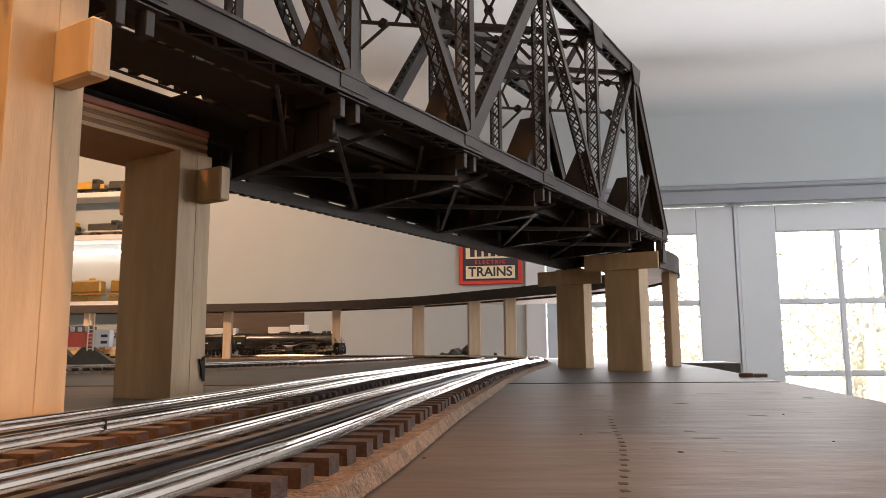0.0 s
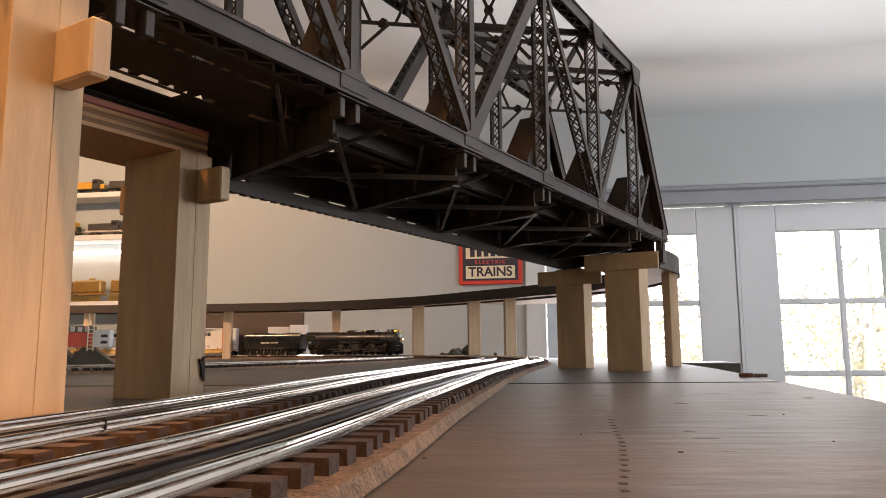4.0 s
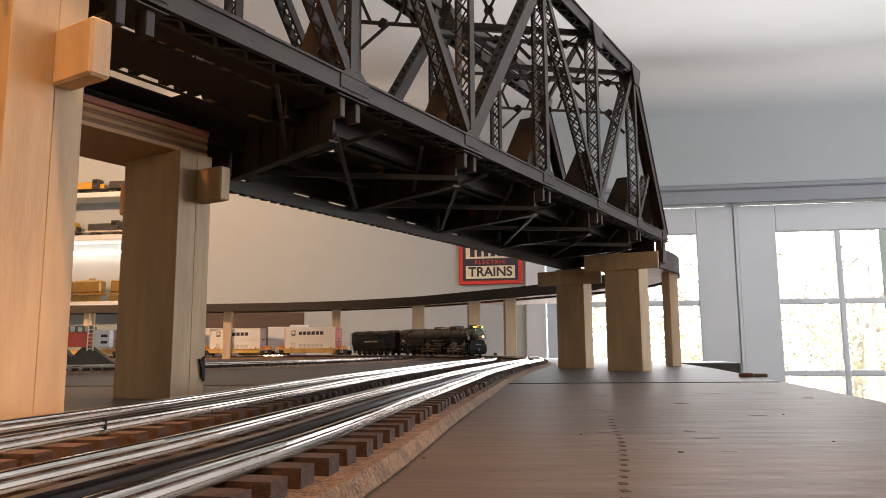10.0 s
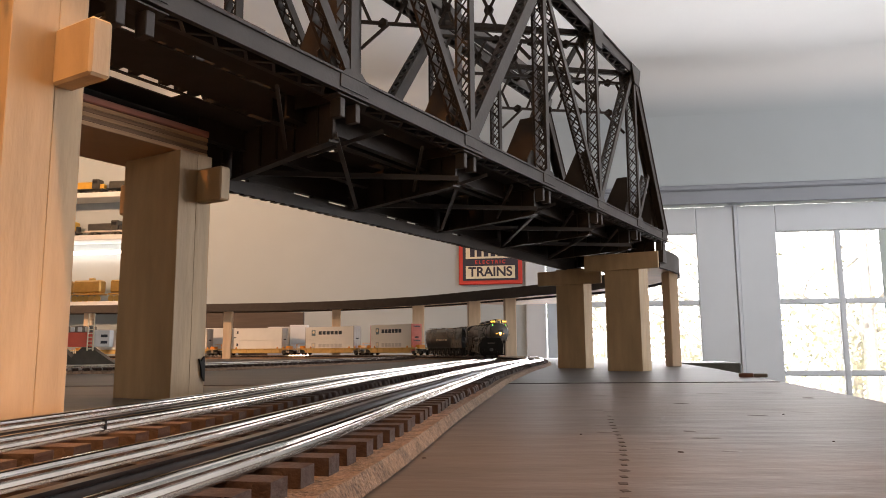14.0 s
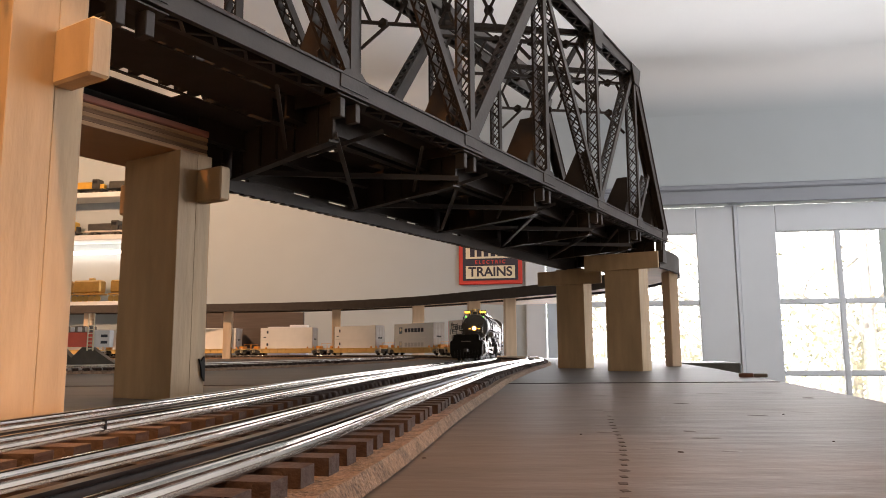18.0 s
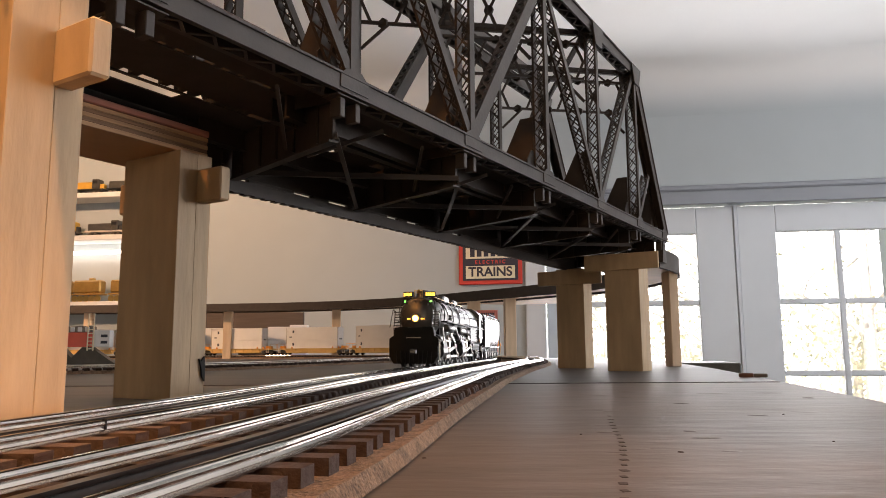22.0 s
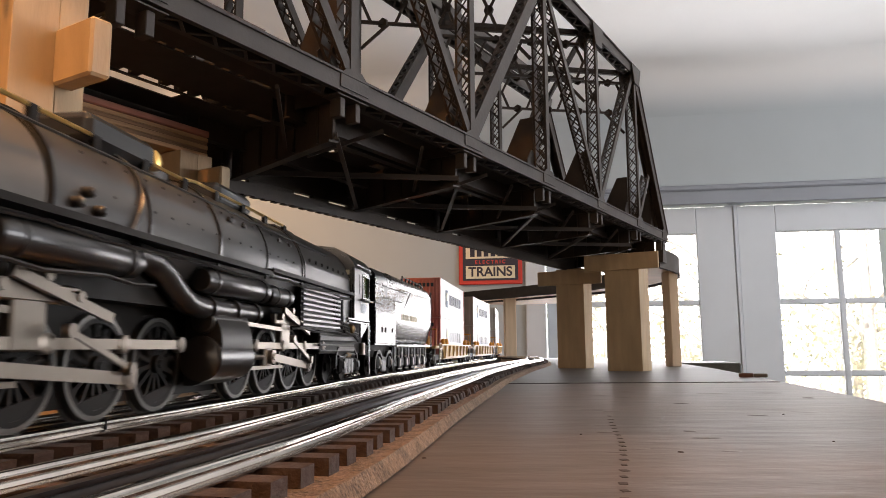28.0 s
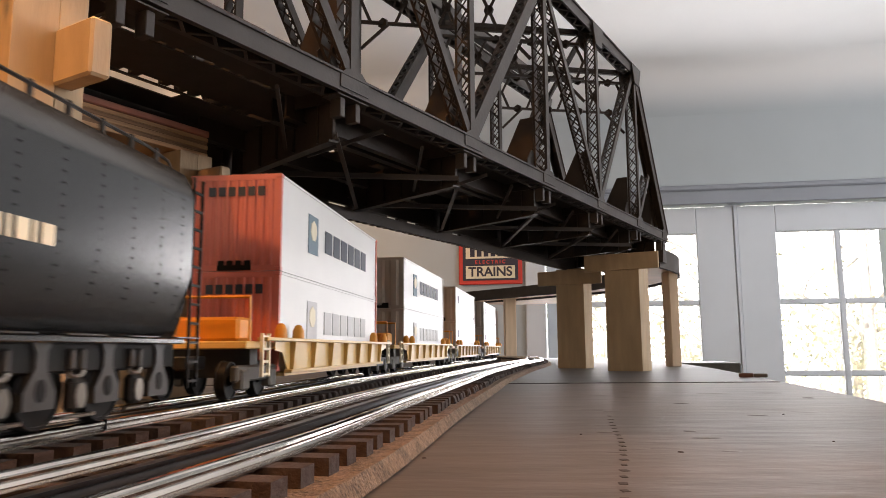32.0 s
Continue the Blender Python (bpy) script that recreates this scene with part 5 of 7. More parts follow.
    fbox(bm, -1.9, 1.9, 6.6, 7.0, 9.75, 10.1)
    hl = P("headlight", bm, M_BLACK, "round black headlight", True)
    bm = B()
    lathe(bm, [(-0.25 * FT, 0.2 * FT), (-0.18 * FT, 0.45 * FT), (-0.02 * FT, 0.58 * FT)], axis_back(5.15, 9.9), 20)
    part("lens", tidy(bm), M_BULB, hl, "glowing warm lens", True)
    bm = B()
    lathe(bm, [(-0.06 * FT, 0.50 * FT), (-0.02 * FT, 0.68 * FT), (0.1 * FT, 0.74 * FT)], axis_back(5.15, 9.9), 20)
    part("reflector", tidy(bm), M_BULBRING, hl, "warm glowing reflector ring", True)
    # glowing strips drawn for the headlight's flare, not lamps of the engine
    for sx in (-1, 1):
        bm = B()
        fbox(bm, sx * 1.35 - 0.45, sx * 1.35 + 0.45, 5.6, 5.75, 9.68, 9.95)
        part("flare_strip", bm, M_BULBRING, hl, "amber glowing strip added as the lens's flare")
    # front deck and pilot
    bm = B()
    fbox(bm, -5.1, 5.1, 1.4, 9.0, 5.0, 5.5, 0.1)
    prism(bm, [(x * FT, z * FT) for x, z in ((-5.0, 4.0), (5.0, 4.0), (5.0, 5.7), (4.1, 6.3), (3.9, 7.9), (-3.9, 7.9), (-4.1, 6.3), (-5.0, 5.7))], Yl(1.6), Yl(1.0))
    F("front_deck", bm, M_MATTE)
    bm = B()
    prism(bm, [(x * FT, z * FT) for x, z in ((-4.9, 4.2), (4.9, 4.2), (4.9, 2.2), (4.0, 0.75), (-4.0, 0.75), (-4.9, 2.2))], Yl(3.4), Yl(0.6))
    F("pilot", bm, M_MATTE, "soot black cast pilot")
    for k in range(9):
        bm = B()
        x = -3.6 + k * 0.9
        beam(bm, (x * FT, Yl(0.52), 3.3 * FT), (x * 0.95 * FT, Yl(0.3), 0.9 * FT), 0.28 * FT, 0.3 * FT, (0, 1, 0))
        F("pilot_bar", bm, M_MATTE)
    bm = B()
    rod(bm, (-1.5 * FT, Yl(0.6), 5.9 * FT), (1.5 * FT, Yl(0.6), 5.9 * FT), 0.1 * FT, 6)
    F("coupler_bar", bm, M_STEEL, "bright bar across the front")
    bm = B()
    fbox(bm, -0.7, 0.7, 0.0, 1.4, 2.6, 3.7, 0.2)
    F("coupler", bm, M_BLACK)
    # cab
    U0, U1, WB, WT = 73.2, 80.9, 9.75, 12.3
    for s in (-1, 1):
        x0, x1 = (s * 5.2 - 0.12, s * 5.2 + 0.12)
        for a in ((U0, U1, 7.1, WB - 0.01), (U0, U1, WT + 0.01, 13.0), (U0, 77.3, WB, WT), (80.4, U1, WB, WT)):
            bm = B()
            fbox(bm, x0, x1, *a)
            P("cab_side_panel", bm, M_BLACK)
    bm = B()
    prism(bm, [(x * FT, z * FT) for x, z in ((-5.05, 7.1), (-5.05, 13.0), (-4.4, 14.0), (-3.0, 14.9), (0, 15.3), (3.0, 14.9), (4.4, 14.0), (5.05, 13.0), (5.05, 7.1))], Yl(U0 - 0.05), Yl(U0 - 0.3))
    P("cab_front_wall", bm, M_BLACK, "satin black cab wall")
    bm = B()
    prof = [(-5.42, 12.9), (-5.25, 13.5), (-4.5, 14.4), (-3.1, 15.2), (0, 15.6), (3.1, 15.2), (4.5, 14.4), (5.25, 13.5), (5.42, 12.9), (5.2, 12.9), (4.3, 14.1), (2.9, 14.95), (0, 15.3), (-2.9, 14.95), (-4.3, 14.1), (-5.2, 12.9)]
    prism(bm, [(x * FT, z * FT) for x, z in prof], Yl(82.0), Yl(U0 - 0.6))
    P("cab_roof", bm, M_BLACK, "curved black cab roof", True)
    for s in (-1, 1):
        bm = B()
        beam(bm, (s * 5.36 * FT, Yl(74.0), 13.35 * FT), (s * 5.36 * FT, Yl(81.6), 13.35 * FT), 0.12 * FT, 0.12 * FT)
        P("rain_gutter", bm, M_BLACK)
        bm = B()
        fbox(bm, s * 5.12 - 0.04, s * 5.12 + 0.04, 77.3, 80.4, WB, WT)
        w = P("cab_window", bm, M_GREENGLASS, "dark green cab window")
        for a in ((77.1, 77.3, WB - 0.2, WT + 0.2), (80.4, 80.6, WB - 0.2, WT + 0.2), (77.31, 80.39, WB - 0.2, WB), (77.31, 80.39, WT, WT + 0.2)):
            bm = B()
            fbox(bm, s * 5.36 - 0.06, s * 5.36 + 0.06, *a)
            part("window_frame", bm, M_GLOSS, w, "gloss window frame")
        bm = B()
        fbox(bm, s * 5.34 - 0.03, s * 5.34 + 0.03, 75.6, 76.9, 10.1, 12.4)
        sh = P("shutter_panel", bm, M_GLOSS, "narrow shutter panel")
        bm = B()
        fbox(bm, s * 5.40 - 0.03, s * 5.40 + 0.03, 75.8, 76.7, 10.9, 11.0)
        part("hinge", bm, M_BLACK, sh)
        bm = B()
        fbox(bm, s * 5.6 - 0.3, s * 5.6 + 0.3, 76.0, 80.8, 9.3, 9.5, 0.05)
        P("arm_rest", bm, M_BLACK)
        for k in range(4):
            bm = B()
            fbox(bm, s * 5.335 - 0.012, s * 5.335 + 0.012, 76.4 + k * 0.74, 76.95 + k * 0.74, 7.9, 9.0)
            P("lettering_bar", bm, M_TRIM)
        for z, du in ((7.05, 0.0), (6.75, 0.3)):
            bm = B()
            fbox(bm, s * 5.28 - 0.12, s * 5.28 + 0.12, U0 - 3.0 + du, U1, z - 0.12, z + 0.04)
            P("cab_step_edge", bm, M_GLOSS)
        for k in range(3):      # small panes in the cab's front wall, painted cream as if lit
            bm = B()
            fbox(bm, s * 4.4 - 0.38, s * 4.4 + 0.38, U0 - 0.36, U0 - 0.31, 10.2 + k * 0.95, 10.75 + k * 0.95)
            P("front_pane", bm, M_CREAMPRINT, "small pale pane in the cab front")
        bm = B()
        prism(bm, [(-(Yl(a)), b * FT) for a, b in ((76.8, 6.6), (76.8, 5.1), (77.2, 5.0), (80.8, 6.6))], s * 5.15 * FT - 0.0006, s * 5.15 * FT + 0.0006, Matrix(((0, 1, 0, 0), (-1, 0, 0, 0), (0, 0, 1, 0), (0, 0, 0, 1))))
        P("cab_skirt", bm, M_GLOSS)
        for k in range(4):
            bm = B()
            pipe(bm, [(s * 5.05 * FT, Yl(u), z * FT) for u, z in ((65 + k * 1.2, 8.9), (65.2 + k * 1.2, 7.4 - 0.35 * k), (66.2 + k * 1.2, 6.6 - 0.35 * k), (71 + k, 6.3 - 0.35 * k), (73 + k, 5.6 - 0.3 * k), (76, 5.4 - 0.3 * k))], 0.15 * FT, 6)
            P("injector_pipe", bm, M_CASTING)
        bm = B()
        lathe(bm, [(0, 0.3 * FT), (0.3 * FT, 0.55 * FT), (0.9 * FT, 0.5 * FT), (1.1 * FT, 0.2 * FT)], Matrix.Translation((s * 4.5 * FT, Yl(72.4), 5.9 * FT)) @ pose(0, 0, 0, 0, s * 90, 0), 10)
        P("injector", bm, M_DULLBRASS, "dull brass injector", True)
        for z, h in ((5.0, 0.5), (4.2, 0.22), (3.6, 0.18)):
            bm = B()
            fbox(bm, s * 4.75 - 0.15, s * 4.75 + 0.15, 61, 77 - (0 if z > 4.5 else 2), z - h, z, 0.06)
            P("ash_pan_rail", bm, M_CASTING)
        # the trailing truck's cast side: an arched frame round two journal boxes
        arch = [(68.0, 1.6), (68.2, 3.0), (69.2, 3.75), (76.2, 3.75), (77.6, 3.1), (78.2, 1.9)]
        for k in range(5):
            bm = B()
            (u0, z0), (u1, z1) = arch[k], arch[k + 1]
            beam(bm, (s * 4.45 * FT, Yl(u0), z0 * FT), (s * 4.45 * FT, Yl(u1), z1 * FT), 0.35 * FT, 0.35 * FT, (1, 0, 0))
            P("truck_arch", bm, M_CASTING)
        bm = B()
        fbox(bm, s * 4.2 - 0.2, s * 4.2 + 0.2, 68.4, 78, 1.9, 3.4, 0.1)
        P("trailing_truck_frame", bm, M_MATTE, "black cast truck frame, darkened for the shade under the body")
        bm = B()
        pipe(bm, [(s * 4.6 * FT, Yl(u), z * FT) for u, z in ((69, 2.9), (71, 2.75), (72.4, 3.0), (74, 3.1), (76.4, 3.05))], 0.14 * FT, 6)
        P("equalizer_bar", bm, M_BLACK)
        bm = B()
        fbox(bm, s * 4.6 - 0.15, s * 4.6 + 0.15, 72.6, 74.6, 2.75, 3.3, 0.2)
        P("spring_seat", bm, M_DULLBRASS, "dull brass spring seat")
        for u in (70.4, 77.2):
            bm = B()
            fbox(bm, s * 4.45 - 0.35, s * 4.45 + 0.35, u - 0.8, u + 0.8, 1.0, 2.6, 0.25)
            j = P("journal_box", bm, M_MATTE)
            bm = B()
            lathe(bm, [(0, 0.42 * FT), (0.15 * FT, 0.42 * FT), (0.2 * FT, 0.2 * FT)], Matrix.Translation((s * 4.8 * FT, Yl(u), 1.9 * FT)) @ pose(0, 0, 0, 0, s * 90, 0), 10)
            part("journal_cover", bm, M_BLACK, j)
        for u in (72.3, 73.7, 75.1):
            bm = B()
            rod(bm, (s * 4.35 * FT, Yl(u), 1.0 * FT), (s * 4.35 * FT, Yl(u), 2.6 * FT), 0.42 * FT, 10)
            P("coil_spring", bm, M_BLACK)
        bm = B()
        rod(bm, (s * 4.8 * FT, Yl(79.6), 3.0 * FT), (s * 4.8 * FT, Yl(79.6), 4.4 * FT), 0.35 * FT, 10)
        P("oil_can", bm, M_STEEL, "pale round canister", True)
        for u in (81.3, 82.1):
            bm = B()
            beam(bm, (s * 5.1 * FT, Yl(u), 0.9 * FT), (s * 5.1 * FT, Yl(u), 6.6 * FT), 0.14 * FT, 0.14 * FT, (0, 1, 0))
            P("step_hanger", bm, M_GLOSS)
        for k in range(5):
            bm = B()
            beam(bm, (s * 5.1 * FT, Yl(81.3), (1.1 + k * 1.2) * FT), (s * 5.1 * FT, Yl(82.1), (1.1 + k * 1.2) * FT), 0.3 * FT, 0.14 * FT)
            P("cab_step", bm, M_GLOSS)
    bm = B()
    fbox(bm, -4.5, 4.5, 62, 80.5, 3.2, 6.9, 0.1)
    P("ash_pan", bm, M_MATTE)
    bm = B()
    lathe(bm, [(0, 0.10 * FT), (0.08 * FT, 0.10 * FT)], Matrix.Translation((-4.4 * FT, Yl(43), 5.2 * FT)) @ pose(0, 0, 0, 0, -90, 0), 8)
    P("signal_led", bm, M_REDLAMP, "tiny red light")
    # wheels and rods
    R = 2.83 * FT
    groups = ((15.6, 21.7, 27.8, 33.9), (45.4, 51.5, 57.6, 63.7))
    for us, u_cyl in zip(groups, (10.4, 42.0)):
        for u in us:
            WHEELS.extend((o, s, R, u < 36) for o, s in wheel_pair(lo, Yl(u), R))
        for s in (-1, 1):
            bm = B()
            d = (us[-1] - us[0]) * FT
            beam(bm, (0, 0, 0), (0, -d, 0), 0.0014, 0.52 * FT)
            for u in us:
                lathe(bm, [(-0.0012, 0.48 * FT), (0.0012, 0.48 * FT), (0.0016, 0.22 * FT)], Matrix.Translation((0, (us[0] - u) * FT, 0)) @ pose(0, 0, 0, 0, s * 90, 0), 12)
            o = P("side_rod", bm, M_STEEL, "bright steel side rod", True)
            RODS.append((o, "side", (s * 4.35 * FT, Yl(us[0]), R)))
            length = (us[2] - (u_cyl + 6.0)) * FT
            bm = B()
            beam(bm, (0, 0, 0), (0, -length, 0), 0.0016, 0.62 * FT)
            for y in (0, -length):
                lathe(bm, [(-0.0016, 0.56 * FT), (0.0014, 0.56 * FT), (0.0016, 0.30 * FT), (0.0022, 0.28 * FT)], Matrix.Translation((0, y, 0)) @ pose(0, 0, 0, 0, s * 90, 0), 12)
            o = P("main_rod", bm, M_STEEL, "bright steel main rod", True)
            RODS.append((o, "main", (s * 4.72 * FT, Yl(us[2]), R, length, 3.08 * FT)))
            bm = B()
            box(bm, (-0.3 * FT, -0.8 * FT, -0.75 * FT), (0.3 * FT, 0.8 * FT, 0.75 * FT), 0.15 * FT)
            rod(bm, (0, 0.6 * FT, 0), (0, 5.4 * FT, 0), 0.2 * FT, 8)
            o = P("crosshead", bm, M_STEEL, "bright crosshead and piston rod")
            RODS.append((o, "cross", (s * 4.25 * FT, Yl(us[2]), R, length, 3.08 * FT)))
            el = 5.4 * FT
            bm = B()
            beam(bm, (0, 0, 0), (0, el, 0), 0.0011, 0.3 * FT)
            for y in (0, el):
                lathe(bm, [(-0.001, 0.34 * FT), (0.0014, 0.34 * FT)], Matrix.Translation((0, y, 0)) @ pose(0, 0, 0, 0, s * 90, 0), 10)
            o = P("eccentric_rod", bm, M_STEEL, "slim bright eccentric rod", True)
            RODS.append((o, "ecc", (s * 5.1 * FT, Yl(us[2]), R, el)))
    for u, r in ((3.6, 1.5), (11.4, 1.5), (70.4, 1.75), (77.2, 1.75)):
        WHEELS.extend((o, s, r * FT, u < 36) for o, s in wheel_pair(lo, Yl(u), r * FT, 9, "truck_wheel", "small dark truck wheel"))
    MOVERS.append((lo, 45.4 * FT, 63.7 * FT, 25.4 * FT))
    return lo


build_loco()


def build_tender():
    te = thing("tender", pose(0, 0, 0), "black tender with riveted sides and pale lettering on many axles", "tender")
    P = lambda name, bm, mat=M_GLOSS, label="", smooth=False: part(name, tidy(bm), mat, te, label, smooth)
    bm = B()
    half = [(0, 4.2), (4.05, 4.2), (4.35, 4.6), (4.62, 5.3), (4.85, 6.1), (5.02, 6.9), (5.15, 7.6), (5.22, 8.1), (5.25, 8.5), (5.25, 8.95), (5.25, 12.6), (5.25, 12.75), (5.1, 13.5), (4.6, 14.3), (3.8, 14.75), (0, 14.8)]
    prof = half + [(-x, z) for x, z in half[-2:0:-1]]
    prism(bm, [(x * FT, z * FT) for x, z in prof], Yt(129.5), Yt(97))
    P("water_tank", bm, M_GLOSS, "satin black tank with curved lower sides", True)
    bm = B()
    half = [(0, 4.2), (5.27, 4.2), (5.27, 12.8), (5.12, 13.5), (4.7, 14.2), (4.2, 14.2), (4.2, 12.5), (0, 12.5)]
    prof = half + [(-x, z) for x, z in half[-2:0:-1]]
    prism(bm, [(x * FT, z * FT) for x, z in prof], Yt(97), Yt(83.7))
    P("coal_bunker", bm, M_GLOSS, "gloss black bunker with flat sides", True)
    rnd = random.Random(11)
    bm = B()
    for _ in range(120):
        x, u = rnd.uniform(-3.9, 3.9), rnd.uniform(86.6, 100)
        z = 13.4 + 1.6 * math.exp(-(x / 3.2) ** 2) - 0.03 * abs(u - 92) + rnd.uniform(-0.2, 0.3)
        r = rnd.uniform(0.35, 0.7) * FT
        vs = bmesh.ops.create_icosphere(bm, subdivisions=1, radius=r)["verts"]
        bmesh.ops.transform(bm, matrix=Matrix.Translation((x * FT, Yt(u), z * FT)) @ pose(0, 0, 0, rnd.uniform(0, 90), rnd.uniform(0, 90), 0) @ Matrix.Diagonal((1, 0.7, 0.6, 1)), verts=vs)
    part("coal_load", bm, M_OLIVE, te, "load of black coal")["kind"] = "stuff"
    for s in (-1, 1):
        bm = B()
        fbox(bm, s * 5.32 - 0.05, s * 5.32 + 0.05, 83.9, 95.6, 4.4, 8.7, 0.03, Yt)
        pn = P("access_panel", bm, M_GLOSS, "flat gloss black access panel")
        for u in (87.5, 89.6, 94.2):
            bm = B()
            fbox(bm, s * 5.4 - 0.06, s * 5.4 + 0.06, u, u + 0.35, 5.9, 6.6, 0, Yt)
            part("latch", bm, M_MATTE, pn)
        # seams and rivets
        for z, u0, u1 in ((12.2, 83.8, 106), (10.6, 88, 102), (9.6, 83.8, 88)):
            bm = B()
            fbox(bm, s * 5.29 - 0.02, s * 5.29 + 0.02, u0, u1, z, z + 0.09, 0, Yt)
            P("plate_seam", bm, M_MATTE)
        bm = B()
        beam(bm, (s * 5.29 * FT, Yt(104), 10.0 * FT), (s * 5.29 * FT, Yt(109), 12.6 * FT), 0.0003, 0.09 * FT)
        P("plate_seam", bm, M_MATTE)
        bm = B()
        for u in (88, 92, 96, 100, 103, 106.2, 109.4, 112.6, 115.8, 119, 122.2, 125.4, 128):
            for k in range(13):
                z = 6.2 + k * 0.52
                if z > 8.6 or u > 99:
                    x = 5.27 if z > 8.2 else 5.26 - 0.075 * (8.6 - z) ** 1.6
                    fbox(bm, s * x - 0.035, s * x + 0.035, u, u + 0.09, z, z + 0.09, 0, Yt)
        part("rivets", bm, M_MATTE, te)["kind"] = "stuff"
        # the railway's name as plain bars
        for k, u in enumerate((101.8, 103.1, 104.4, 105.1, 106.4, 108.6, 109.8, 111.0, 112.2, 112.8, 113.9, 114.5)):
            bm = B()
            fbox(bm, s * 5.29 - 0.012, s * 5.29 + 0.012, u, u + (0.25 if k in (2, 8, 10) else 0.85), 8.05, 8.95, 0, Yt)
            P("lettering_bar", bm, M_CREAMPRINT)
        bm = B()
        fbox(bm, s * 4.9 - 0.35, s * 4.9 + 0.35, 98, 129, 4.0, 4.3, 0.05, Yt)
        P("side_sill", bm, M_GLOSS, "gloss sill edge")
        bm = B()
        fbox(bm, s * 4.35 - 0.2, s * 4.35 + 0.2, 98, 129, 2.7, 3.99, 0.05, Yt)
        P("frame_side", bm, M_MATTE)
        SIDE = Matrix(((0, 1, 0, 0), (-1, 0, 0, 0), (0, 0, 1, 0), (0, 0, 0, 1)))
        for u in (99.5, 105.0, 110.5, 116.0, 121.5, 127.0):     # wishbone castings, each with a black disc for the dark of an oval hole
            bm = B()
            shape = ((u - 0.75, 4.0), (u + 0.75, 4.0), (u + 0.42, 3.6), (u + 0.42, 2.9), (u + 0.75, 2.4), (u + 1.15, 1.9), (u + 1.15, 1.15), (u - 1.15, 1.15), (u - 1.15, 1.9), (u - 0.75, 2.4), (u - 0.42, 2.9), (u - 0.42, 3.6))
            prism(bm, [(-(Yt(a)), b * FT) for a, b in shape], s * 4.5 * FT - 0.0012, s * 4.5 * FT + 0.0012, SIDE)
            pd = P("pedestal", bm, M_IRONGREY, "grey black wishbone axle casting")
            bm = B()
            eye = [(u + 0.36 * math.cos(radians(v)), 1.95 + 0.5 * math.sin(radians(v))) for v in range(0, 360, 30)]
            prism(bm, [(-(Yt(a)), b * FT) for a, b in eye], s * 4.72 * FT - 0.0001, s * 4.72 * FT + 0.0001, SIDE)
            part("eye", tidy(bm), M_MATTE, pd, "black disc standing in for an oval hole")
            bm = B()
            fbox(bm, s * 5.0 - 0.28, s * 5.0 + 0.28, u + 0.9, u + 4.2, 4.32, 4.42, 0.03, Yt)
            P("step_plate", bm, M_GLOSS, "gloss ledge plate above the axles")
        for u in (102.2, 107.7, 113.2, 118.7, 124.2):
            bm = B()
            fbox(bm, s * 4.6 - 0.35, s * 4.6 + 0.30, u - 0.62, u + 0.62, 0.9, 2.4, 0.2, Yt)
            ab = P("axle_box", bm, M_CASTING, "black axle box")
            bm = B()
            cov = [(u + 0.44 * math.cos(radians(v)), 1.62 + 0.58 * math.sin(radians(v))) for v in range(0, 360, 30)]
            prism(bm, [(-(Yt(a)), b * FT) for a, b in cov], s * 4.95 * FT - 0.0003, s * 4.95 * FT + 0.0003, SIDE)
            part("axle_cover", tidy(bm), M_STEEL, ab, "pale oval axle cover")
            for du in (-0.42, 0.42):
                bm = B()
                fbox(bm, s * 4.62 - 0.2, s * 4.62 + 0.2, u + du - 0.22, u + du + 0.22, 2.75, 3.75, 0.1, Yt)
                P("spring_hanger", bm, M_IRONGREY)
            bm = B()
            pipe(bm, [(s * 4.66 * FT, Yt(u + 0.62 * math.cos(radians(v))), (2.75 - 0.32 * math.sin(radians(v))) * FT) for v in range(0, 181, 30)], 0.13 * FT, 6)
            P("spring_saddle", bm, M_STEEL, "pale curved spring saddle")
            bm = B()
            rod(bm, (s * 4.85 * FT, Yt(u - 1.3), 0.72 * FT), (s * 4.85 * FT, Yt(u + 1.3), 0.72 * FT), 0.10 * FT, 6)
            P("brake_rod", bm, M_STEEL, "thin pale brake rod")
        # front truck: arched cast side frame with two journals
        arch = [(86.2, 0.9), (86.4, 2.4), (87.4, 3.2), (89.0, 3.3), (90.4, 2.5), (92.6, 2.3), (94.2, 3.2), (96.0, 3.3), (97.0, 2.5), (97.2, 0.9)]
        for (u0, z0), (u1, z1) in zip(arch, arch[1:]):
            bm = B()
            beam(bm, (s * 4.6 * FT, Yt(u0), z0 * FT), (s * 4.6 * FT, Yt(u1), z1 * FT), 0.45 * FT, 0.42 * FT, (1, 0, 0))
            P("truck_arch", bm, M_CASTING)
        bm = B()
        fbox(bm, s * 4.3 - 0.2, s * 4.3 + 0.2, 86.4, 97, 1.3, 2.6, 0.15, Yt)
        P("front_truck_frame", bm, M_MATTE, "black cast truck frame, darkened for the shade under the body")
        bm = B()
        fbox(bm, s * 4.55 - 0.25, s * 4.55 + 0.25, 90.2, 93.0, 0.5, 2.3, 0.2, Yt)
        P("spring_pocket", bm, M_BLACK)
        for u in (88.2, 95.2):
            bm = B()
            fbox(bm, s * 4.65 - 0.3, s * 4.65 + 0.3, u - 0.6, u + 0.6, 1.0, 2.7, 0.2, Yt)
            j = P("journal_box", bm, M_BLACK)
            bm = B()
            lathe(bm, [(0, 0.5 * FT), (0.12 * FT, 0.5 * FT), (0.2 * FT, 0.2 * FT)], Matrix.Translation((s * 4.95 * FT, Yt(u), 1.8 * FT)) @ pose(0, 0, 0, 0, s * 90, 0), 10)
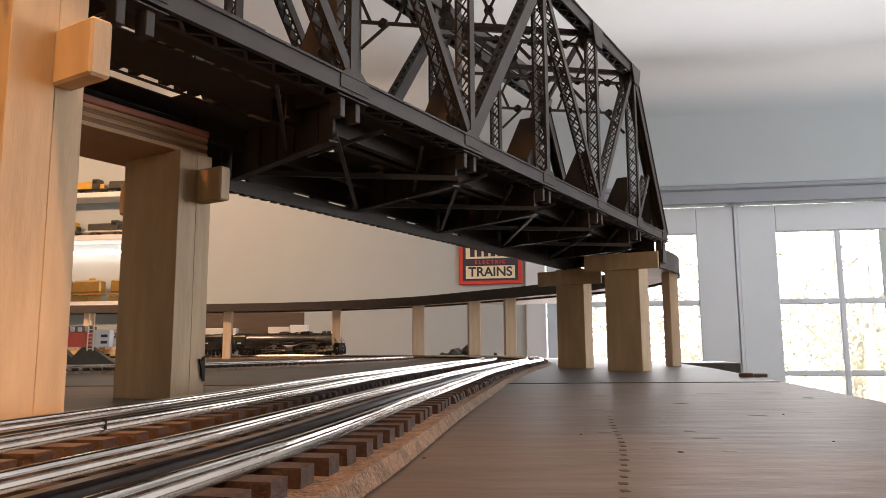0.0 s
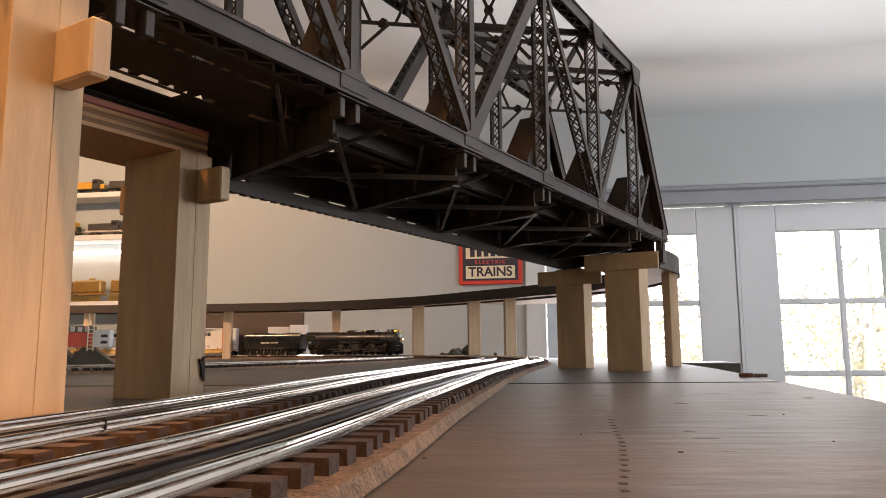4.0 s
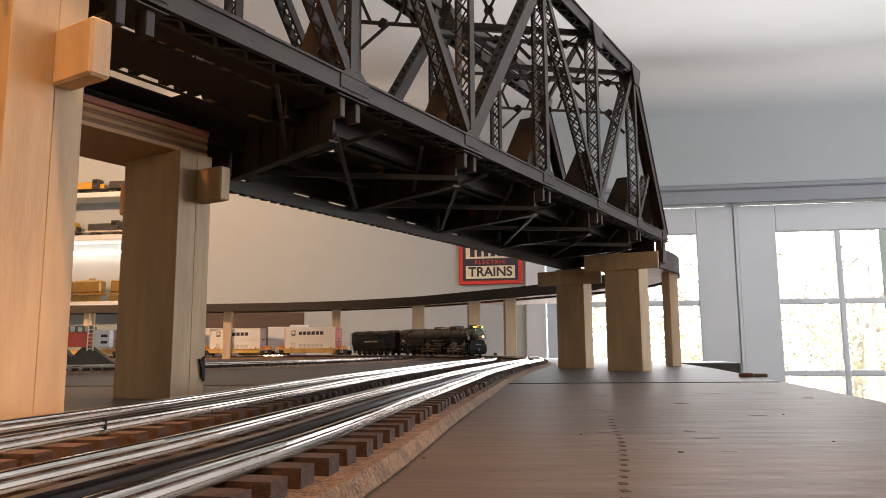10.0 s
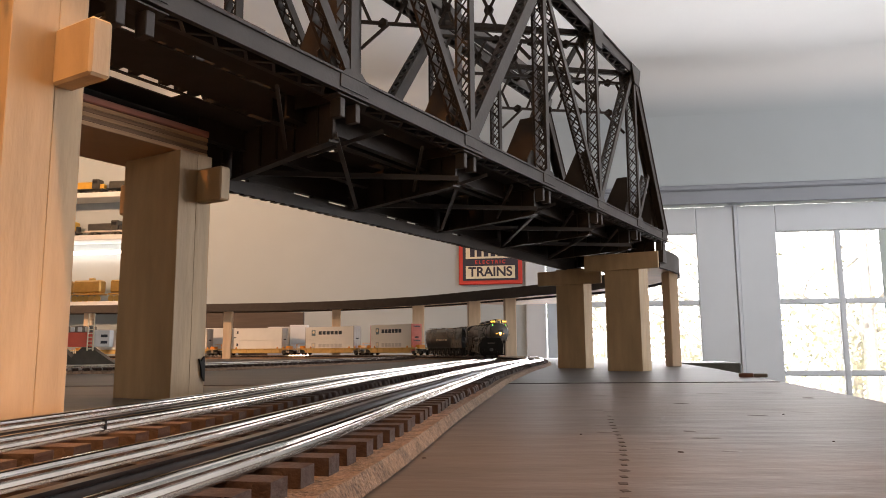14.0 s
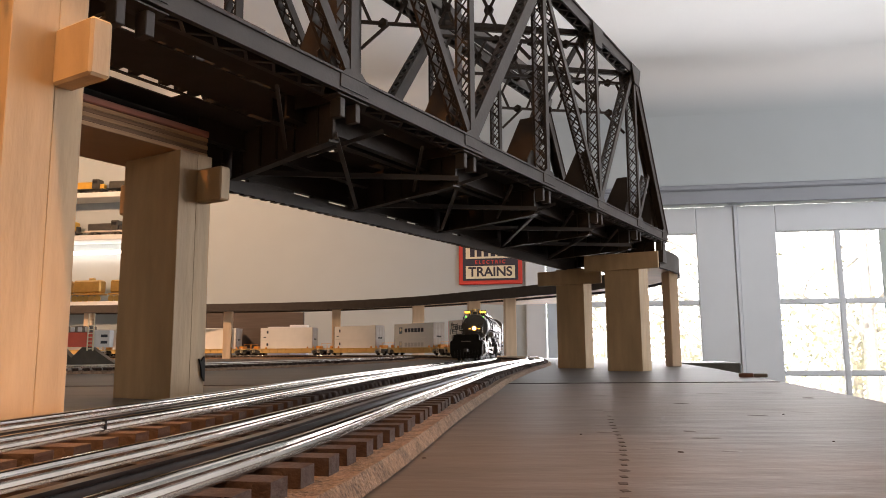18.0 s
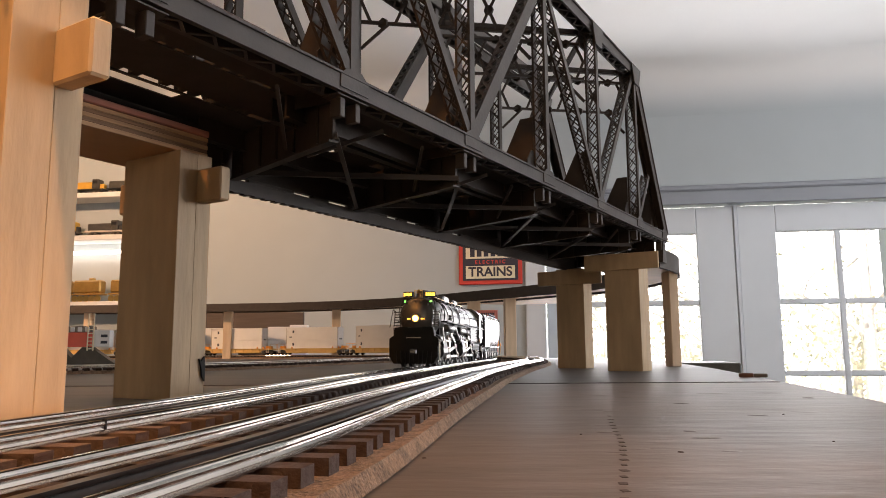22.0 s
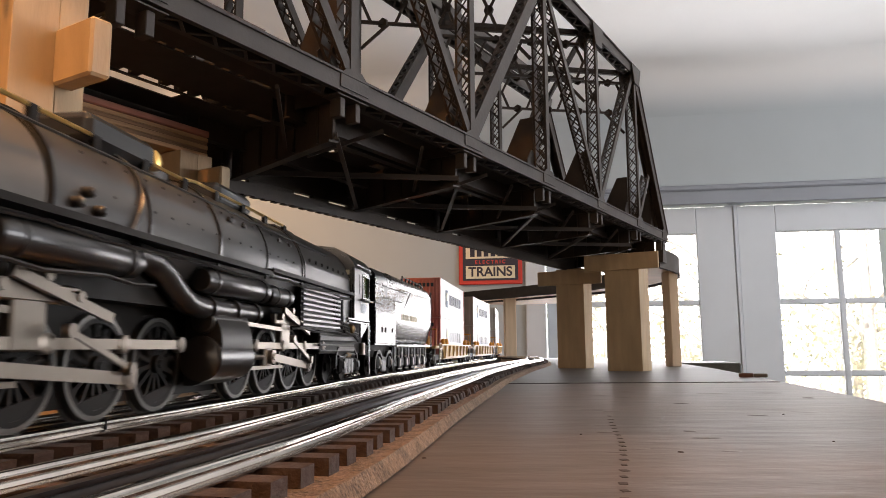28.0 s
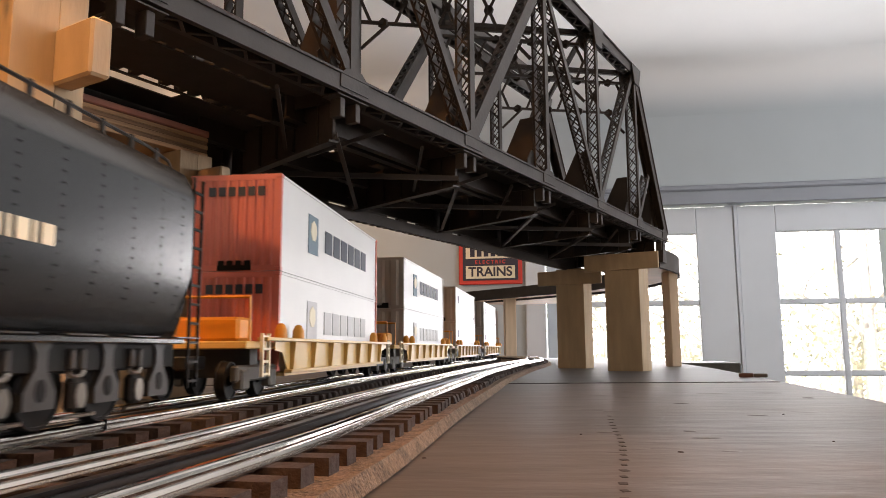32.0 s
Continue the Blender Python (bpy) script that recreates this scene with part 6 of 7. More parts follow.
            part("journal_cover", bm, M_STEEL, j, "bright journal cover")
        for k in range(9):
            bm = B()
            z = 5.0 + k * 0.95
            fbox(bm, s * 5.2 - 0.2, s * 5.2 + 0.1, 83.35, 83.75, z, z + 0.25, 0, Yt)
            P("front_step", bm, M_MATTE)
        # rear ladder and top handrail
        for u in (129.7, 131.0):
            bm = B()
            beam(bm, (s * 5.15 * FT, Yt(u), 1.4 * FT), (s * 5.15 * FT, Yt(u), 14.2 * FT), 0.15 * FT, 0.15 * FT, (0, 1, 0))
            P("ladder_rail", bm, M_MATTE)
        for k in range(11):
            bm = B()
            z = 1.8 + k * 1.15
            beam(bm, (s * 5.15 * FT, Yt(129.7), z * FT), (s * 5.15 * FT, Yt(131.0), z * FT), 0.14 * FT, 0.14 * FT)
            P("ladder_rung", bm, M_WHEEL)
        bm = B()
        pipe(bm, [(s * 3.9 * FT, Yt(u), z * FT) for u, z in ((108, 14.8), (109, 15.2), (115, 15.25), (121, 15.25), (126, 15.25), (128.6, 15.0), (129.8, 14.0))], 0.10 * FT, 6)
        P("top_handrail", bm, M_BLACK)
        for u in (109, 112, 115, 118, 121, 124, 127):
            bm = B()
            rod(bm, (s * 3.9 * FT, Yt(u), 14.5 * FT), (s * 3.9 * FT, Yt(u), 15.4 * FT), 0.16 * FT, 6)
            P("stanchion", bm, M_BLACK)
    bm = B()
    fbox(bm, -4.0, 4.0, 84, 129, 2.6, 4.2, 0, Yt)
    P("underframe", bm, M_MATTE)
    bm = B()
    fbox(bm, -1.5, 1.5, 112, 116, 14.8, 15.3, 0.1, Yt)
    P("water_hatch", bm, M_BLACK)
    for u in (89.3, 95.2, 102.2, 107.7, 113.2, 118.7, 124.2):
        wheel_pair(te, Yt(u), 1.75 * FT, 9, "tender_wheel", "small dark wheel")
    MOVERS.append((te, 90 * FT, 124 * FT))


build_tender()


# ---- well cars ----
def container(parent, z0, body, end, ribs, style):
    """A box with corner posts, rails, ribbed ends and printed bars."""
    L, W, H = 40 * FT, 4.0 * FT, 8.4 * FT
    z0 *= FT
    bm = B()
    box(bm, (-W + 0.0007, -L + 0.0007, z0 + 0.0005), (W - 0.0007, -0.0007, z0 + H - 0.0005))
    c = part("container", bm, body, parent)
    for x in (-W + 0.0011, W - 0.0011):
        for y in (-0.0011, -L + 0.0011):
            bm = B()
            box(bm, (x - 0.0013, y - 0.0013, z0), (x + 0.0013, y + 0.0013, z0 + H))
            for z in (z0, z0 + H - 0.0022):
                box(bm, (x - 0.0017, y - 0.0018, z), (x + 0.0017, y + 0.0018, z + 0.0022), 0.0003)
            part("corner_post", bm, end, c)
        for z, h in ((z0, 0.0030), (z0 + H - 0.0014, 0.0014)):
            bm = B()
            box(bm, (x - 0.0009, -L + 0.002, z), (x + 0.0009, -0.002, z + h))
            part("side_rail", bm, body, c)
    for y, s in ((-0.0004, 1), (-L + 0.0004, -1)):
        n = 9 if ribs else 3
        for k in range(n):
            x = -W + 0.0032 + (2 * W - 0.0064) * (k + 0.5) / n
            w = 0.0019 if ribs else 0.006
            bm = B()
            prism(bm, [(x - w, y - 0.0002 * s), (x + w, y - 0.0002 * s), (x + w * 0.45, y + 0.0009 * s), (x - w * 0.45, y + 0.0009 * s)], z0 + 0.0032, z0 + H - 0.0032, Matrix(((1, 0, 0, 0), (0, 0, 1, 0), (0, 1, 0, 0), (0, 0, 0, 1))))
            part("end_rib", tidy(bm), end, c)
        bm = B()
        box(bm, (-W + 0.0024, y - 0.0004, z0 + 0.0005), (W - 0.0024, y, z0 + H - 0.0005))
        part("end_panel", bm, end, c)
        for za, zb in ((z0, z0 + 0.003), (z0 + H - 0.003, z0 + H)):
            bm = B()
            box(bm, (-W + 0.0024, y - 0.0006, za), (W - 0.0024, y + 0.0006, zb))
            part("end_beam", bm, end, c)
        # black plate laid on the end for the shade in a recess
        if z0 > 0.04:
            bm = B()
            box(bm, (-1.5 * FT, y + s * 0.0001, z0 + 0.0003), (1.5 * FT, y + s * 0.0009, z0 + 0.9 * FT))
            part("lift_pocket", bm, M_MATTE, c, "black plate standing in for a dark recess in the end beam")
        if ribs:
            for k in range(6):
                x = -2.6 + k * 0.88
                bm = B()
                box(bm, (x * FT, y + s * 0.0009, z0 + 6.5 * FT), ((x + 0.62) * FT, y + s * 0.0012, z0 + 7.3 * FT))
                part("lettering_bar", bm, M_DARKPRINT, c)
    for s in (-1, 1):
        x = s * (W - 0.0004)
        if style == "name":
            bm = B()
            f = lambda v: v if s < 0 else -43 - v
            box(bm, (x - 0.0002, min(f(-11.5), f(-8.3)) * FT, z0 + 2.6 * FT), (x + 0.0002, max(f(-11.5), f(-8.3)) * FT, z0 + 6.4 * FT))
            lg = part("logo_panel", bm, M_BLUEPRINT if z0 > 0.04 else M_SLATEPRINT, c, "blue grey printed square" if z0 > 0.04 else "printed square paled for glare")
            bm = B()
            lathe(bm, [(0, 1.05 * FT), (0.0003, 1.05 * FT)], Matrix.Translation((x + s * 0.0002, f(-9.9) * FT, z0 + 4.9 * FT)) @ pose(0, 0, 0, 0, s * 90, 0), 7)
            part("logo_star", bm, M_CREAMPRINT, lg)
            for k in range(6):
                y = -(14.2 + k * 3.3)
                bm = B()
                box(bm, (x - 0.0002, min(f(y - 2.6), f(y)) * FT, z0 + 3.3 * FT), (x + 0.0002, max(f(y - 2.6), f(y)) * FT, z0 + 5.6 * FT))
                part("lettering_bar", bm, M_DARKPRINT if z0 > 0.04 else M_SLATEPRINT, c)
        elif style == "mark":
            bm = B()
            f = lambda v: v if s < 0 else -40 - v
            box(bm, (x - 0.0002, min(f(-6.2), f(-4.9)) * FT, z0 + 4.6 * FT), (x + 0.0002, max(f(-6.2), f(-4.9)) * FT, z0 + 6.4 * FT))
            part("logo_mark", bm, M_DARKPRINT, c)
            bm = B()
            box(bm, (x - 0.0002, -37.5 * FT, z0 + 1.6 * FT), (x + 0.0002, -35.5 * FT, z0 + 2.3 * FT))
            part("lettering_bar", bm, M_DARKPRINT, c)
        else:
            for k in range(3):
                bm = B()
                y = -(9 + k * 4.6)
                box(bm, (x - 0.0002, (y - 3.2) * FT, z0 + 3.4 * FT), (x + 0.0002, y * FT, z0 + 5.4 * FT))
                part("lettering_bar", bm, M_CREAMPRINT, c)
    return c


def well_car(style, body, end, ribs, label):
    car = thing("well_car", pose(0, 0, 0), label, "train car", "well cars of the train")
    P = lambda name, bm, mat=M_YELLOW, lab="", smooth=False: part(name, tidy(bm), mat, car, lab, smooth)
    Z0, Z1 = 1.7, 4.6
    for s in (-1, 1):
        x = s * 4.75
        bm = B()
        fb = lambda x0, x1, y0, y1, z0, z1, bv=0.0: box(bm, (min(x0, x1) * FT, min(y0, y1) * FT, z0 * FT), (max(x0, x1) * FT, max(y0, y1) * FT, z1 * FT), bv * FT)
        fb(x - 0.45, x + 0.45, 5.5, -45.5, Z1 - 0.28, Z1, 0.06)
        P("top_sill", bm)
        bm = B()
        fb(x - 0.35, x + 0.35, -0.5, -39.5, Z0, Z0 + 0.3, 0.05)
        P("bottom_sill", bm)
        bm = B()
        prism(bm, [(-a * FT, b * FT) for a, b in ((2.4, Z1 - 0.3), (2.4, 3.6), (0.6, 3.4), (-1.0, Z0), (-39.0, Z0), (-40.6, 3.4), (-42.4, 3.6), (-42.4, Z1 - 0.3))], x * FT - s * 0.0010 - 0.0004, x * FT - s * 0.0010 + 0.0004, Matrix(((0, 1, 0, 0), (-1, 0, 0, 0), (0, 0, 1, 0), (0, 0, 0, 1))))
        P("side_plate", bm)
        for k in range(7):
            y = -1.6 - k * 6.12
            bm = B()
            prism(bm, [((x + s * a) * FT, b * FT) for a, b in ((-0.12, Z0 + 0.3), (0.22, Z0 + 0.3), (0.42, Z1 - 0.28), (-0.12, Z1 - 0.28))], (y - 0.28) * FT, (y + 0.28) * FT)
            P("side_post", bm)
        for y in (-3.2, -34.8, 1.4, -41.4):
            bm = B()
            lathe(bm, [(0, 0.55 * FT), (0.7 * FT, 0.5 * FT), (1.1 * FT, 0.3 * FT), (1.2 * FT, 0.1 * FT)], Matrix.Translation((x * FT, y * FT, Z1 * FT)), 10)
            P("locking_cone", bm, M_ORANGE, "orange corner lock", True)
        for y in (4.9, -44.9):
            bm = B()
            for dy in (-0.7, 0.7):
                beam(bm, (x * FT, (y + dy) * FT, 1.6 * FT), (x * FT, (y + dy) * FT, 4.9 * FT), 0.25 * FT, 0.25 * FT, (0, 1, 0))
            for k in range(4):
                z = 1.8 + k * 0.95
                beam(bm, (x * FT, (y - 0.7) * FT, z * FT), (x * FT, (y + 0.7) * FT, z * FT), 0.18 * FT, 0.18 * FT)
            P("end_ladder", bm, M_CREAMPRINT, "pale end ladder")
    bm = B()
    box(bm, (-4.3 * FT, -39 * FT, 1.45 * FT), (4.3 * FT, -1 * FT, 1.75 * FT))
    P("well_floor", bm)
    for y, d in ((4.0, 1), (-44.0, -1)):
        bm = B()
        box(bm, (-4.3 * FT, (y - 3.6) * FT, 3.7 * FT), (4.3 * FT, (y + 3.6) * FT, 4.3 * FT), 0.1 * FT)
        P("end_platform", bm, M_YELLOW)
        bm = B()
        box(bm, (-2.6 * FT, (y - 2.0) * FT, 4.3 * FT), (2.6 * FT, (y + 1.0) * FT, 6.2 * FT), 0.25 * FT)
        P("brake_housing", bm, M_ORANGE, "orange brake housing")
        bm = B()
        yy = (y + d * 2.8) * FT
        pipe(bm, [(-4.2 * FT, yy, 4.3 * FT), (-4.2 * FT, yy, 7.6 * FT), (4.2 * FT, yy, 7.6 * FT), (4.2 * FT, yy, 4.3 * FT)], 0.14 * FT, 6)
        P("end_railing", bm, M_ORANGE, "orange end railing")
        bm = B()
        for sx in (-1, 1):
            box(bm, ((sx * 3.6 - 0.3) * FT, (y - 4.2) * FT, 1.3 * FT), ((sx * 3.6 + 0.3) * FT, (y + 4.2) * FT, 2.5 * FT), 0.15 * FT)
            for dy in (-2.9, 2.9):
                box(bm, ((sx * 3.7 - 0.4) * FT, (y + dy - 0.75) * FT, 0.7 * FT), ((sx * 3.7 + 0.4) * FT, (y + dy + 0.75) * FT, 2.2 * FT), 0.15 * FT)
        box(bm, (-3.5 * FT, (y - 0.8) * FT, 1.5 * FT), (3.5 * FT, (y + 0.8) * FT, 3.7 * FT))
        P("truck_frame", bm, M_OLIVE, "dark cast truck frame")
        for dy in (-2.9, 2.9):
            wheel_pair(car, (y + dy) * FT, 1.4 * FT, 9, "car_wheel", "small dark wheel")
        bm = B()
        box(bm, (-0.5 * FT, (y + d * 3.6 - 1.6) * FT, 2.2 * FT), (0.5 * FT, (y + d * 3.6 + 1.6) * FT, 3.2 * FT), 0.1 * FT)
        P("coupler", bm, M_BLACK)
    if style == "block":
        container(car, 1.85, M_GREYPAINT, M_TANPAINT, False, "mark")
    else:
        container(car, 1.85, body, end, ribs, style)
    container(car, 10.3, body, end, ribs, style)
    return car


CAR_U0, CAR_PITCH = 146.0, 59.0
RED_CAR = well_car("name", M_GREYPAINT, M_REDPAINT, True, "yellow well car with stacked pale grey containers with red ends")
GREY_CAR = well_car("name", M_GREYPAINT, M_TANPAINT, False, "yellow well car with stacked pale grey lettered containers")
MARK_CAR = well_car("mark", M_GREYPAINT, M_TANPAINT, False, "yellow well car with stacked white containers with a small mark")
DARK_CAR = well_car("block", M_OLIVE, M_OLIVE, True, "yellow well car with a black container on a white one")
ORDER = [RED_CAR, GREY_CAR] + [MARK_CAR] * 4 + [DARK_CAR] + [MARK_CAR, DARK_CAR]
used = set()
for k, proto in enumerate(ORDER):
    car = proto if proto.name not in used else copy_thing(proto, pose(0, 0, 0))
    used.add(proto.name)
    u = CAR_U0 + CAR_PITCH * k
    MOVERS.append((car, u * FT, (u + 40) * FT))
# ---- shelves and models along the back wall ----
def wallbox(x0, x1, y0, y1, z0, z1, bevel=0.0):
    bm = B()
    box(bm, (x0, y0, z0), (x1, y1, z1), bevel)
    return bm


for z in (0.950, 0.702, 0.322):
    solo("wall_shelf", wallbox(-3.1, -1.55, -0.16, -0.002, z - 0.030, z, 0.003), M_SHELF, WALL_M, "white painted wall shelf carrying model trains", "shelf", "shelves on the back wall")
M_LED = material("white_shelf_light", (1, 1, 1), 0.5, emit=(1.0, 0.93, 0.82), strength=5)
solo("shelf_light", wallbox(-3.0, -1.6, -0.05, -0.02, 0.608, 0.626, 0.003), M_LED, WALL_M, "lit white light strip above the lowest shelf", "light")


def shelf_diesel(x, z, length, hood, cab, frame, label):
    d = thing("model_diesel", WALL_M @ pose(x, -0.09, z), label, "model train", "models on the shelves")
    bm = B()
    box(bm, (0, -0.03, 0.022), (length, 0.03, 0.032), 0.002)
    part("frame", bm, frame, d)
    bm = B()
    box(bm, (0.01, -0.018, 0.032), (length * 0.66, 0.018, 0.075), 0.004)
    part("hood", bm, hood, d)
    bm = B()
    box(bm, (length * 0.67, -0.027, 0.032), (length * 0.86, 0.027, 0.09), 0.004)
    c = part("cab", bm, cab, d)
    bm = B()
    box(bm, (length * 0.70, -0.0285, 0.062), (length * 0.83, -0.0275, 0.08))
    part("window", bm, M_BLACK, c)
    bm = B()
    box(bm, (length * 0.865, -0.016, 0.032), (length * 0.99, 0.016, 0.062), 0.004)
    part("nose", bm, hood, d)
    for x0 in (0.12, 0.72):
        bm = B()
        box(bm, (length * x0, -0.024, 0.008), (length * (x0 + 0.2), 0.024, 0.021), 0.003)
        tr = part("truck", bm, M_OLIVE, d)
        for k in (0.02, 0.16):
            bm = B()
            lathe(bm, [(-0.002, 0.009), (0.002, 0.009)], Matrix.Translation((length * (x0 + k), -0.026, 0.0092)) @ pose(0, 0, 0, 90, 0, 0), 12)
            part("wheel", bm, M_STEEL, tr)
    return d


for x, z, ln, hood, cab, fr in ((-2.42, 0.950, 0.20, M_OLIVE, M_DIESELYELLOW, M_BLACK), (-2.20, 0.950, 0.22, M_DIESELYELLOW, M_OLIVE, M_BLACK), (-1.96, 0.950, 0.2, M_OLIVE, M_DIESELYELLOW, M_BLACK),
                                (-2.45, 0.702, 0.22, M_OLIVE, M_TANPAINT, M_TANPAINT), (-2.26, 0.702, 0.13, M_OLIVE, M_DIESELYELLOW, M_OLIVE), (-2.08, 0.702, 0.24, M_GRAPHITE, M_OLIVE, M_TANPAINT)):
    shelf_diesel(x, z, ln, hood, cab, fr, "small dark and yellow model diesel on the shelf")


def shelf_tanker(x, z):
    d = thing("model_tender", WALL_M @ pose(x, -0.09, z), "brass yellow model tank car on the shelf", "model train", "models on the shelves")
    bm = B()
    box(bm, (0, -0.03, 0.052), (0.17, 0.03, 0.125), 0.008)
    part("tank", bm, M_GREENLOCO, d)
    bm = B()
    lathe(bm, [(0, 0.02), (0.012, 0.018), (0.016, 0.004)], Matrix.Translation((0.10, 0, 0.125)), 14)
    part("dome", bm, M_GREENLOCO, d, "", True)
    bm = B()
    box(bm, (-0.01, -0.032, 0.040), (0.18, 0.032, 0.050), 0.002)
    part("frame", bm, M_GREENLOCO, d)
    for k in range(5):
        bm = B()
        lathe(bm, [(-0.003, 0.019), (0.003, 0.019)], Matrix.Translation((0.012 + k * 0.036, -0.028, 0.0192)) @ pose(0, 0, 0, 90, 0, 0), 14)
        part("wheel", bm, M_BRASS, d)


shelf_tanker(-2.33, 0.322)
shelf_tanker(-2.13, 0.322)
shelf_tanker(-1.90, 0.322)

# ---- things on the table behind the tracks ----
bm = B()
box(bm, (-0.27, -0.012, 0.0), (0.27, 0.012, 0.226), 0.002)
solo("backing_board", bm, M_DARKWOOD, pose(-0.97, 3.70, -0.0012), "brown wooden backing board standing behind the tracks", "board")
for x, y, w, h in ((-0.80, 3.60, 0.10, 0.150), (-0.70, 3.585, 0.085, 0.158), (-1.13, 3.62, 0.24, 0.145)):
    bm = B()
    box(bm, (-w / 2, -0.03, 0), (w / 2, 0.03, h), 0.003)
    solo("white_box", bm, M_SHELF, pose(x, y, -0.0012, 0, 0, 4), "plain white cardboard box standing behind the tracks", "box", "boxes behind the tracks")
rnd = random.Random(8)
bm = B()
for _ in range(26):
    x, y = rnd.gauss(0, 0.055), rnd.gauss(0, 0.02)
    r = rnd.uniform(0.012, 0.026)
    vs = bmesh.ops.create_icosphere(bm, subdivisions=1, radius=r)["verts"]
    bmesh.ops.transform(bm, matrix=Matrix.Translation((x, y, max(0.004, 0.030 * math.exp(-(x / 0.06) ** 2)))) @ pose(0, 0, 0, rnd.uniform(0, 90), rnd.uniform(0, 90), 0) @ Matrix.Diagonal((1.2, 0.8, 0.7, 1)), verts=vs)
solo("coal_pile", bm, M_OLIVE, pose(0.085, 2.92, -0.0012), "small dark pile of model rock on the table", "rocks")

# signal cabin beside the far track
cab = thing("signal_cabin", pose(-1.03, 2.15, -0.0012, 0, 0, 8), "small red trackside cabin with a pale mast on a dark ramp", "model building")
bm = B()
prism(bm, [(-0.085, 0), (0.085, 0), (0.062, 0.014), (0.012, 0.050), (-0.012, 0.050), (-0.04, 0.02), (-0.07, 0.052)], -0.02, 0.02)
part("ramp", tidy(bm), M_OLIVE, cab, "dark ramp")
bm = B()
box(bm, (-0.052, -0.022, 0.0505), (0.014, 0.018, 0.092), 0.001)
part("wall", bm, M_REDLOCO, cab, "red wall")
bm = B()
box(bm, (0.0145, -0.020, 0.0505), (0.062, 0.018, 0.099), 0.001)
side = part("side_wall", bm, M_SHELF, cab, "white wall")
for z in (0.060, 0.078):
    bm = B()
    box(bm, (0.038, -0.0212, z), (0.056, -0.0202, z + 0.008))
    part("lettering_bar", bm, M_DARKPRINT, side)
for k in range(3):
    bm = B()
    box(bm, (-0.046 + k * 0.020, -0.0235, 0.094), (-0.034 + k * 0.020, -0.0205, 0.108), 0.001)
    part("window", bm, M_SHELF, cab)
bm = B()
box(bm, (-0.054, -0.020, 0.0922), (0.014, 0.018, 0.1100), 0.001)
part("upper_wall", bm, M_GRAPHITE, cab)
bm = B()
for x in (0.004, 0.020):
    rod(bm, (x, -0.027, 0.04), (x, -0.027, 0.146), 0.0018, 6)
for k in range(9):
    rod(bm, (0.004, -0.027, 0.045 + k * 0.011), (0.020, -0.027, 0.045 + k * 0.011), 0.0012, 5)
part("mast", bm, M_CREAMPRINT, cab, "pale ladder mast")

# ---- beyond the table edge ----
bm = B()
box(bm, (-0.22, -0.15, FLOOR_Z), (0.062, 0.15, -0.006), 0.004)
solo("dark_cabinet", bm, M_OLIVE, pose(0.80, 2.25, 0, 0, 0, -9), "dark low cabinet standing beyond the table edge", "cabinet")
bm = B()
box(bm, (-0.011, -0.006, 0), (0.006, 0.006, 0.0050), 0.0008)
blk = thing("wood_block", pose(0.378, 0.925, 0.0006, 0, 0, -20), "small wooden offcut lying on the table edge", "offcut")
part("offcut_end", bm, M_BRIDGE_RUST, blk)
bm = B()
box(bm, (0.0065, -0.006, 0), (0.022, 0.006, 0.0045), 0.0008)
part("dark_offcut", bm, M_OLIVE, blk, "dark stained end")

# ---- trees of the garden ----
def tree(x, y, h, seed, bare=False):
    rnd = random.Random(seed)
    t = thing("garden_tree", pose(x, y, -2.8), "tree with thin foliage outside the doors, paled with painted haze", "tree", "trees of the garden")
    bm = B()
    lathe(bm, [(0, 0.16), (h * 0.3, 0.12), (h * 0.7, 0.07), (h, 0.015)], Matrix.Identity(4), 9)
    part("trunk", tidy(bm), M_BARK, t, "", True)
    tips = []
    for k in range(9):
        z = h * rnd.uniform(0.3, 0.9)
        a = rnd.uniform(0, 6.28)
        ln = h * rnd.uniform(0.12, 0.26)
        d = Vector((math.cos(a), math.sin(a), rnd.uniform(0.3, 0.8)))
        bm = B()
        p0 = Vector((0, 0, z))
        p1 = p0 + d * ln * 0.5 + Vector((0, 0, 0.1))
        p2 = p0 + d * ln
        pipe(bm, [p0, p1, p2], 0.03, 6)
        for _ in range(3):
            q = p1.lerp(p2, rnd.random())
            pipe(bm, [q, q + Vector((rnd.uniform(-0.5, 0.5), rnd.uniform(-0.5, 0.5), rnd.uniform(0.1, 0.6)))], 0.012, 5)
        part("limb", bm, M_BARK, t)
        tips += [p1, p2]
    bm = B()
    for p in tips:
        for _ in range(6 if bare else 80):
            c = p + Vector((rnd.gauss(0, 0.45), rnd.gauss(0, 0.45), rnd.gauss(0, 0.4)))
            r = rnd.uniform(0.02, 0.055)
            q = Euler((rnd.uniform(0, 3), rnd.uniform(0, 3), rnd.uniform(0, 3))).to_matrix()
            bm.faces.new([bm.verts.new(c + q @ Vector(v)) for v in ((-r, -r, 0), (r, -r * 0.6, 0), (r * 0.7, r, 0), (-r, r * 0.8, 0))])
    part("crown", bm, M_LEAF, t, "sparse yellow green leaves")


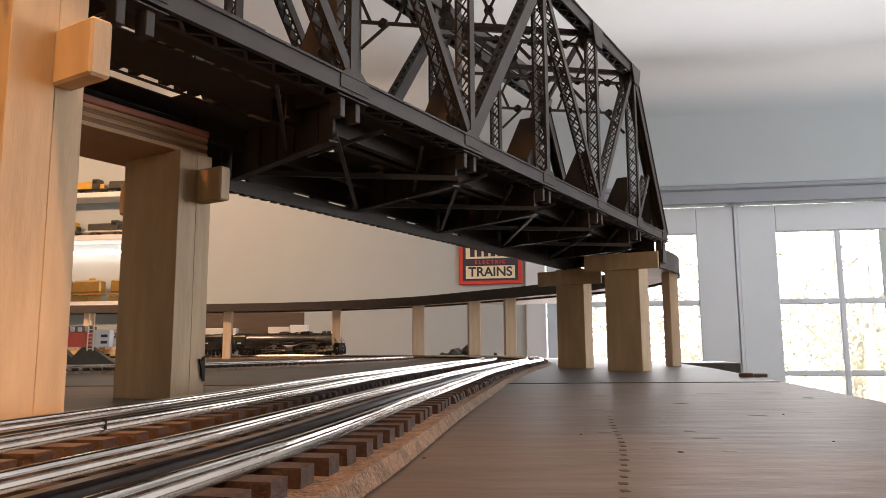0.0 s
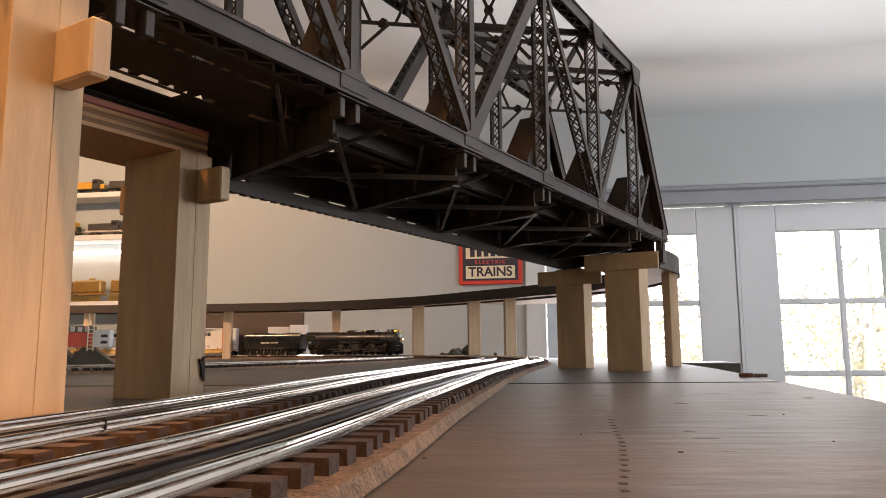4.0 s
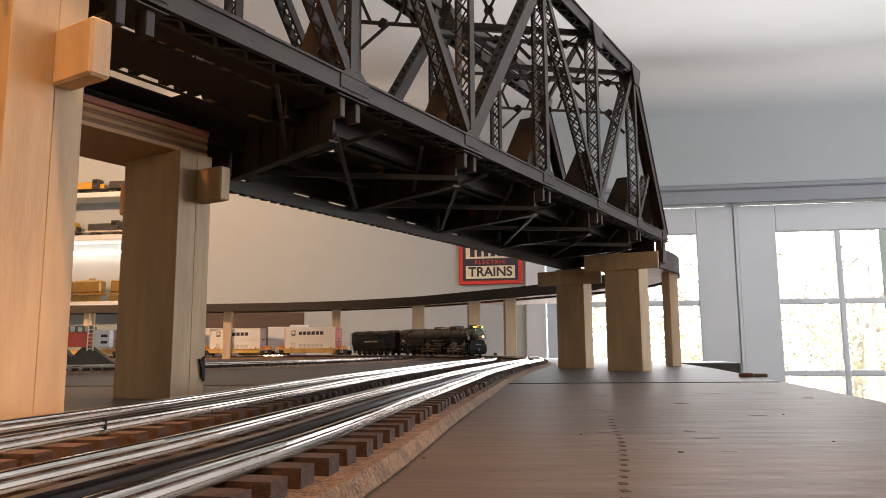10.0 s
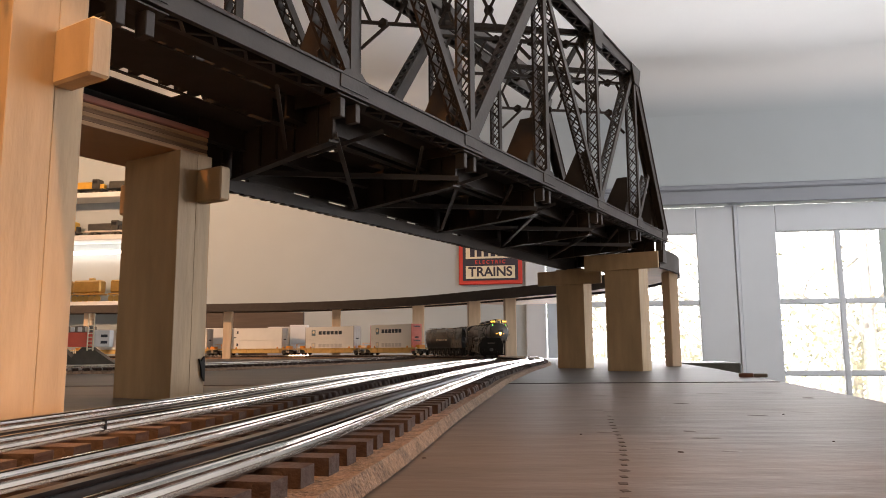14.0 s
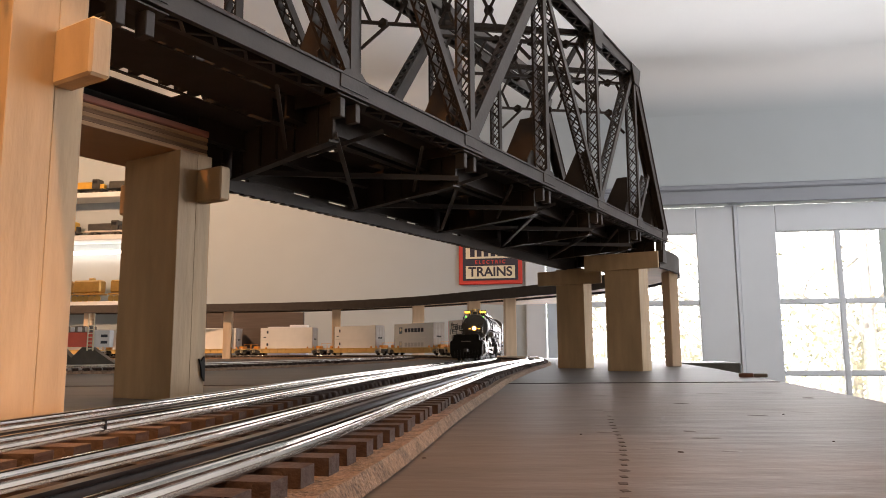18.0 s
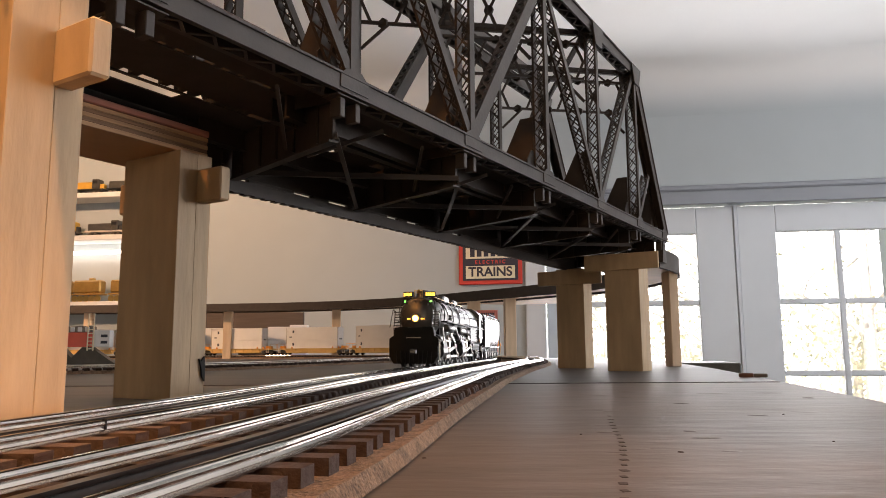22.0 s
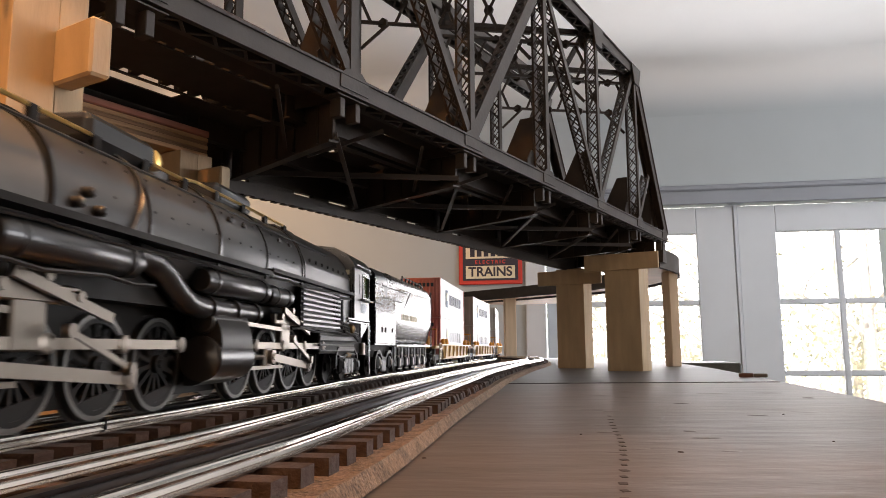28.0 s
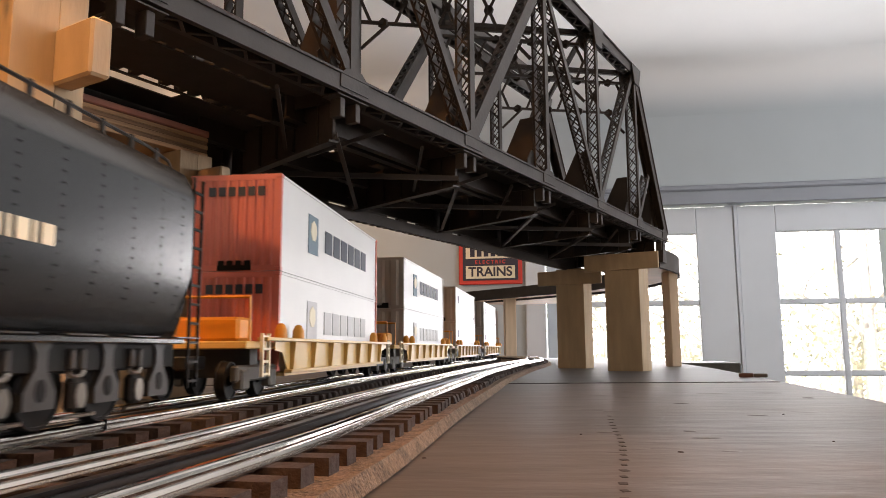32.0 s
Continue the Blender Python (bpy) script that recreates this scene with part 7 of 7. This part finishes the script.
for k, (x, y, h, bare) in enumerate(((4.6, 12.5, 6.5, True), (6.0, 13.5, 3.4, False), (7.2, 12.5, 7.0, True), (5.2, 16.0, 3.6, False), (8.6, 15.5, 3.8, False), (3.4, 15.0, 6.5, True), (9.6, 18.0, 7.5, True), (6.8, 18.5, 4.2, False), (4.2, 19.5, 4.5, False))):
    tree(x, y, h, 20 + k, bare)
track(PATH_A, "three-rail model track of shiny rails on brown ties", 4.9, 7.6)
track(PATH_B, "three-rail model track of shiny rails on dark ties", 5.1, 7.4)
track(PATH_C, "three-rail model track on the table behind the piers", 3.8, 4.9)


def rod_pose(kind, data, a):
    """Where a rod of the running gear stands when its wheels have turned by the angle a."""
    crank = 1.15 * FT
    x, y, z = data[:3]
    py, pz = y + crank * math.sin(a), z + crank * math.cos(a)
    if kind == "side":
        return pose(x, py, pz)
    if kind == "ecc":
        ey, ez = y + 0.62 * FT * math.cos(a), z - 0.62 * FT * math.sin(a)
        tilt = math.asin((data[2] + 1.7 * FT - ez) / data[3])
        return pose(x, ey, ez, math.degrees(tilt), 0, 0)
    length, zc = data[3], data[4]
    tilt = math.asin((pz - zc) / length)
    cy = py + length * math.cos(tilt)
    if kind == "cross":
        return pose(x, cy, zc)
    return pose(x, cy, zc, math.degrees(tilt), 0, 0)


def motions():
    times = [i * 0.4 for i in range(81)]
    for ob, front, rear, *ahead in MOVERS:
        walk(ob, [(t, ride_swung(t, front, rear, ahead[0] if ahead else 0.0)) for t in times])
    s0 = nose_s(0)

    def swing(t):       # the front engine's pose under the boiler
        return ride_swung(t, 45.4 * FT, 63.7 * FT, 25.4 * FT).inverted() @ ride_swung(t, 15.6 * FT, 33.9 * FT, -4.4 * FT)

    walk(FRONT[0], [(t, swing(t)) for t in times])
    fine = [i * 0.1 for i in range(321)]
    finer = [i * 0.08 for i in range(401)]
    for ob, s, r, lead in WHEELS:
        x, y = ob.location.x, ob.location.y
        walk(ob, [(t, (swing(t) if lead else Matrix()) @ pose(x, y, r, -math.degrees((nose_s(t) - s0) / r)) @ pose(0, 0, 0, 0, 0, 0 if s == 1 else 180)) for t in (fine if r > 0.015 else finer)])
    for ob, kind, data in RODS:
        lead = data[1] > Yl(36)
        walk(ob, [(t, (swing(t) if lead else Matrix()) @ rod_pose(kind, data, (nose_s(t) - s0) / (2.83 * FT))) for t in fine])


motions()
